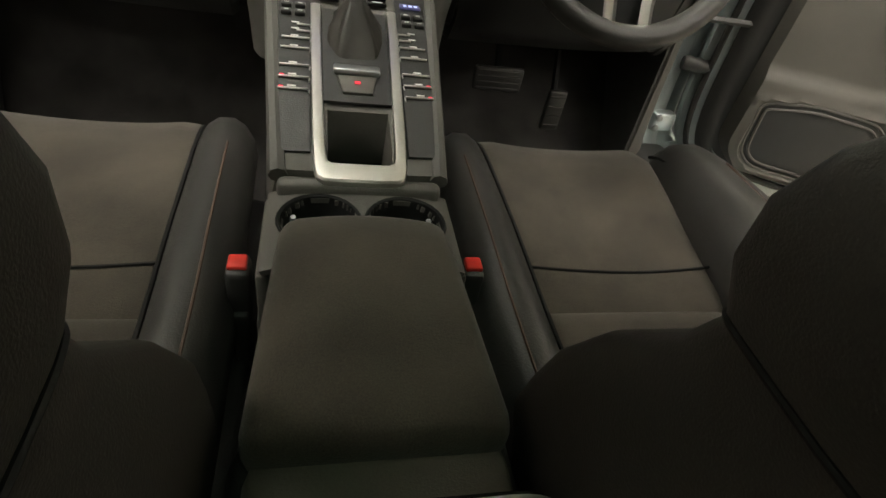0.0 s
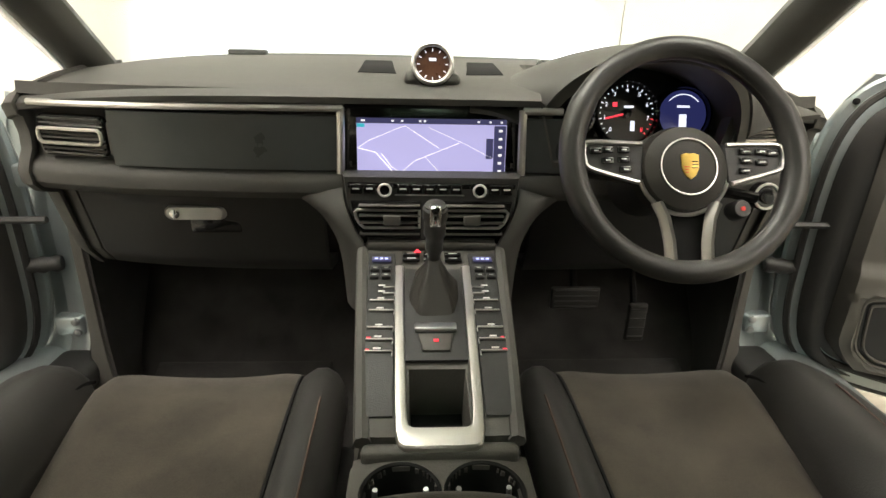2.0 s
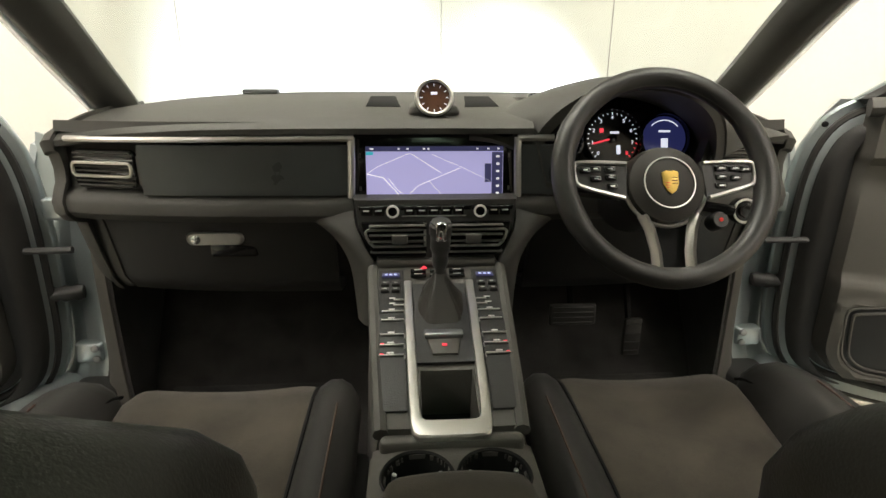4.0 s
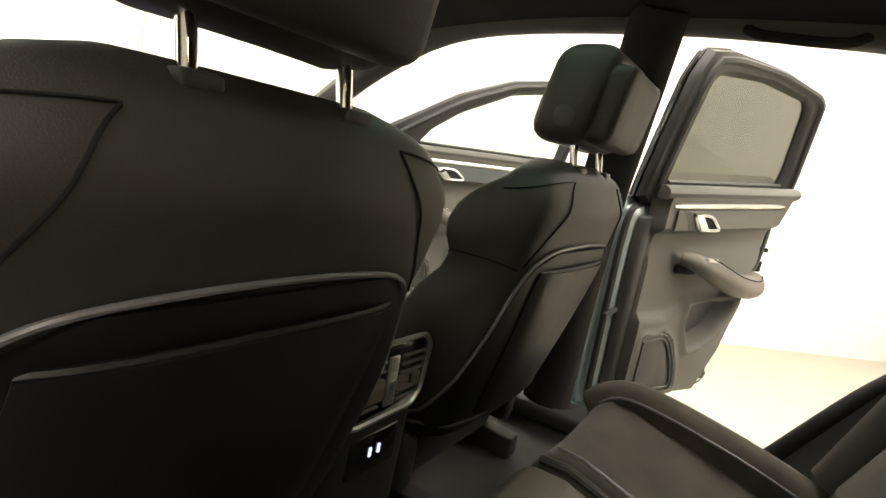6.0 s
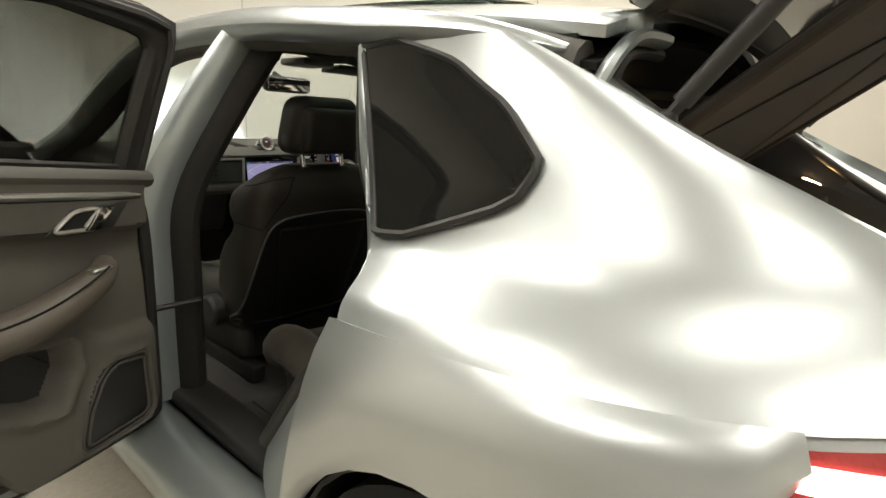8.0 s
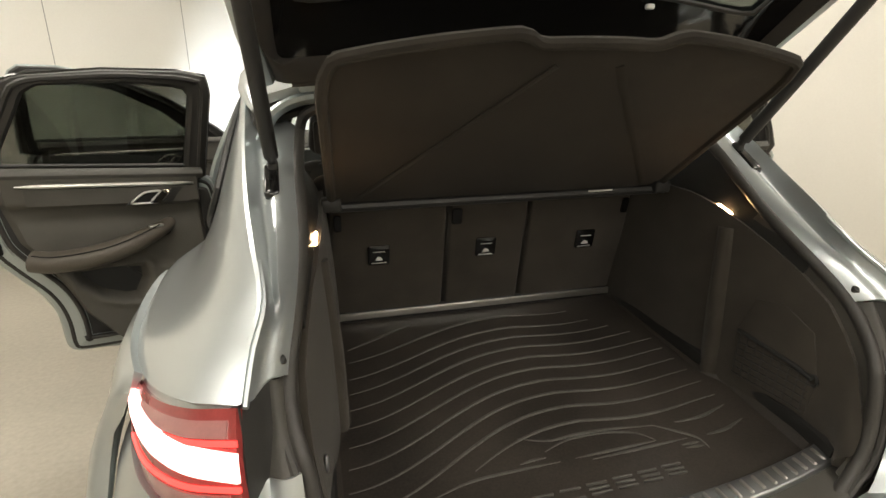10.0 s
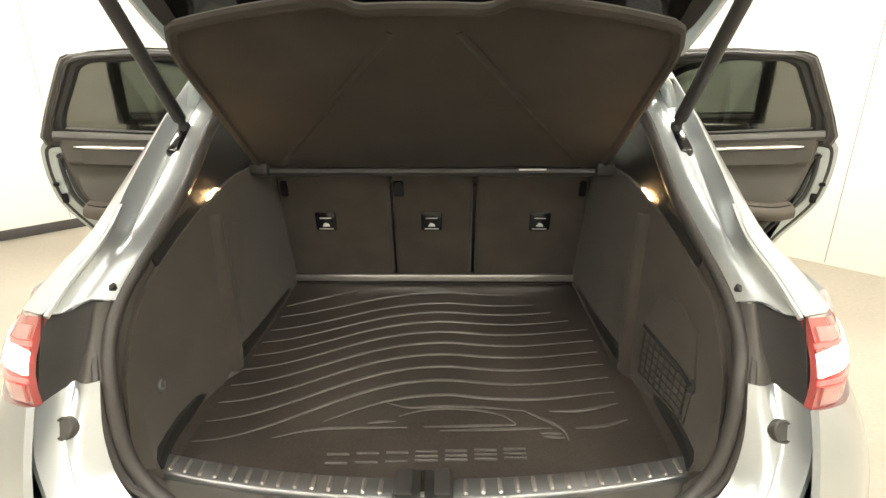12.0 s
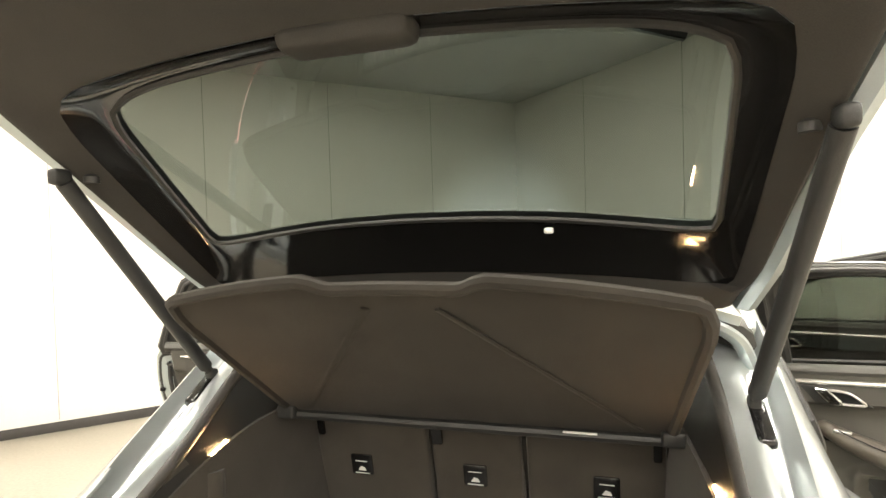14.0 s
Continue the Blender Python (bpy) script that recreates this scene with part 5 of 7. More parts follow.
# side vents
for s in both:
    cx = 0.606
    v = part("side_vent", sided(Shape().prism([(cx + a, 0.983 + b) for a, b in round_rect(0.125, 0.070, 0.012)], lambda a, b, h: (a, dash_edge(a) + 0.012 - h, b), 0.012, 0.05), s), PIANO, dash, "black air vent with silver frame")
    part("vent_frame", sided(Shape().tube([(cx + a, dash_edge(cx + a) - 0.008, 0.984 + b) for a, b in even(round_rect(0.116, 0.024, 0.006) + round_rect(0.116, 0.024, 0.006)[:1], 41)[:-1]], 0.0032, 6, True), s), SATIN, v)
    for z in (0.954, 0.962, 0.980, 0.988, 1.004, 1.012):
        part("slat", sided(Shape().tube([(cx + t, dash_edge(cx + t) - 0.002, z) for t in np.linspace(-0.055, 0.055, 9)], 0.0032, 6, flat=0.5), s), PLASTIC_LT, v)
    part("vent_wheel", sided(box((cx - 0.073, dash_edge(cx - 0.073) + 0.001, 0.982), (0.010, 0.012, 0.055), 0.003), s), PLASTIC_LT, v)
    if s > 0:
        part("silver_line", Shape().tube([(cx + t, dash_edge(cx + t) - 0.011, 1.040) for t in np.linspace(-0.06, 0.065, 12)], 0.0062, 8), SATIN, v)
    # rounded end: the whole section drawn in towards the door
    e = dash_edge(0.69)
    sec = [(1.02, 1.078), (e + 0.22, 1.076), (e + 0.13, 1.069), (e + 0.07, 1.059), (e + 0.03, 1.051), (e, 1.043), (e - 0.014, 1.033), (e - 0.010, 1.022), (e + 0.004, 1.015), (e + 0.012, 0.985), (e + 0.008, 0.955), (e - 0.006, 0.936), (e - 0.016, 0.920), (e - 0.014, 0.902), (e + 0.004, 0.886), (e + 0.045, 0.872), (e + 0.070, 0.80), (e + 0.095, 0.735), (e + 0.13, 0.695), (1.02, 0.68)]
    mid = (0.86, 0.90)
    rows = []
    for k in range(9):
        a = radians(90 * k / 8)
        f = 1 - 0.16 * (1 - math.cos(a)) if k < 8 else 0.45
        rows.append([(0.690 + 0.030 * math.sin(a), mid[0] + (p - mid[0]) * f, mid[1] + (q - mid[1]) * f) for p, q in sec])
    part("dash_end", sided(Shape().sheet(rows, 0.008), s), SOFT, dash, "rounded dark end of the dashboard")
    # speaker grilles and demister slots on top
    part("speaker_grille", sided(Shape().prism([(0.062, 0.70), (0.130, 0.705), (0.128, 0.83), (0.074, 0.83)], lambda a, b, h: (a, b, float(np.interp(b, (0.675, 0.735, 0.825), (1.086, 1.096, 1.104))) - 0.003 + h), 0.005, 0.04), s), WELL, dash, "black speaker grille")
part("vent_wedge", box((-0.41, 1.03, 1.108), (0.085, 0.03, 0.012), 0.004), PLASTIC, dash)
# stopwatch
face_m = Matrix.Translation((0, 0.645, 1.1085)) @ Euler((radians(70), 0, 0)).to_matrix().to_4x4()
pod = part("clock", Shape().lathe([(0.032, -0.05), (0.036, -0.01), (0.036, 0.006), (0.034, 0.009), (0.030, 0.009), (0.028, 0.004), (0.006, 0.003)], face_m, 28), PIANO, dash, "round dash clock with a silver bezel")
part("bezel", Shape().tube([tuple(face_m @ Vector((0.032 * math.cos(a), 0.032 * math.sin(a), 0.009))) for a in np.linspace(0, 2 * math.pi, 28, endpoint=False)], 0.0040, 8, True), SATIN, pod)
part("dial", Shape().lathe([(0.028, 0.004), (0.028, 0.0055), (0.002, 0.0058)], face_m, 28), CLOCK_FACE, pod, "brown clock dial")
for k in range(12):
    a = radians(30 * k)
    part("hour_mark", box((0, 0.0235, 0.0062), (0.0016, 0.005, 0.0008), 0.0003).moved(face_m @ Euler((0, 0, a)).to_matrix().to_4x4()), DIAL_WHITE, pod)
part("inner_digits", box((0, 0.008, 0.0062), (0.012, 0.005, 0.0008), 0.0003).moved(face_m), DIAL_WHITE, pod)
part("clock_base", Shape().rbox((0, 0.71, 1.084), (0.095, 0.15, 0.03), 0.014, (2, 2, 1)), SOFT, dash)

# ---- infotainment ----
SC = Vector((0, 0.606, 0.978))
tilt = Euler((radians(83), 0, 0)).to_matrix().to_4x4()
scr_m = Matrix.Translation(SC) @ tilt
screen = part("screen_bezel", box((0, 0.010, -0.006), (0.294, 0.126, 0.012), 0.005).moved(scr_m), PIANO, dash, "black glass touchscreen showing a map")
part("map", box((0, -0.001, 0.0005), (0.252, 0.098, 0.001), 0.0004).moved(scr_m), SCREEN_MAP, screen, "lit lilac road map")
part("status_bar", box((0, 0.044, 0.0013), (0.252, 0.009, 0.0006), 0.0002).moved(scr_m), SCREEN_BAR, screen)
part("menu_bar", box((0.115, -0.006, 0.0014), (0.020, 0.088, 0.0006), 0.0002).moved(scr_m), SCREEN_BAR, screen)
part("menu_box", box((0.098, 0.000, 0.0016), (0.012, 0.034, 0.0006), 0.0002).moved(scr_m), SCREEN_BAR, screen)
part("scale_box", box((-0.108, -0.044, 0.0014), (0.034, 0.010, 0.0006), 0.0002).moved(scr_m), SCREEN_BAR, screen)
part("map_water", box((-0.119, 0.036, 0.0014), (0.013, 0.006, 0.0006), 0.0002).moved(scr_m), SCREEN_TEAL, screen)


def road(pts, w):
    return Shape().tube([tuple(scr_m @ Vector((x, y, 0.0012))) for x, y in pts], w, 4, flat=0.15)


for pts, w in (([(-0.123, 0.0), (-0.105, 0.012), (-0.052, 0.034), (-0.045, 0.036), (0.012, 0.0)], 0.0022), ([(-0.006, 0.034), (0.05, 0.010), (0.104, -0.016)], 0.0018), ([(0.046, 0.009), (-0.03, -0.022), (-0.052, -0.042)], 0.0024),
               ([(-0.012, -0.014), (0.018, -0.046)], 0.0018), ([(-0.125, -0.001), (-0.095, -0.008), (-0.075, -0.030), (-0.060, -0.047)], 0.0036), ([(-0.085, -0.010), (-0.068, -0.032), (-0.046, -0.047)], 0.0020)):
    part("road_line", road(pts, w), SCREEN_ROAD, screen)
for k in range(6):
    part("menu_icon", box((0.116, 0.030 - 0.0135 * k, 0.0020), (0.006, 0.004, 0.0004), 0.0001).moved(scr_m), SCREEN_ROAD, screen)
for x in (-0.115, -0.066, -0.05, -0.02, -0.012, 0.078, 0.098, 0.117):
    part("status_icon", box((x, 0.044, 0.0019), (0.007 if x < -0.1 else 0.004, 0.003, 0.0004), 0.0001).moved(scr_m), SCREEN_ROAD, screen)
for s in both:
    for y in (-0.028, 0.032):
        part("touch_mark", box((s * 0.137, y, 0.0005), (0.004, 0.008, 0.0006), 0.0002).moved(scr_m), PLASTIC_LT, screen)

# button strip and centre vents
bs = part("button_strip", box((0, 0.573, 0.9185), (0.284, 0.03, 0.026), 0.005), PIANO, dash, "black button strip with two knobs")
for s in both:
    km = Matrix.Translation((s * 0.0775, 0.561, 0.919)) @ Euler((radians(84), 0, 0)).to_matrix().to_4x4()
    kn = part("knob", Shape().lathe([(0.0115, 0), (0.0115, 0.015), (0.0105, 0.017), (0.008, 0.017), (0.007, 0.014), (0.002, 0.014)], km, 20), PIANO, bs, "round silver-rimmed knob")
    part("knob_ring", Shape().tube([tuple(km @ Vector((0.0098 * math.cos(a), 0.0098 * math.sin(a), 0.0172))) for a in np.linspace(0, 2 * math.pi, 20, endpoint=False)], 0.0020, 6, True), KNOB_RING, kn, "bright silver knob ring")
    part("knob_cap", Shape().lathe([(0.0085, 0.0135), (0.0085, 0.0165), (0.002, 0.0168)], km, 16), PIANO, kn)
for k, x in enumerate((-0.125, -0.103, -0.048, -0.026, -0.004, 0.018, 0.040, 0.104, 0.124)):
    b = part("button", box((x, 0.5575, 0.919), (0.019, 0.004, 0.017), 0.002), PIANO, bs)
    part("button_mark", box((x, 0.5552, 0.920), (0.011, 0.0008, 0.0026), 0.0003), LABEL, b)
part("strip_line", box((-0.004, 0.5570, 0.9095), (0.115, 0.003, 0.0020), 0.0008), SATIN, bs)
stack = part("stack_face", Shape().prism([(-0.148, 0.940), (0.148, 0.940), (0.142, 0.885), (0.106, 0.828), (-0.106, 0.828), (-0.142, 0.885)], lambda a, b, h: (a, 0.62 - h - 0.10 * (0.94 - b), b), 0.06, 0.03), GLOVEBOX, dash, "black centre stack")
for s in both:
    v = part("centre_vent", sided(Shape().prism([(0.018, 0.900), (0.134, 0.900), (0.128, 0.862), (0.108, 0.838), (0.018, 0.838)], lambda a, b, h: (a, 0.556 - h - 0.1 * (0.90 - b), b), 0.006, 0.02), s), PIANO, dash, "black air vent with silver frame")
    part("vent_frame", sided(Shape().tube(even([(0.021, 0.545, 0.887), (0.128, 0.545, 0.887), (0.123, 0.542, 0.868), (0.112, 0.541, 0.858), (0.021, 0.541, 0.858)], 24), 0.0026, 6, True), s), SATIN, v)
    for z in (0.846, 0.866, 0.878, 0.895):
        part("slat", sided(box((0.070, 0.545, z), (0.10, 0.012, 0.0028), 0.001), s), PLASTIC_LT, v)
    part("vent_tab", sided(box((0.066, 0.538, 0.872), (0.028, 0.01, 0.018), 0.003), s), PLASTIC_LT, v)
    # pads that run from the stack down to the console
    pad_out = even(curve([(0.265, 0.622, 0.908), (0.215, 0.606, 0.880), (0.183, 0.598, 0.850), (0.160, 0.588, 0.80), (0.150, 0.580, 0.70)], 8), 24)
    pad_in = even(curve([(0.152, 0.606, 0.926), (0.146, 0.566, 0.892), (0.127, 0.548, 0.850), (0.112, 0.540, 0.815), (0.116, 0.548, 0.70)], 8), 24)
    part("stack_pad", sided(Shape().sheet(patch(pad_out, pad_in, 10, lambda u, v: (0, -0.016 * math.sin(math.pi * u) * min(1.0, 3 * v), 0)), 0.012), s), SOFT, dash, "dark padded flank of the centre stack")
part("stack_foot", box((0, 0.563, 0.824), (0.22, 0.05, 0.018), 0.008), PLASTIC_LT, dash)

# instrument cluster under a hood
hood = []
for k, y in enumerate(np.linspace(0.56, 0.84, 8)):
    row = []
    for a in np.linspace(-0.05 * math.pi, 1.05 * math.pi, 25):
        t = k / 7
        row.append((0.362 + (0.185 - 0.01 * t) * math.cos(a), y + 0.055 * (1 - t) * max(0, math.sin(a)) * -0.2 + 0.05 * abs(math.cos(a)) ** 3, 1.000 + (0.142 - 0.03 * t) * max(-0.25, math.sin(a)) ** 1.0))
    hood.append(row)
skirt = []
for k in range(9):
    u = k / 8
    row = []
    for a in np.linspace(0.0, math.pi, 33):
        c, sn = math.cos(a), math.sin(a)
        p0 = Vector((0.362 + 0.186 * c, 0.556 - 0.011 * sn + 0.05 * abs(c) ** 3, 1.004 + 0.142 * sn))
        p1 = Vector((0.362 + 0.30 * c, 0.60 + 0.27 * sn, 1.046 + 0.040 * sn))
        p = p0.lerp(p1, u)
        row.append((p.x, p.y, p.z + 0.028 * math.sin(math.pi * u) * (0.35 + 0.65 * sn)))
    skirt.append(row)
part("hood_cover", Shape().sheet(skirt, 0.008), SOFT, dash, "dark padded cover over the dials")
part("instrument_hood", Shape().sheet(hood, 0.016), SOFT, dash, "dark padded hood over the dials")
clus_m = Matrix.Translation((0.356, 0.685, 1.030)) @ Euler((radians(74), 0, 0)).to_matrix().to_4x4()
cl = part("cluster_panel", box((0, 0, -0.012), (0.33, 0.19, 0.016), 0.01).moved(clus_m), PIANO, dash, "black instrument cluster with lit dials")
for n, (cx, r) in enumerate(((-0.108, 0.050), (0, 0.060), (0.105, 0.052))):
    dm = clus_m @ Matrix.Translation((cx, 0.0, 0))
    dl = part("dial", Shape().lathe([(r, -0.004), (r, 0.012), (r - 0.004, 0.014), (r - 0.006, 0.004), (0.01, 0.003)], dm, 32), PIANO, cl, "round instrument dial")
    if n == 2:
        part("display", Shape().lathe([(r - 0.008, 0.004), (r - 0.008, 0.005), (0.002, 0.005)], dm, 28), DIAL_BLUE, cl, "lit blue car display")
        part("car_shape", box((0, -0.012, 0.006), (0.014, 0.024, 0.001), 0.003).moved(dm), DIAL_WHITE, cl)
        part("gauge_arc", Shape().tube([tuple(dm @ Vector((0.036 * math.cos(a), 0.036 * math.sin(a), 0.006))) for a in np.linspace(0.7, 2.4, 12)], 0.001, 4), DIAL_WHITE, cl)
        part("gauge_text", box((0, 0.014, 0.006), (0.024, 0.004, 0.001), 0.0004).moved(dm), DIAL_WHITE, cl)
        part("bumper_mark", box((0, -0.028, 0.006), (0.034, 0.006, 0.001), 0.0004).moved(dm), DIAL_RED, cl)
        continue
    for k in range(25):
        a = radians(225 - 270 * k / 24)
        part("tick", box((r - 0.011, 0, 0.0045), (0.005 if k % 3 == 0 else 0.003, 0.0014, 0.0008), 0.0003).moved(dm @ Euler((0, 0, a)).to_matrix().to_4x4()), DIAL_RED if (n == 1 and k > 20) else DIAL_WHITE, cl)
    if n == 1:
        for k in range(9):
            a = radians(225 - 270 * k / 8)
            cu = bpy.data.curves.new("numeral", "FONT")
            cu.body, cu.size, cu.align_x, cu.align_y = str(k), 0.0105, "CENTER", "CENTER"
            cu.extrude = 0.0003
            tmp = new("numeral", cu)
            deps = bpy.context.evaluated_depsgraph_get()
            me = bpy.data.meshes.new_from_object(tmp.evaluated_get(deps))
            bpy.data.objects.remove(tmp)
            me.materials.clear()
            me.materials.append(DIAL_RED if k == 8 else DIAL_WHITE)
            me.transform(dm @ Matrix.Translation(((r - 0.019) * math.cos(a), (r - 0.019) * math.sin(a), 0.0045)))
            nu = new("numeral", me)
            nu.parent = cl
        part("needle", Shape().tube([tuple(dm @ Vector(p)) for p in ((0.0, 0, 0.007), (-0.040, -0.010, 0.007))], 0.0016, 6), DIAL_RED, cl, "red needle")
        part("needle_hub", Shape().lathe([(0.008, 0.004), (0.008, 0.010), (0.003, 0.011)], dm, 14), PIANO, cl)
        part("dial_text", box((0.004, 0.012, 0.0045), (0.018, 0.004, 0.0008), 0.0003).moved(dm), DIAL_WHITE, cl)
        part("gear_text", box((0.012, -0.022, 0.0045), (0.008, 0.018, 0.0008), 0.0003).moved(dm), DIAL_WHITE, cl)
        part("warn_lamp", box((-0.022, 0.016, 0.0045), (0.008, 0.008, 0.0008), 0.0003).moved(dm), DIAL_RED, cl)
    else:
        part("trip_text", box((0.0, -0.016, 0.0045), (0.02, 0.006, 0.0008), 0.0003).moved(dm), DIAL_WHITE, cl)

# ---- steering wheel ----
wheel_m = Matrix.Translation((0.367, 0.462, 0.998)) @ Euler((radians(90 - 28), 0, 0)).to_matrix().to_4x4()
sw = thing("steering_wheel", (0.372, 0.50, 0.98), "black leather sports steering wheel with silver spokes", "steering wheel")


def W(x, y, h=0.0):
    return tuple(wheel_m @ Vector((x, y, h)))


ring = []
for a in np.linspace(0, 2 * math.pi, 64, endpoint=False):
    ring.append(W(0.169 * math.cos(a), 0.169 * math.sin(a)))
part("rim", Shape().tube(ring, [0.0172 + 0.002 * (abs(math.cos(a)) > 0.85) for a in np.linspace(0, 2 * math.pi, 64, endpoint=False)], 12, True), LEATHER_GLOSS, sw, "black leather rim")
part("stitch_ring", Shape().tube([W(0.1535 * math.cos(a), 0.1535 * math.sin(a), 0.005) for a in np.linspace(0, 2 * math.pi, 64, endpoint=False)], 0.0012, 4, True), PLASTIC_LT, sw)
HUB = -0.016
hubm = wheel_m @ Matrix.Translation((0, HUB, -0.01))
part("airbag_cover", Shape().lathe([(0.066, -0.03), (0.066, 0.0), (0.062, 0.012), (0.045, 0.020), (0.015, 0.023)], hubm, 36), LEATHER, sw, "round black airbag cover")
part("cover_ring", Shape().tube([tuple(hubm @ Vector((0.0415 * math.cos(a), 0.0415 * math.sin(a), 0.0215))) for a in np.linspace(0, 2 * math.pi, 40, endpoint=False)], 0.0013, 6, True), SATIN, sw)
part("hub_ring", Shape().tube([tuple(hubm @ Vector((0.068 * math.cos(a), 0.068 * math.sin(a), 0.003))) for a in np.linspace(-0.95 * math.pi, -0.05 * math.pi, 30)], 0.0034, 6), SATIN, sw, "satin silver hub ring")
shield = [(-0.013, 0.016), (-0.006, 0.0185), (0, 0.0175), (0.006, 0.0185), (0.013, 0.016), (0.0125, -0.004), (0.007, -0.015), (0, -0.020), (-0.007, -0.015), (-0.0125, -0.004)]
em = part("emblem", Shape().prism(shield, lambda a, b, h: tuple(hubm @ Vector((a, b, 0.0225 + h))), 0.003, 0.08), BRASS, sw, "gold shield emblem")
for k in range(3):
    part("emblem_bar", box((0.006, 0.006 - 0.0045 * k, 0.0262), (0.009, 0.0012, 0.0006), 0.0002).moved(hubm), PIANO, em)
    part("emblem_bar", box((-0.006, -0.002 - 0.0040 * k, 0.0262), (0.008 - 0.0015 * k, 0.0012, 0.0006), 0.0002).moved(hubm), RED_PLASTIC, em)
for s in both:
    sp = [(s * 0.060, 0.038), (s * 0.150, 0.040), (s * 0.156, 0.020), (s * 0.146, -0.002), (s * 0.064, -0.022)]
    spoke = part("spoke", Shape().prism(sp if s > 0 else sp[::-1], lambda a, b, h: W(a, b + HUB, -0.016 + h), 0.014, 0.05), PLASTIC, sw, "black side spoke with silver edge and buttons")
    part("silver_edge", Shape().tube([W(a, b + HUB, -0.001) for a, b in even(curve([(s * 0.064, 0.036), (s * 0.136, 0.038), (s * 0.150, 0.030), (s * 0.148, 0.008), (s * 0.138, -0.003), (s * 0.070, -0.022)], 5), 30)], 0.0036, 6), SATIN, spoke)
    for k, (x, y) in enumerate(((0.092, 0.026), (0.116, 0.026), (0.092, 0.012), (0.116, 0.010), (0.133, 0.024), (0.090, -0.003))):
        part("button", box((s * x, y + HUB, 0.0), (0.018, 0.009, 0.006), 0.002).moved(wheel_m), PIANO, spoke)
        part("button_mark", box((s * x, y + HUB, 0.0033), (0.007, 0.0016, 0.0006), 0.0002).moved(wheel_m), LABEL, spoke)
    leg_out = [(0.046, -0.066), (0.036, -0.090), (0.030, -0.125), (0.029, -0.166)]
    leg_in = [(0.0425, -0.068), (0.0322, -0.091), (0.0262, -0.125), (0.0250, -0.160)]
    part("lower_spoke", Shape().sheet([[W(s * (a * (1 - q) + c * q), b * (1 - q) + e * q, -0.004 + 0.004 * math.sin(math.pi * q)) for (a, b), (c, e) in zip(leg_out, leg_in)] for q in (0, 0.15, 0.5, 0.85, 1)], -s * 0.008), SATIN, sw, "satin silver lower spoke")
part("lower_spoke_bridge", Shape().sheet([[W(x, y, -0.004 + h) for x in np.linspace(-0.029, 0.029, 7)] for y, h in ((-0.160, 0), (-0.161, 0.003), (-0.165, 0.0035), (-0.166, 0))], 0.007), SATIN, sw)
part("spoke_web", Shape().prism([(-0.04, -0.05), (0.04, -0.05), (0.022, -0.15), (-0.022, -0.15)], lambda a, b, h: W(a, b, -0.016 + h), 0.004), WELL, sw)
modem = wheel_m @ Matrix.Translation((0.085, -0.075, -0.012))
md = part("mode_dial", Shape().lathe([(0.0145, -0.015), (0.0145, 0.006), (0.012, 0.010), (0.004, 0.010)], modem, 18), PLASTIC, sw, "round mode dial with a red centre")
part("mode_centre", Shape().lathe([(0.0035, 0.009), (0.0035, 0.0115), (0.001, 0.012)], modem, 12), RED_PLASTIC, md)
part("column", Shape().tube([W(0, 0, -0.03), W(0, 0, -0.16)], [0.055, 0.062], 16), PLASTIC, sw)
part("stalk", Shape().tube([W(0.05, -0.03, -0.06), W(0.135, -0.05, -0.045)], 0.009, 8), PIANO, sw)
part("stalk", Shape().tube([W(-0.05, -0.02, -0.06), W(-0.15, -0.01, -0.045)], 0.009, 8), PIANO, sw)
light_m = Matrix.Translation((0.593, 0.590, 0.904)) @ Euler((radians(80), 0, 0)).to_matrix().to_4x4()
lsw = part("light_switch", Shape().lathe([(0.026, -0.01), (0.026, 0.004), (0.022, 0.006), (0.014, 0.006), (0.012, 0.016), (0.004, 0.017)], light_m, 22), PIANO, dash, "round headlamp switch")
part("switch_ring", Shape().tube([tuple(light_m @ Vector((0.022 * math.cos(a), 0.022 * math.sin(a), 0.006))) for a in np.linspace(0, 2 * math.pi, 22, endpoint=False)], 0.0026, 6, True), KNOB_RING, lsw)

# ---- centre console ----
con = thing("centre_console", (0, 0.3, 0.35), "dark centre console with silver frame, gear lever and button rows", "centre console")
# slope of its top from the dash to the front seats
def con_z(y):
    return 0.742 + 0.2075 * (y - 0.171)


def C(x, y, h=0.0):
    return (x, y - h * 0.24, con_z(y) + h * 0.97)


def con_half(y):
    return float(np.interp(y, (0.165, 0.26, 0.54), (0.092, 0.100, 0.122)))


con_body = []
for y in sorted([*np.linspace(0.175, 0.565, 14), 0.1895, 0.191, 0.274, 0.2755]):
    hw = con_half(y)
    z = con_z(y)
    deep = 0.075 if 0.19 < y < 0.275 else 0.002
    con_body.append([(-hw - 0.02, y, 0.40), (-hw - 0.01, y, 0.60), (-hw, y, z - 0.03), (-hw + 0.004, y, z - 0.008), (-hw + 0.012, y, z), (-0.036, y, z - 0.001), (-0.034, y, z - deep), (0.034, y, z - deep), (0.036, y, z - 0.001), (hw - 0.012, y, z), (hw - 0.004, y, z - 0.008), (hw, y, z - 0.03), (hw + 0.01, y, 0.60), (hw + 0.02, y, 0.40)])
part("console_body", Shape().loft(con_body), PLASTIC_LT, con, "dark grey console housing")
half_out = [(-0.060, 0.486), (-0.0585, 0.42), (-0.056, 0.33), (-0.0525, 0.22), (-0.050, 0.175), (-0.047, 0.162), (-0.040, 0.157), (-0.02, 0.156)]
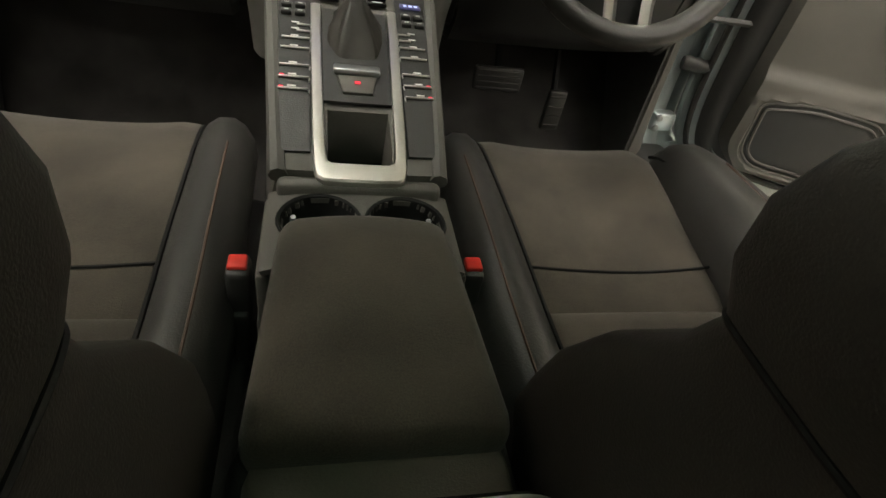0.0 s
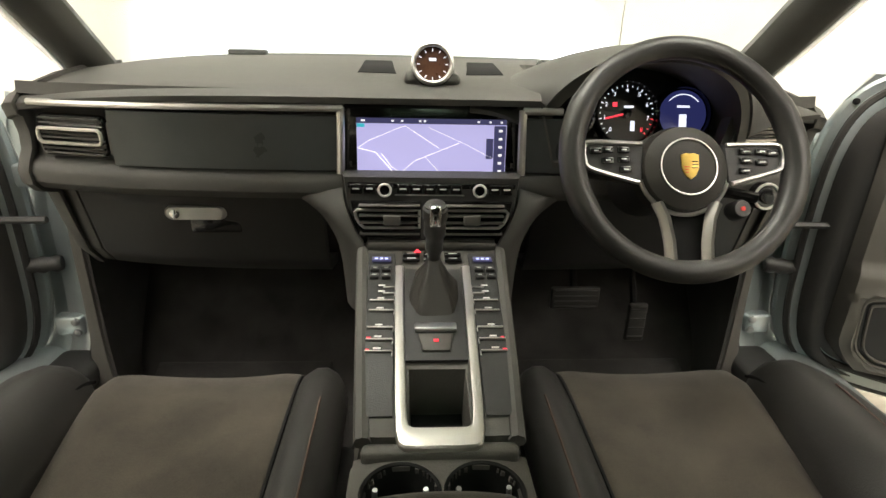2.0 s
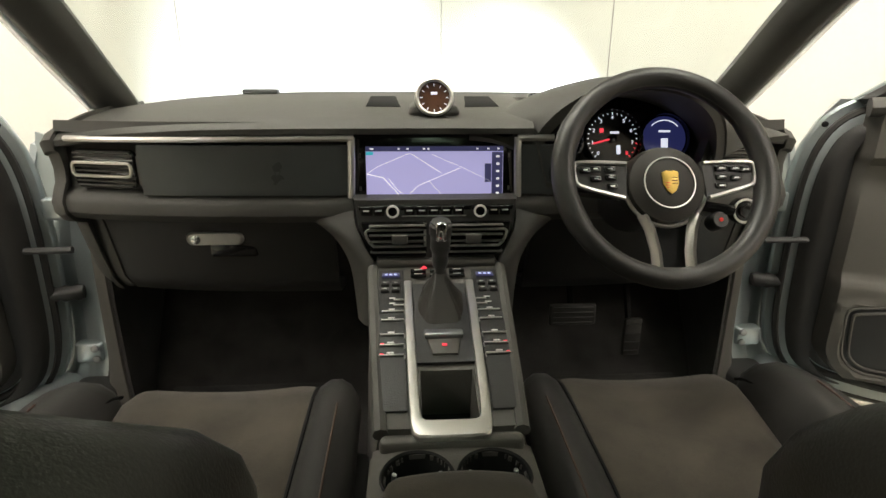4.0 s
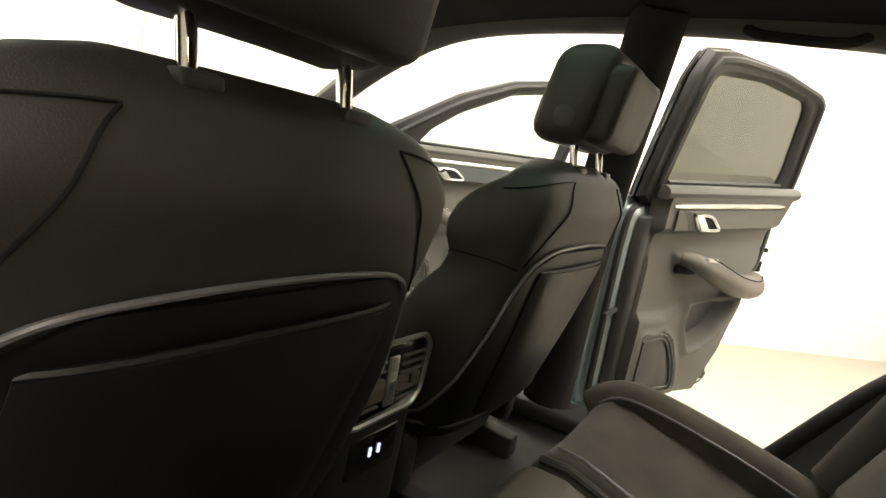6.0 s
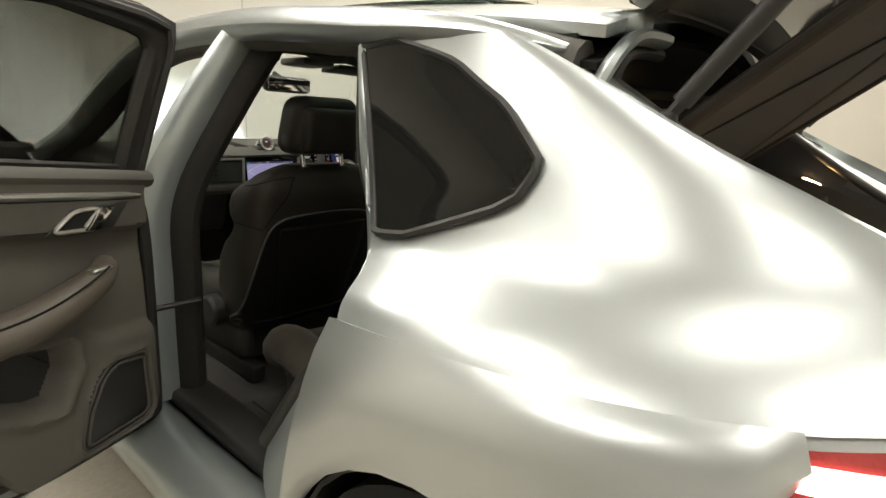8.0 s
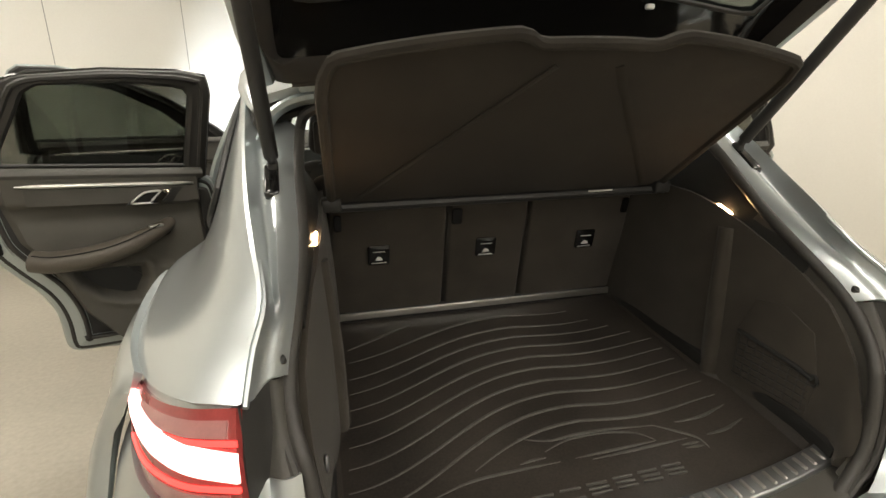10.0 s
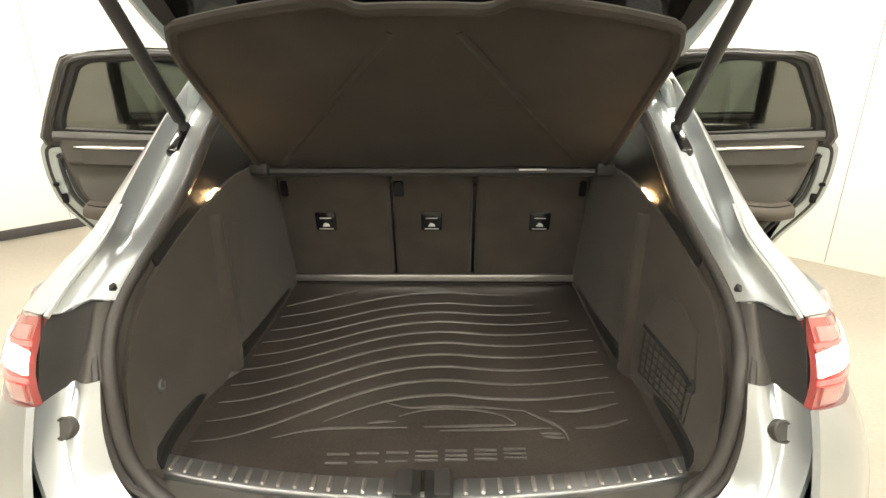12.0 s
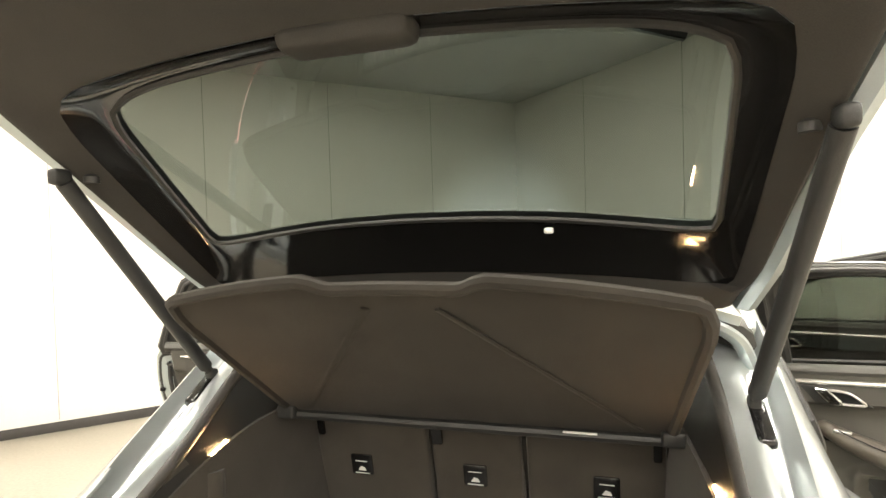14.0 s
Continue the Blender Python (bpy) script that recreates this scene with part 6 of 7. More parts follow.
half_in = [(-0.0455, 0.486), (-0.0445, 0.42), (-0.042, 0.33), (-0.0385, 0.22), (-0.037, 0.196), (-0.0355, 0.188), (-0.031, 0.1845), (-0.02, 0.184)]
path_out = half_out + [(-x, y) for x, y in half_out[::-1]]
path_in = half_in + [(-x, y) for x, y in half_in[::-1]]
strip = [[C(a * (1 - q) + c * q, b * (1 - q) + e * q, h) for (a, b), (c, e) in zip(path_out, path_in)] for q, h in ((0.0, -0.004), (0.02, 0.004), (0.10, 0.0065), (0.5, 0.0075), (0.90, 0.0065), (0.98, 0.004), (1.0, -0.010))]
part("silver_frame", Shape().grid(strip), SATIN, con, "brushed silver console frame")
part("front_lip", Shape().rbox(C(0, 0.160, -0.016), (0.176, 0.020, 0.030), 0.009, (4, 1, 1)), PLASTIC_LT, con)
part("lever_panel", Shape().prism([(-0.044, 0.48), (0.044, 0.48), (0.041, 0.285), (-0.041, 0.285)], lambda a, b, h: C(a, b, 0.001 + h), 0.003), PLASTIC, con)
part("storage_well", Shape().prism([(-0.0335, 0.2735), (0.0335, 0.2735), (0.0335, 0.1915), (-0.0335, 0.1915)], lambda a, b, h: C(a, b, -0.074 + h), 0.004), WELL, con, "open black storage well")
# parking brake
part("brake_switch", Shape().rbox(C(0, 0.342, 0.008), (0.058, 0.018, 0.008), 0.003), ALLOY, con, "silver parking brake switch")
part("brake_pad", Shape().prism([(-0.024, 0.332), (0.024, 0.332), (0.018, 0.300), (-0.018, 0.300)], lambda a, b, h: C(a, b, 0.002 + h), 0.006, 0.1), PLASTIC_LT, con)
part("brake_mark", Shape().rbox(C(0, 0.316, 0.0095), (0.007, 0.006, 0.001), 0.0004), DIAL_RED, con)
# gaiter and lever
gait = []
for k, (hy, hx, h) in enumerate(((0.052, 0.036, 0.002), (0.047, 0.033, 0.010), (0.034, 0.026, 0.022), (0.022, 0.018, 0.034), (0.013, 0.012, 0.043), (0.010, 0.010, 0.048))):
    loop = []
    for j in range(32):
        a = 2 * math.pi * j / 32
        wob = 1 + 0.13 * math.sin(6 * a + 0.7 * k) * (0 < k < 5)
        loop.append(C(hx * wob * math.copysign(abs(math.cos(a)) ** 0.7, math.cos(a)), 0.418 + 0.006 * k + hy * wob * math.copysign(abs(math.sin(a)) ** 0.7, math.sin(a)), h))
    gait.append(loop)
part("gaiter", Shape().loft(gait), LEATHER, con, "black leather gear gaiter")
lev = part("gear_lever", Shape().tube(curve([(0, 0.440, 0.835), (0, 0.436, 0.868), (0, 0.428, 0.90), (0, 0.420, 0.925), (0, 0.416, 0.938)], 5), [0.0095] * 4 + [0.013] * 4 + [0.016] * 5 + [0.018] * 5 + [0.015] * 2 + [0.008], 12), LEATHER_GLOSS, con, "black leather gear lever with silver cap")
part("lever_collar", Shape().lathe([(0.010, 0), (0.012, 0.006), (0.011, 0.014)], Matrix.Translation((0, 0.440, 0.828)), 14), SATIN, lev)
part("lever_cap", Shape().rbox((0, 0.408, 0.922), (0.018, 0.014, 0.034), 0.006, fn=lambda w: Vector((w.x, w.y - 0.25 * (w.z - 0.922), w.z))), CHROME, lev, "silver lever cap")
# button banks
for s in both:
    bank = part("button_bank", sided(Shape().prism([(0.060, 0.525), (0.104, 0.525), (0.092, 0.27), (0.085, 0.20), (0.054, 0.20), (0.056, 0.30)], lambda a, b, h: C(a, b, 0.0 + h), 0.004, 0.03), s), PLASTIC, con, "black button panel with fine silver bars")
    part("temp_display", sided(Shape().rbox(C(0.082, 0.505, 0.006), (0.030, 0.016, 0.003), 0.001), s), SCREEN_BAR, bank)
    for k in range(3):
        part("digit_mark", sided(Shape().rbox(C(0.074 + 0.008 * k, 0.504, 0.008), (0.005, 0.006, 0.001), 0.0003), s), LED_BLUE, bank)
    for k in range(4):
        part("toggle", sided(Shape().rbox(C(0.073 + 0.018 * (k % 2), 0.478 - 0.018 * (k // 2), 0.006), (0.014, 0.014, 0.006), 0.002), s), PLASTIC, bank)
        part("toggle_mark", sided(Shape().rbox(C(0.073 + 0.018 * (k % 2), 0.478 - 0.018 * (k // 2), 0.0095), (0.006, 0.002, 0.0006), 0.0002), s), LABEL, bank)
    for k, y in enumerate((0.432, 0.418, 0.402, 0.380, 0.345, 0.322, 0.300)):
        w = 0.036 if k > 1 else 0.018
        part("button_bar", sided(Shape().rbox(C(0.058 + w / 2, y, 0.0062), (w, 0.0030, 0.0024), 0.0008), s), SATIN, bank, "silver button bar")
        part("bar_hook", sided(Shape().rbox(C(0.0575, y - 0.005, 0.0062), (0.002, 0.010, 0.002), 0.0007), s), SATIN, bank)
        part("button_mark", sided(Shape().rbox(C(0.078, y + 0.006, 0.0052), (0.010, 0.004, 0.0006), 0.0002), s), LABEL, bank)
    for y in (0.302, 0.324):
        part("led", sided(Shape().rbox(C(0.090, y, 0.0066), (0.005, 0.003, 0.001), 0.0004), s), DIAL_RED, bank)
    part("console_edge", sided(Shape().tube([C(con_half(y) - 0.006, y, -0.004) for y in np.linspace(0.17, 0.55, 14)], 0.010, 8), s), SOFT, con)
for k in range(6):
    part("top_button", Shape().rbox(C(-0.034 + 0.034 * (k % 3), 0.520 - 0.014 * (k // 3), 0.004), (0.028, 0.010, 0.006), 0.002), PIANO, con)
    part("button_mark", Shape().rbox(C(-0.034 + 0.034 * (k % 3), 0.520 - 0.014 * (k // 3), 0.0075), (0.014, 0.0018, 0.0006), 0.0002), LABEL, con)
part("hazard_button", Shape().prism([(-0.030, 0.521), (-0.018, 0.521), (-0.024, 0.531)], lambda a, b, h: C(a, b, 0.008 + h), 0.001), DIAL_RED, con)
# cup holders and armrest
cup_grid = [[(x, y, 0.729 - 0.012 * (abs(x) / 0.1) ** 4) for y in np.linspace(0.045, 0.165, 31)] for x in np.linspace(-0.096, 0.096, 49)]


def in_cup(i, j):
    x, y = cup_grid[i][j][0] + 0.002, cup_grid[i][j][1] + 0.002
    return math.hypot(abs(x) - 0.043, y - 0.108) < 0.0385


part("cup_surround", Shape().sheet(cup_grid, 0.006, in_cup), PLASTIC_LT, con, "dark cup holder surround")
part("cup_housing", Shape().rbox((0, 0.105, 0.62), (0.205, 0.125, 0.06), 0.01), PLASTIC, con)
for s in both:
    cm = Matrix.Translation((s * 0.043, 0.108, 0.729))
    cup = part("cup_holder", Shape().grid([[tuple(cm @ Vector((r * math.cos(a), r * math.sin(a), h))) for a in np.linspace(0, 2 * math.pi, 28, endpoint=False)] for r, h in ((0.0425, 0.001), (0.041, 0.003), (0.0385, 0.001), (0.037, -0.03), (0.036, -0.07), (0.004, -0.072))], wrap_v=True), WELL, con, "round black cup holder")
    for t in (-0.026, 0.026):
        part("cup_spring", Shape().tube([(s * 0.043 + t, 0.118, 0.725), (s * 0.043 + t * 1.1, 0.125, 0.690)], 0.003, 6), ALLOY, cup)
    part("surround_side", sided(Shape().rbox((0.094, 0.105, 0.648), (0.012, 0.12, 0.13), 0.005), s), PLASTIC_LT, con)
part("surround_back", Shape().rbox((0, 0.163, 0.655), (0.19, 0.012, 0.13), 0.005), PLASTIC_LT, con)
arm = thing("armrest", (0, 0.0, 0.66), "dark suede centre armrest lid with stitched edges", "armrest")


def arm_fn(w):
    t = (0.10 - w.y) / 0.26
    crown = 0.012 * (1 - (w.x / 0.11) ** 2) if w.z > 0.70 else 0
    return Vector((w.x * (0.80 + 0.16 * t), w.y, w.z + crown - 0.012 * max(0, 1 - t * 5) ** 2))


part("lid", Shape().rbox((0, -0.021, 0.722), (0.200, 0.245, 0.055), 0.022, (8, 8, 2), fn=arm_fn, arc=3), SUEDE, arm, "dark suede lid")
part("base", Shape().rbox((0, -0.02, 0.56), (0.18, 0.27, 0.28), 0.02), PLASTIC, arm)
part("rear_edge", Shape().rbox((0, -0.166, 0.704), (0.180, 0.068, 0.05), 0.016, (6, 2, 2)), LEATHER_LT, arm)
# rear of the console with air vents
rv = thing("rear_console", (0, -0.18, 0.40), "rear of centre console with silver-framed air vents", "console end")
part("housing", Shape().rbox((0, -0.135, 0.565), (0.21, 0.10, 0.29), 0.03, (4, 2, 4), fn=lambda w: Vector((w.x, w.y - 0.05 * (w.z - 0.6), w.z))), PLASTIC, rv)
def RV(a, b, h=0.0):
    z = 0.718 + (b - 0.712) * 1.10 if b > 0.63 else b
    return (a * 1.08, -0.188 - h - 0.08 * (z - 0.70), z)
part("vent_face", Shape().prism([(a, 0.712 + b) for a, b in round_rect(0.175, 0.118, 0.03)], lambda a, b, h: RV(a, b, h), 0.008, 0.04), PIANO, rv)
part("silver_surround", Shape().tube([RV(a, 0.712 + b, 0.008) for a, b in round_rect(0.178, 0.121, 0.032, 6)], 0.005, 6, True), SATIN, rv, "satin silver surround")
for s in both:
    for k in range(6):
        part("slat", box(RV(s * 0.048, 0.676 + 0.014 * k, 0.010), (0.062, 0.006, 0.004), 0.001), PLASTIC_LT, rv)
    part("vent_tab", box(RV(s * 0.048, 0.705, 0.014), (0.010, 0.006, 0.016), 0.002), PLASTIC, rv)
part("vent_centre", box(RV(0, 0.712, 0.011), (0.024, 0.006, 0.085), 0.003), SATIN, rv)
for z in (0.70, 0.712, 0.724):
    part("vent_mark", box(RV(0, z, 0.0145), (0.010, 0.001, 0.004), 0.0004), LABEL, rv)
part("port_panel", box(RV(0, 0.59, 0.004), (0.12, 0.01, 0.07), 0.008), PIANO, rv)
for s in both:
    part("charge_port", box(RV(s * 0.010, 0.592, 0.010), (0.006, 0.003, 0.016), 0.001), LED_BLUE, rv)

# ---- front seats ----
def front_seat(cx):
    """Sports seat about x = 0, then set at cx."""
    st = thing("front_seat", (cx, 0.1, 0.35), "black leather and suede front sports seat", "car seat", "front seats", local=True)

    def P(name, shape, mat, parent=st, label=""):
        shape.v = [(x, y - 0.1, z - 0.35) for x, y, z in shape.v]
        return part(name, shape, mat, parent, label)

    into = Vector((-0.014 if cx > 0 else 0.014, 0, 0))

    def lift(w):
        outer = (w.x > 0) == (cx > 0)
        return Vector((w.x * float(np.interp(w.y, (-0.05, 0.10, 0.23, 0.43), (0.80, 0.84, 0.93, 1.10) if outer else (1.10, 1.10, 1.04, 0.98))), w.y, w.z + 0.05 * (w.y - 0.1) - 0.03 * max(0, (w.y - 0.39) / 0.1) ** 2))
    P("seat_cushion", Shape().rbox((0, 0.285, 0.560), (0.33, 0.45, 0.14), 0.045, (8, 8, 2), fn=lambda w: lift(w) + Vector((0, 0, -0.014 * (1 - (w.x / 0.16) ** 2) if w.z > 0.575 else 0)) + into, arc=3), SUEDE, label="dark suede seat cushion")
    for y in (0.150,):
        P("cross_seam", Shape().tube([tuple(lift(Vector((x, y, 0.6312 - 0.014 * (1 - (x / 0.16) ** 2)))) + into) for x in np.linspace(-0.145, 0.145, 15)], 0.0022, 6), SEAM)
    P("cushion_rear", Shape().rbox((0, 0.02, 0.562), (0.33, 0.15, 0.13), 0.04, (8, 3, 2), fn=lambda w: lift(w) + into, arc=3), SUEDE)
    for s in both:
        inner = (s > 0) == (cx < 0)
        bol = curve([(s * 0.195, 0.47, 0.575), (s * 0.198, 0.40, 0.606), (s * 0.202, 0.2, 0.615), (s * 0.205, 0.05, 0.615), (s * 0.205, -0.10, 0.615)] if inner else [(s * 0.218, 0.47, 0.57), (s * 0.226, 0.40, 0.602), (s * 0.196, 0.2, 0.626), (s * 0.178, 0.05, 0.628), (s * 0.172, -0.10, 0.628)], 6)
        P("cushion_bolster", Shape().tube(bol, [((0.040 if inner else 0.066) + (0.004 if inner else 0.014) * min(1, k / 12)) * math.sqrt(min(1.0, (k + 0.35) / 5)) for k in range(len(bol))], 14, flat=1.35 if inner else 0.95), LEATHER_GLOSS, label="black leather side bolster")
        P("stitch_line", Shape().tube([(x + s * 0.012, y, z + (0.060 if inner else 0.073)) for x, y, z in bol[8:]], 0.0016, 6), STITCH)
        P("inner_seam", Shape().tube([(x - s * (0.034 if inner else 0.056), y, z + 0.040) for x, y, z in bol[3:]], 0.003, 6), SEAM)
        P("side_cover", Shape().rbox((s * (0.235 if inner else 0.205), 0.10, 0.50), (0.05, 0.56, 0.12), 0.025, (1, 4, 1)), PLASTIC)
    P("seat_base", Shape().rbox((0, 0.12, 0.47), (0.42, 0.50, 0.13), 0.03), PLASTIC)
    for s in both:
        P("seat_rail", box((s * 0.19, 0.10, 0.39), (0.05, 0.62, 0.06), 0.008), PLASTIC)
        P("buckle_stalk", box((s * -0.252 if cx > 0 else s * 0.252, 0.085, 0.57), (0.018, 0.03, 0.12), 0.006), PLASTIC) if s > 0 else None
    bx = -0.252 if cx > 0 else 0.252
    bk = P("belt_buckle", box((bx, 0.095, 0.648), (0.024, 0.035, 0.07), 0.008), PLASTIC)
    P("buckle_button", box((bx, 0.095, 0.683), (0.019, 0.020, 0.008), 0.003), RED_PLASTIC, bk, "red buckle button")

    # the back leans
    def R(x, d, z):
        """d: depth from the front face of the back (towards the rear is positive), z: height along the back."""
        t = (z - 0.62)
        return (x, -0.085 - 0.34 * t - d, z)

    def half(z):
        return float(np.interp(z, (0.58, 0.70, 0.82, 0.905, 0.955, 1.02, 1.06, 1.09, 1.11, 1.122), (0.235, 0.262, 0.266, 0.250, 0.262, 0.262, 0.246, 0.212, 0.166, 0.12)))

    def skin(a, z, off=0.0):
        """The padded shell: a turns round it (the rear at 90 degrees), z climbs."""
        hw = half(z)
        th = float(np.interp(z, (0.56, 0.8, 1.03, 1.10, 1.121), (0.155, 0.150, 0.135, 0.095, 0.06)))
        c, sn = math.cos(a), math.sin(a)
        x = (hw + off) * math.copysign(abs(c) ** (0.45 if sn < 0 else 0.62), c)
        d = th / 2 + (th / 2 + off) * math.copysign(abs(sn) ** 0.55, sn)
        wing = -0.050 * max(0, (abs(x) - 0.15) / 0.10) ** 1.5 * max(0, min(1, (0.6 - sn) / 0.8)) * float(np.interp(z, (0.60, 0.72, 0.84, 0.89, 0.925, 0.965, 1.03, 1.085), (0.8, 1.25, 1.2, 0.75, 0.65, 1.15, 1.0, 0.1)))
        return R(x, d + wing, z if z < 0.95 else 0.95 + (z - 0.95) * 0.92)

    def turn(x, z):
        """The turn at which the rear of the shell lies at x."""
        c = max(-1, min(1, x / half(z)))
        return math.acos(math.copysign(abs(c) ** (1 / 0.62), c))
    levels = (0.56, 0.60, 0.65, 0.70, 0.75, 0.80, 0.85, 0.89, 0.92, 0.95, 0.98, 1.01, 1.035, 1.055, 1.075, 1.09, 1.103, 1.112, 1.118, 1.121)
    P("backrest", Shape().loft([[skin(2 * math.pi * k / 72, z) for k in range(72)] for z in levels]), LEATHER, label="black leather backrest")
    P("back_insert", Shape().rbox((0, 0, 0), (0.28, 0.03, 0.36), 0.014, (4, 1, 6), fn=lambda w: Vector(R(w.x, w.y + 0.004, w.z + 0.80))), SUEDE, label="dark suede centre panel")
    # hard shell on the rear, bordered with piping
    border = curve([(-0.240, 0.58, 0), (-0.236, 0.70, 0), (-0.222, 0.82, 0), (-0.204, 0.895, 0), (-0.178, 0.935, 0), (-0.12, 0.952, 0), (0, 0.958, 0), (0.12, 0.952, 0), (0.178, 0.935, 0), (0.204, 0.895, 0), (0.222, 0.82, 0), (0.236, 0.70, 0), (0.240, 0.58, 0)], 8)
    P("shell_piping", Shape().tube([skin(turn(x, z), z, 0.004) for x, z, _ in border], 0.0032, 8), PIPING, label="pale glossy piping line")
    rows = []
    for z in np.linspace(0.565, 0.948, 16):
        w = float(np.interp(z, (0.57, 0.70, 0.82, 0.895, 0.935, 0.952), (0.238, 0.234, 0.220, 0.202, 0.175, 0.12)))
        rows.append([skin(turn(w * t, z), z, 0.0025) for t in np.linspace(-1, 1, 25)])
    P("back_shell", Shape().sheet(rows, 0.004), SHELL, label="black hard back shell")
    P("net_pocket", Shape().sheet([[skin(turn(w * t, z), z, 0.014 - 0.010 * abs(t) ** 6) for t in np.linspace(-1, 1, 17)] for z, w in ((0.60, 0.13), (0.68, 0.145), (0.76, 0.155), (0.84, 0.165), (0.89, 0.168), (0.912, 0.165))], 0.006), SHELL, label="black seat back pocket")
    P("pocket_hem", Shape().tube([skin(turn(0.165 * t, 0.912), 0.912, 0.012 - 0.008 * abs(t) ** 6) for t in np.linspace(-1, 1, 17)], 0.004, 6), SHELL)
    P("base_bar", Shape().tube([skin(turn(0.235 * t, 0.585), 0.585, 0.008) for t in np.linspace(-1, 1, 13)], 0.005, 8), SHELL)
    # seams round the shoulders
    for s in both:
        down = [skin(turn(s * x, z), z, 0.0004) for x, z in ((0.128, 1.084), (0.138, 1.07), (0.158, 1.03), (0.180, 0.99), (0.205, 0.945), (0.216, 0.92))]
        P("shoulder_seam", Shape().tube(even(curve(down, 6), 30), 0.0016, 6), SEAM)
        a0 = turn(s * 0.222, 0.915)
        a1 = radians(-35) if s > 0 else radians(215)
        round_side = [skin(a0 + (a1 - a0) * k / 24, 0.915 + 0.012 * math.sin(math.pi * k / 24), 0.0008) for k in range(25)]
        P("wing_seam", Shape().tube(round_side, 0.0018, 6), SEAM)
        a0 = turn(s * 0.128, 1.084)
        a1 = 0.0 if s > 0 else math.pi
        crown = [skin(a0 + (a1 - a0) * k / 20, 1.085 - 0.03 * (k / 20) ** 1.5, 0.0008) for k in range(21)]
        P("crown_seam", Shape().tube(crown, 0.0014, 6), SEAM)
    # headrest
    hr = P("headrest", Shape().rbox((0, -0.285, 1.228), (0.255, 0.105, 0.180), 0.040, (6, 3, 4), fn=lambda w: Vector((w.x * (1 - 0.10 * max(0, (w.z - 1.2) / 0.1)), w.y - 0.18 * (w.z - 1.14) + 0.02 * (w.x / 0.13) ** 2 * (w.y > -0.28), w.z)), arc=4), LEATHER, label="padded black leather headrest")
    P("headrest_back", Shape().rbox((0, -0.345, 1.214), (0.215, 0.055, 0.140), 0.022, (4, 2, 3), fn=lambda w: Vector((w.x, w.y - 0.18 * (w.z - 1.14), w.z)), arc=3), LEATHER, hr)
    for s in both:
        P("headrest_post", Shape().tube([(s * 0.075, -0.318, 1.068), (s * 0.075, -0.300, 1.165)], 0.0075, 10), CHROME, hr, "chrome headrest post")
        P("post_collar", Shape().rbox((s * 0.075, -0.318, 1.096), (0.034, 0.032, 0.014), 0.005), PLASTIC, hr)
        P("headrest_button", Shape().lathe([(0.020, 0), (0.020, 0.003), (0.016, 0.005), (0.004, 0.0045)], Matrix.Translation((s * 0.1235, -0.293, 1.185)) @ Euler((0, radians(90 * s), 0)).to_matrix().to_4x4(), 18), PLASTIC, hr)
    P("adjust_dial", Shape().lathe([(0.055, 0), (0.055, 0.03), (0.045, 0.04), (0.02, 0.042)], Matrix.Translation(((0.25 if cx > 0 else -0.25), -0.06, 0.60)) @ Euler((0, radians(90 if cx > 0 else -90), 0)).to_matrix().to_4x4(), 20), PLASTIC, label="round black seat hinge cover")
    return st


front_seat(-0.374)
front_seat(0.374)

# ---- rear bench ----


def bench_fn(w):
    """Cushions fall towards the back and roll over at the front."""
    return Vector((w.x, w.y, w.z - 0.035 + 0.29 * (w.y + 0.46) - 0.05 * max(0, (w.y + 0.47) / 0.1) ** 2))


def back_lean(w):
    return Vector((w.x, w.y - 0.46 * (w.z - 0.58) + 0.12 * max(0, w.z - 0.8) * 0.5, w.z))


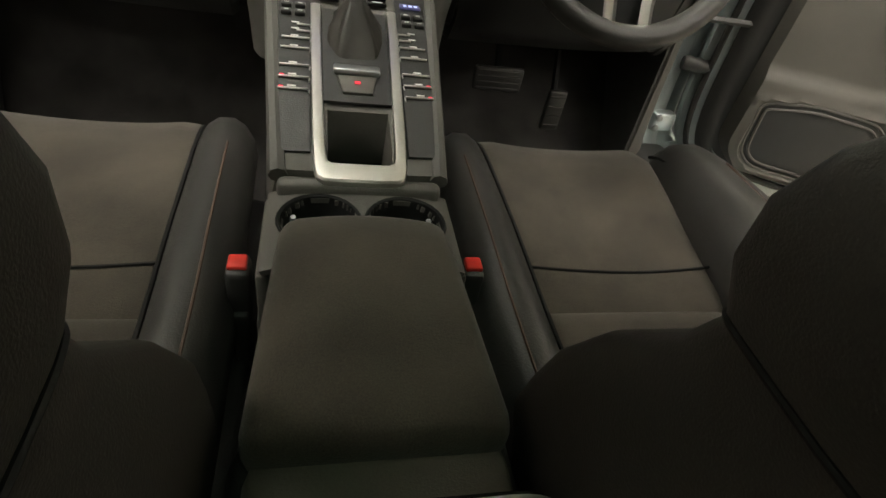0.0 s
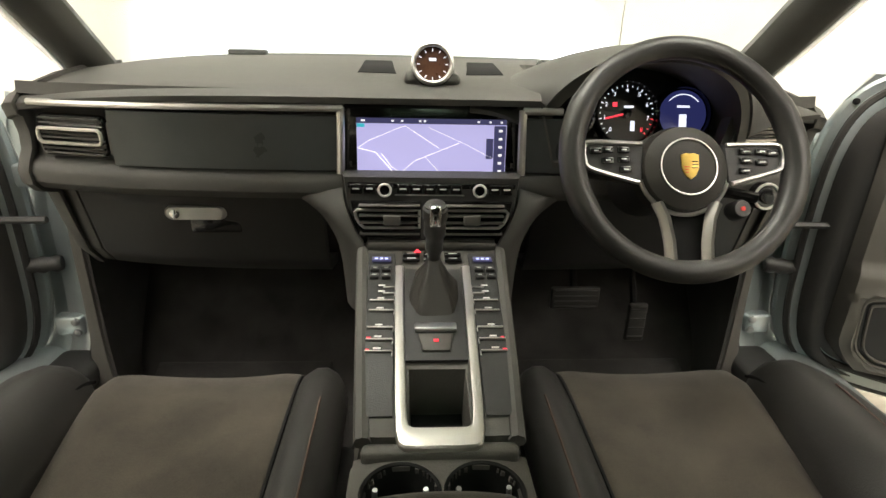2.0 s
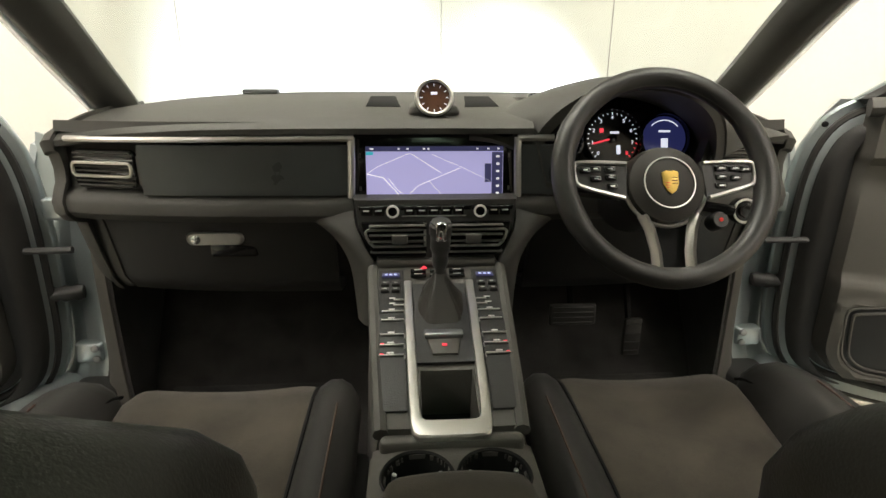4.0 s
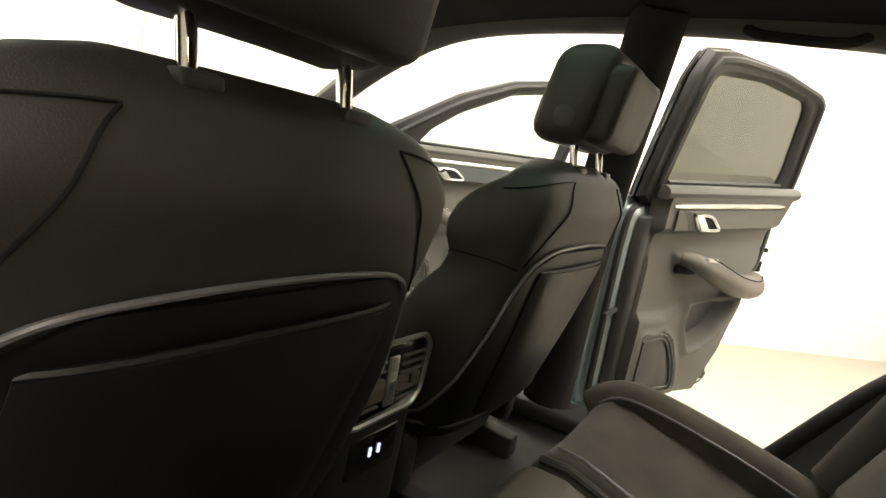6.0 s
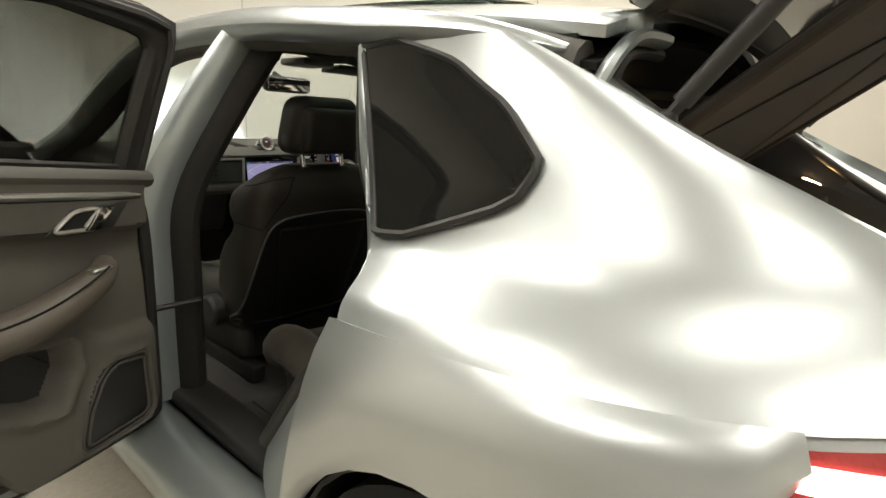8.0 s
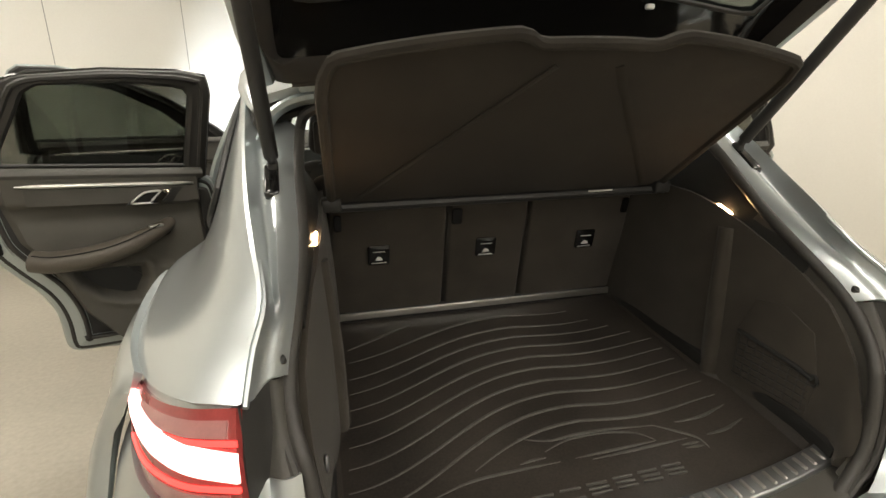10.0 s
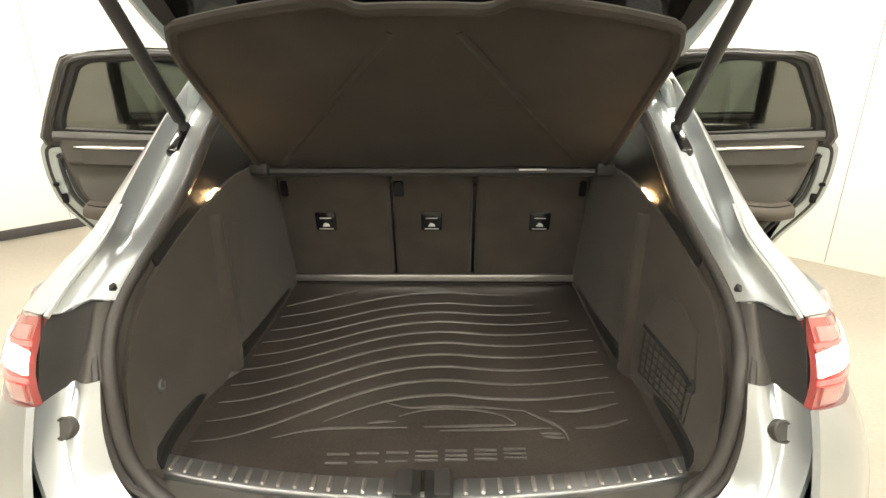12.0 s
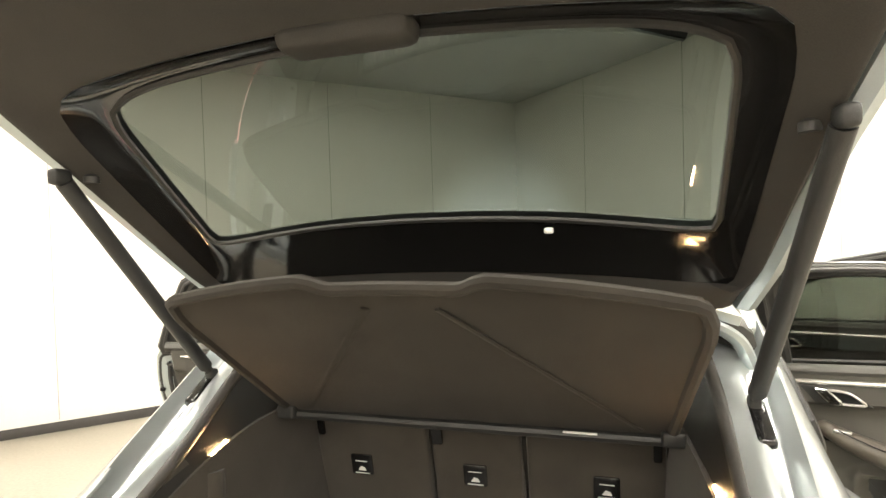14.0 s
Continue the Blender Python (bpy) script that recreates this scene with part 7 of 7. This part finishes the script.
for s in both:
    def sculpt(w, s=s):
        t = (w.x - s * 0.385) / 0.21
        return bench_fn(w) + Vector((0, 0, (0.022 * t * t - 0.012) if w.z > 0.58 else 0))
    part("seat_cushion", Shape().rbox((s * 0.385, -0.625, 0.565), (0.43, 0.50, 0.16), 0.05, (10, 8, 2), fn=sculpt, arc=3), SUEDE, bench, "dark suede outer cushion")
    bol = curve([(s * 0.585, -0.385, 0.545), (s * 0.60, -0.46, 0.588), (s * 0.61, -0.68, 0.550), (s * 0.60, -0.88, 0.495)], 6)
    part("cushion_bolster", Shape().tube(bol, [0.05] + [0.062] * (len(bol) - 1), 12), SUEDE, bench, "dark suede side bolster")
    part("bolster_seam", Shape().tube([(x - s * 0.052, y, z + 0.038) for x, y, z in bol[2:]], 0.003, 6), PIPING, bench)
    part("seam", Shape().tube([tuple(bench_fn(Vector((s * 0.168, y, 0.652)))) for y in np.linspace(-0.41, -0.84, 10)], 0.008, 8), LEATHER, bench)
    part("seam_piping", Shape().tube([tuple(bench_fn(Vector((s * 0.215, y, 0.658)))) for y in np.linspace(-0.42, -0.84, 10)], 0.003, 6), PIPING, bench)
    part("backrest", Shape().rbox((s * 0.385, -0.90, 0.83), (0.43, 0.13, 0.55), 0.045, (6, 2, 8), fn=back_lean, arc=3), LEATHER, bench, "black leather backrest")
    part("back_insert", Shape().rbox((s * 0.385, -0.836, 0.82), (0.28, 0.03, 0.42), 0.013, (4, 1, 6), fn=back_lean), SUEDE, bench, "dark suede centre panel")
    part("side_bolster", Shape().tube(curve([(s * 0.625, -0.87, 0.57), (s * 0.635, -0.96, 0.80), (s * 0.62, -1.04, 1.0), (s * 0.60, -1.09, 1.10)], 6), 0.066, 12), LEATHER, bench)
    part("headrest", Shape().rbox((s * 0.385, -1.115, 1.15), (0.25, 0.08, 0.10), 0.035, (3, 1, 2)), LEATHER, bench, "low rear headrest")
    bk = part("belt_buckle", box((s * 0.20, -0.800, 0.52), (0.030, 0.045, 0.07), 0.008), PLASTIC, bench)
    part("buckle_button", box((s * 0.20, -0.793, 0.558), (0.026, 0.034, 0.012), 0.003), RED_PLASTIC, bk, "red buckle button")
part("seat_cushion", Shape().rbox((0, -0.625, 0.578), (0.315, 0.49, 0.15), 0.03, (6, 8, 2), fn=bench_fn, arc=3), LEATHER_LT, bench, "smooth leather middle cushion")
part("belt_socket", Shape().rbox((0.125, -0.795, 0.545), (0.05, 0.06, 0.020), 0.008), DOOR_TRIM, bench)
part("backrest", Shape().rbox((0, -0.90, 0.82), (0.33, 0.13, 0.53), 0.035, (4, 2, 6), fn=back_lean), LEATHER, bench, "black leather backrest")
part("bench_front", Shape().rbox((0, -0.46, 0.44), (1.20, 0.10, 0.16), 0.03), CARPET, bench)

# ---- floor, carpets, pedals ----
part("floor_carpet", Shape().sheet([[(x, y, 0.345 + 0.09 * max(0, 1 - (x / 0.16) ** 2) + 0.25 * max(0, (y - 0.78) / 0.3) ** 1.5) for y in np.linspace(1.08, -0.55, 28)] for x in np.linspace(-0.82, 0.82, 33)], 0.012), CARPET, body, "black floor carpet")
for s in both:
    solid("floor_mat", Shape().rbox((s * 0.44, 0.60, 0.362), (0.42, 0.50, 0.012), 0.005, (6, 8, 1), fn=lambda w: Vector((w.x, w.y, w.z + 0.25 * max(0, (w.y - 0.78) / 0.3) ** 1.5))), CARPET, "black carpet floor mat in the front footwell", "floor mat", group="floor mats")
    solid("floor_mat", Shape().rbox((s * 0.44, -0.44, 0.362), (0.42, 0.26, 0.012), 0.005), CARPET, "black carpet floor mat in the rear footwell", "floor mat", group="floor mats")
for x, w, h, z in ((0.345, 0.115, 0.055, 0.595), (0.50, 0.045, 0.10, 0.53)):
    pd = part("pedal", Shape().rbox((x, 0.80, z), (w, 0.014, h), 0.006), RUBBER, body, "rubber-faced pedal")
    part("pedal_arm", Shape().tube([(x, 0.81, z), (x, 0.90, z + 0.18)], 0.008, 6), WELL, pd)
    for k in range(4):
        part("pedal_rib", box((x, 0.791, z - h * 0.36 + h * 0.24 * k), (w * 0.85, 0.004, 0.005), 0.001), RUBBER, pd)
# rear-view mirror, sun visors, roof console lamp
mir = thing("rear_view_mirror", (0, 0.46, 1.40), "oval rear view mirror on the windscreen", "mirror")
part("shell", Shape().rbox((0, 0.46, 1.385), (0.24, 0.05, 0.07), 0.025, (3, 1, 1)), PLASTIC, mir)
part("mirror_glass", Shape().rbox((0, 0.434, 1.384), (0.215, 0.004, 0.052), 0.002), CHROME, mir)
part("stem", Shape().tube([(0, 0.47, 1.40), (0, 0.56, 1.435)], 0.012, 8), PLASTIC, mir)
part("roof_console", box((0, 0.30, 1.475), (0.16, 0.18, 0.03), 0.012), PLASTIC_LT, body)
for s in both:
    vis = thing("sun_visor", (s * 0.33, 0.36, 1.46), "dark folded sun visor", "sun visor", "sun visors")
    part("visor_pad", Shape().rbox((s * 0.33, 0.34, 1.455), (0.36, 0.14, 0.02), 0.008, (3, 2, 1), fn=lambda w: Vector((w.x, w.y, w.z + 0.02 - 0.10 * (w.y - 0.28)))), HEADLINER, vis)
    part("reading_lamp", sided(Shape().rbox((0.562, -0.885, 1.398), (0.035, 0.045, 0.014), 0.006), s), LAMP_CABIN, body, "lit warm roof reading lamp")
    part("lamp_surround", sided(Shape().rbox((0.572, -0.885, 1.406), (0.06, 0.10, 0.018), 0.008), s), PLASTIC, body)
    part("grab_rail", sided(Shape().tube(curve([(0.585, -0.50, 1.43), (0.560, -0.54, 1.41), (0.560, -0.66, 1.40), (0.585, -0.70, 1.42)], 5), 0.010, 8), s), HEADLINER, body)
    # rear door opening trim
    back = 0.024 if s > 0 else 0.0
    op = curve([(x, y - back, z) for x, y, z in ((0.655, -0.845, 1.40), (0.683, -0.878, 1.205), (0.688, -0.911, 1.113), (0.702, -0.944, 1.02), (0.708, -0.964, 0.95), (0.735, -0.945, 0.87), (0.80, -0.85, 0.72), (0.84, -0.72, 0.50))], 6)
    part("opening_seal", sided(Shape().tube(op, 0.022, 10), s), RUBBER, body, "black rubber door opening seal")
    rim_line = even(curve(APERTURE, 6) + [Vector((0.934, -1.026, 0.70)), Vector((0.954, -0.955, 0.40))], 30)
    part("opening_flange", sided(Shape().sheet(patch([(x + 0.008, y - 0.014, z) for x, y, z in even(op, 30)], rim_line, 8, lambda u, v: (0.020 * math.sin(math.pi * u), 0.010 * math.sin(2 * math.pi * u), 0)), 0.010), s), PAINT_IN, body, "painted door opening flange")
    part("inner_panel", sided(Shape().sheet(patch(even([(0.65, -0.86, 1.39), (0.675, -0.91, 1.15), (0.695, -0.958, 0.98), (0.72, -0.95, 0.86), (0.81, -0.78, 0.52)], 12), even([(0.60, -1.18, 1.38), (0.60, -1.16, 1.15), (0.62, -1.14, 0.98), (0.64, -1.1, 0.8), (0.64, -0.9, 0.5)], 12), 5), 0.012), s), PLASTIC, body)
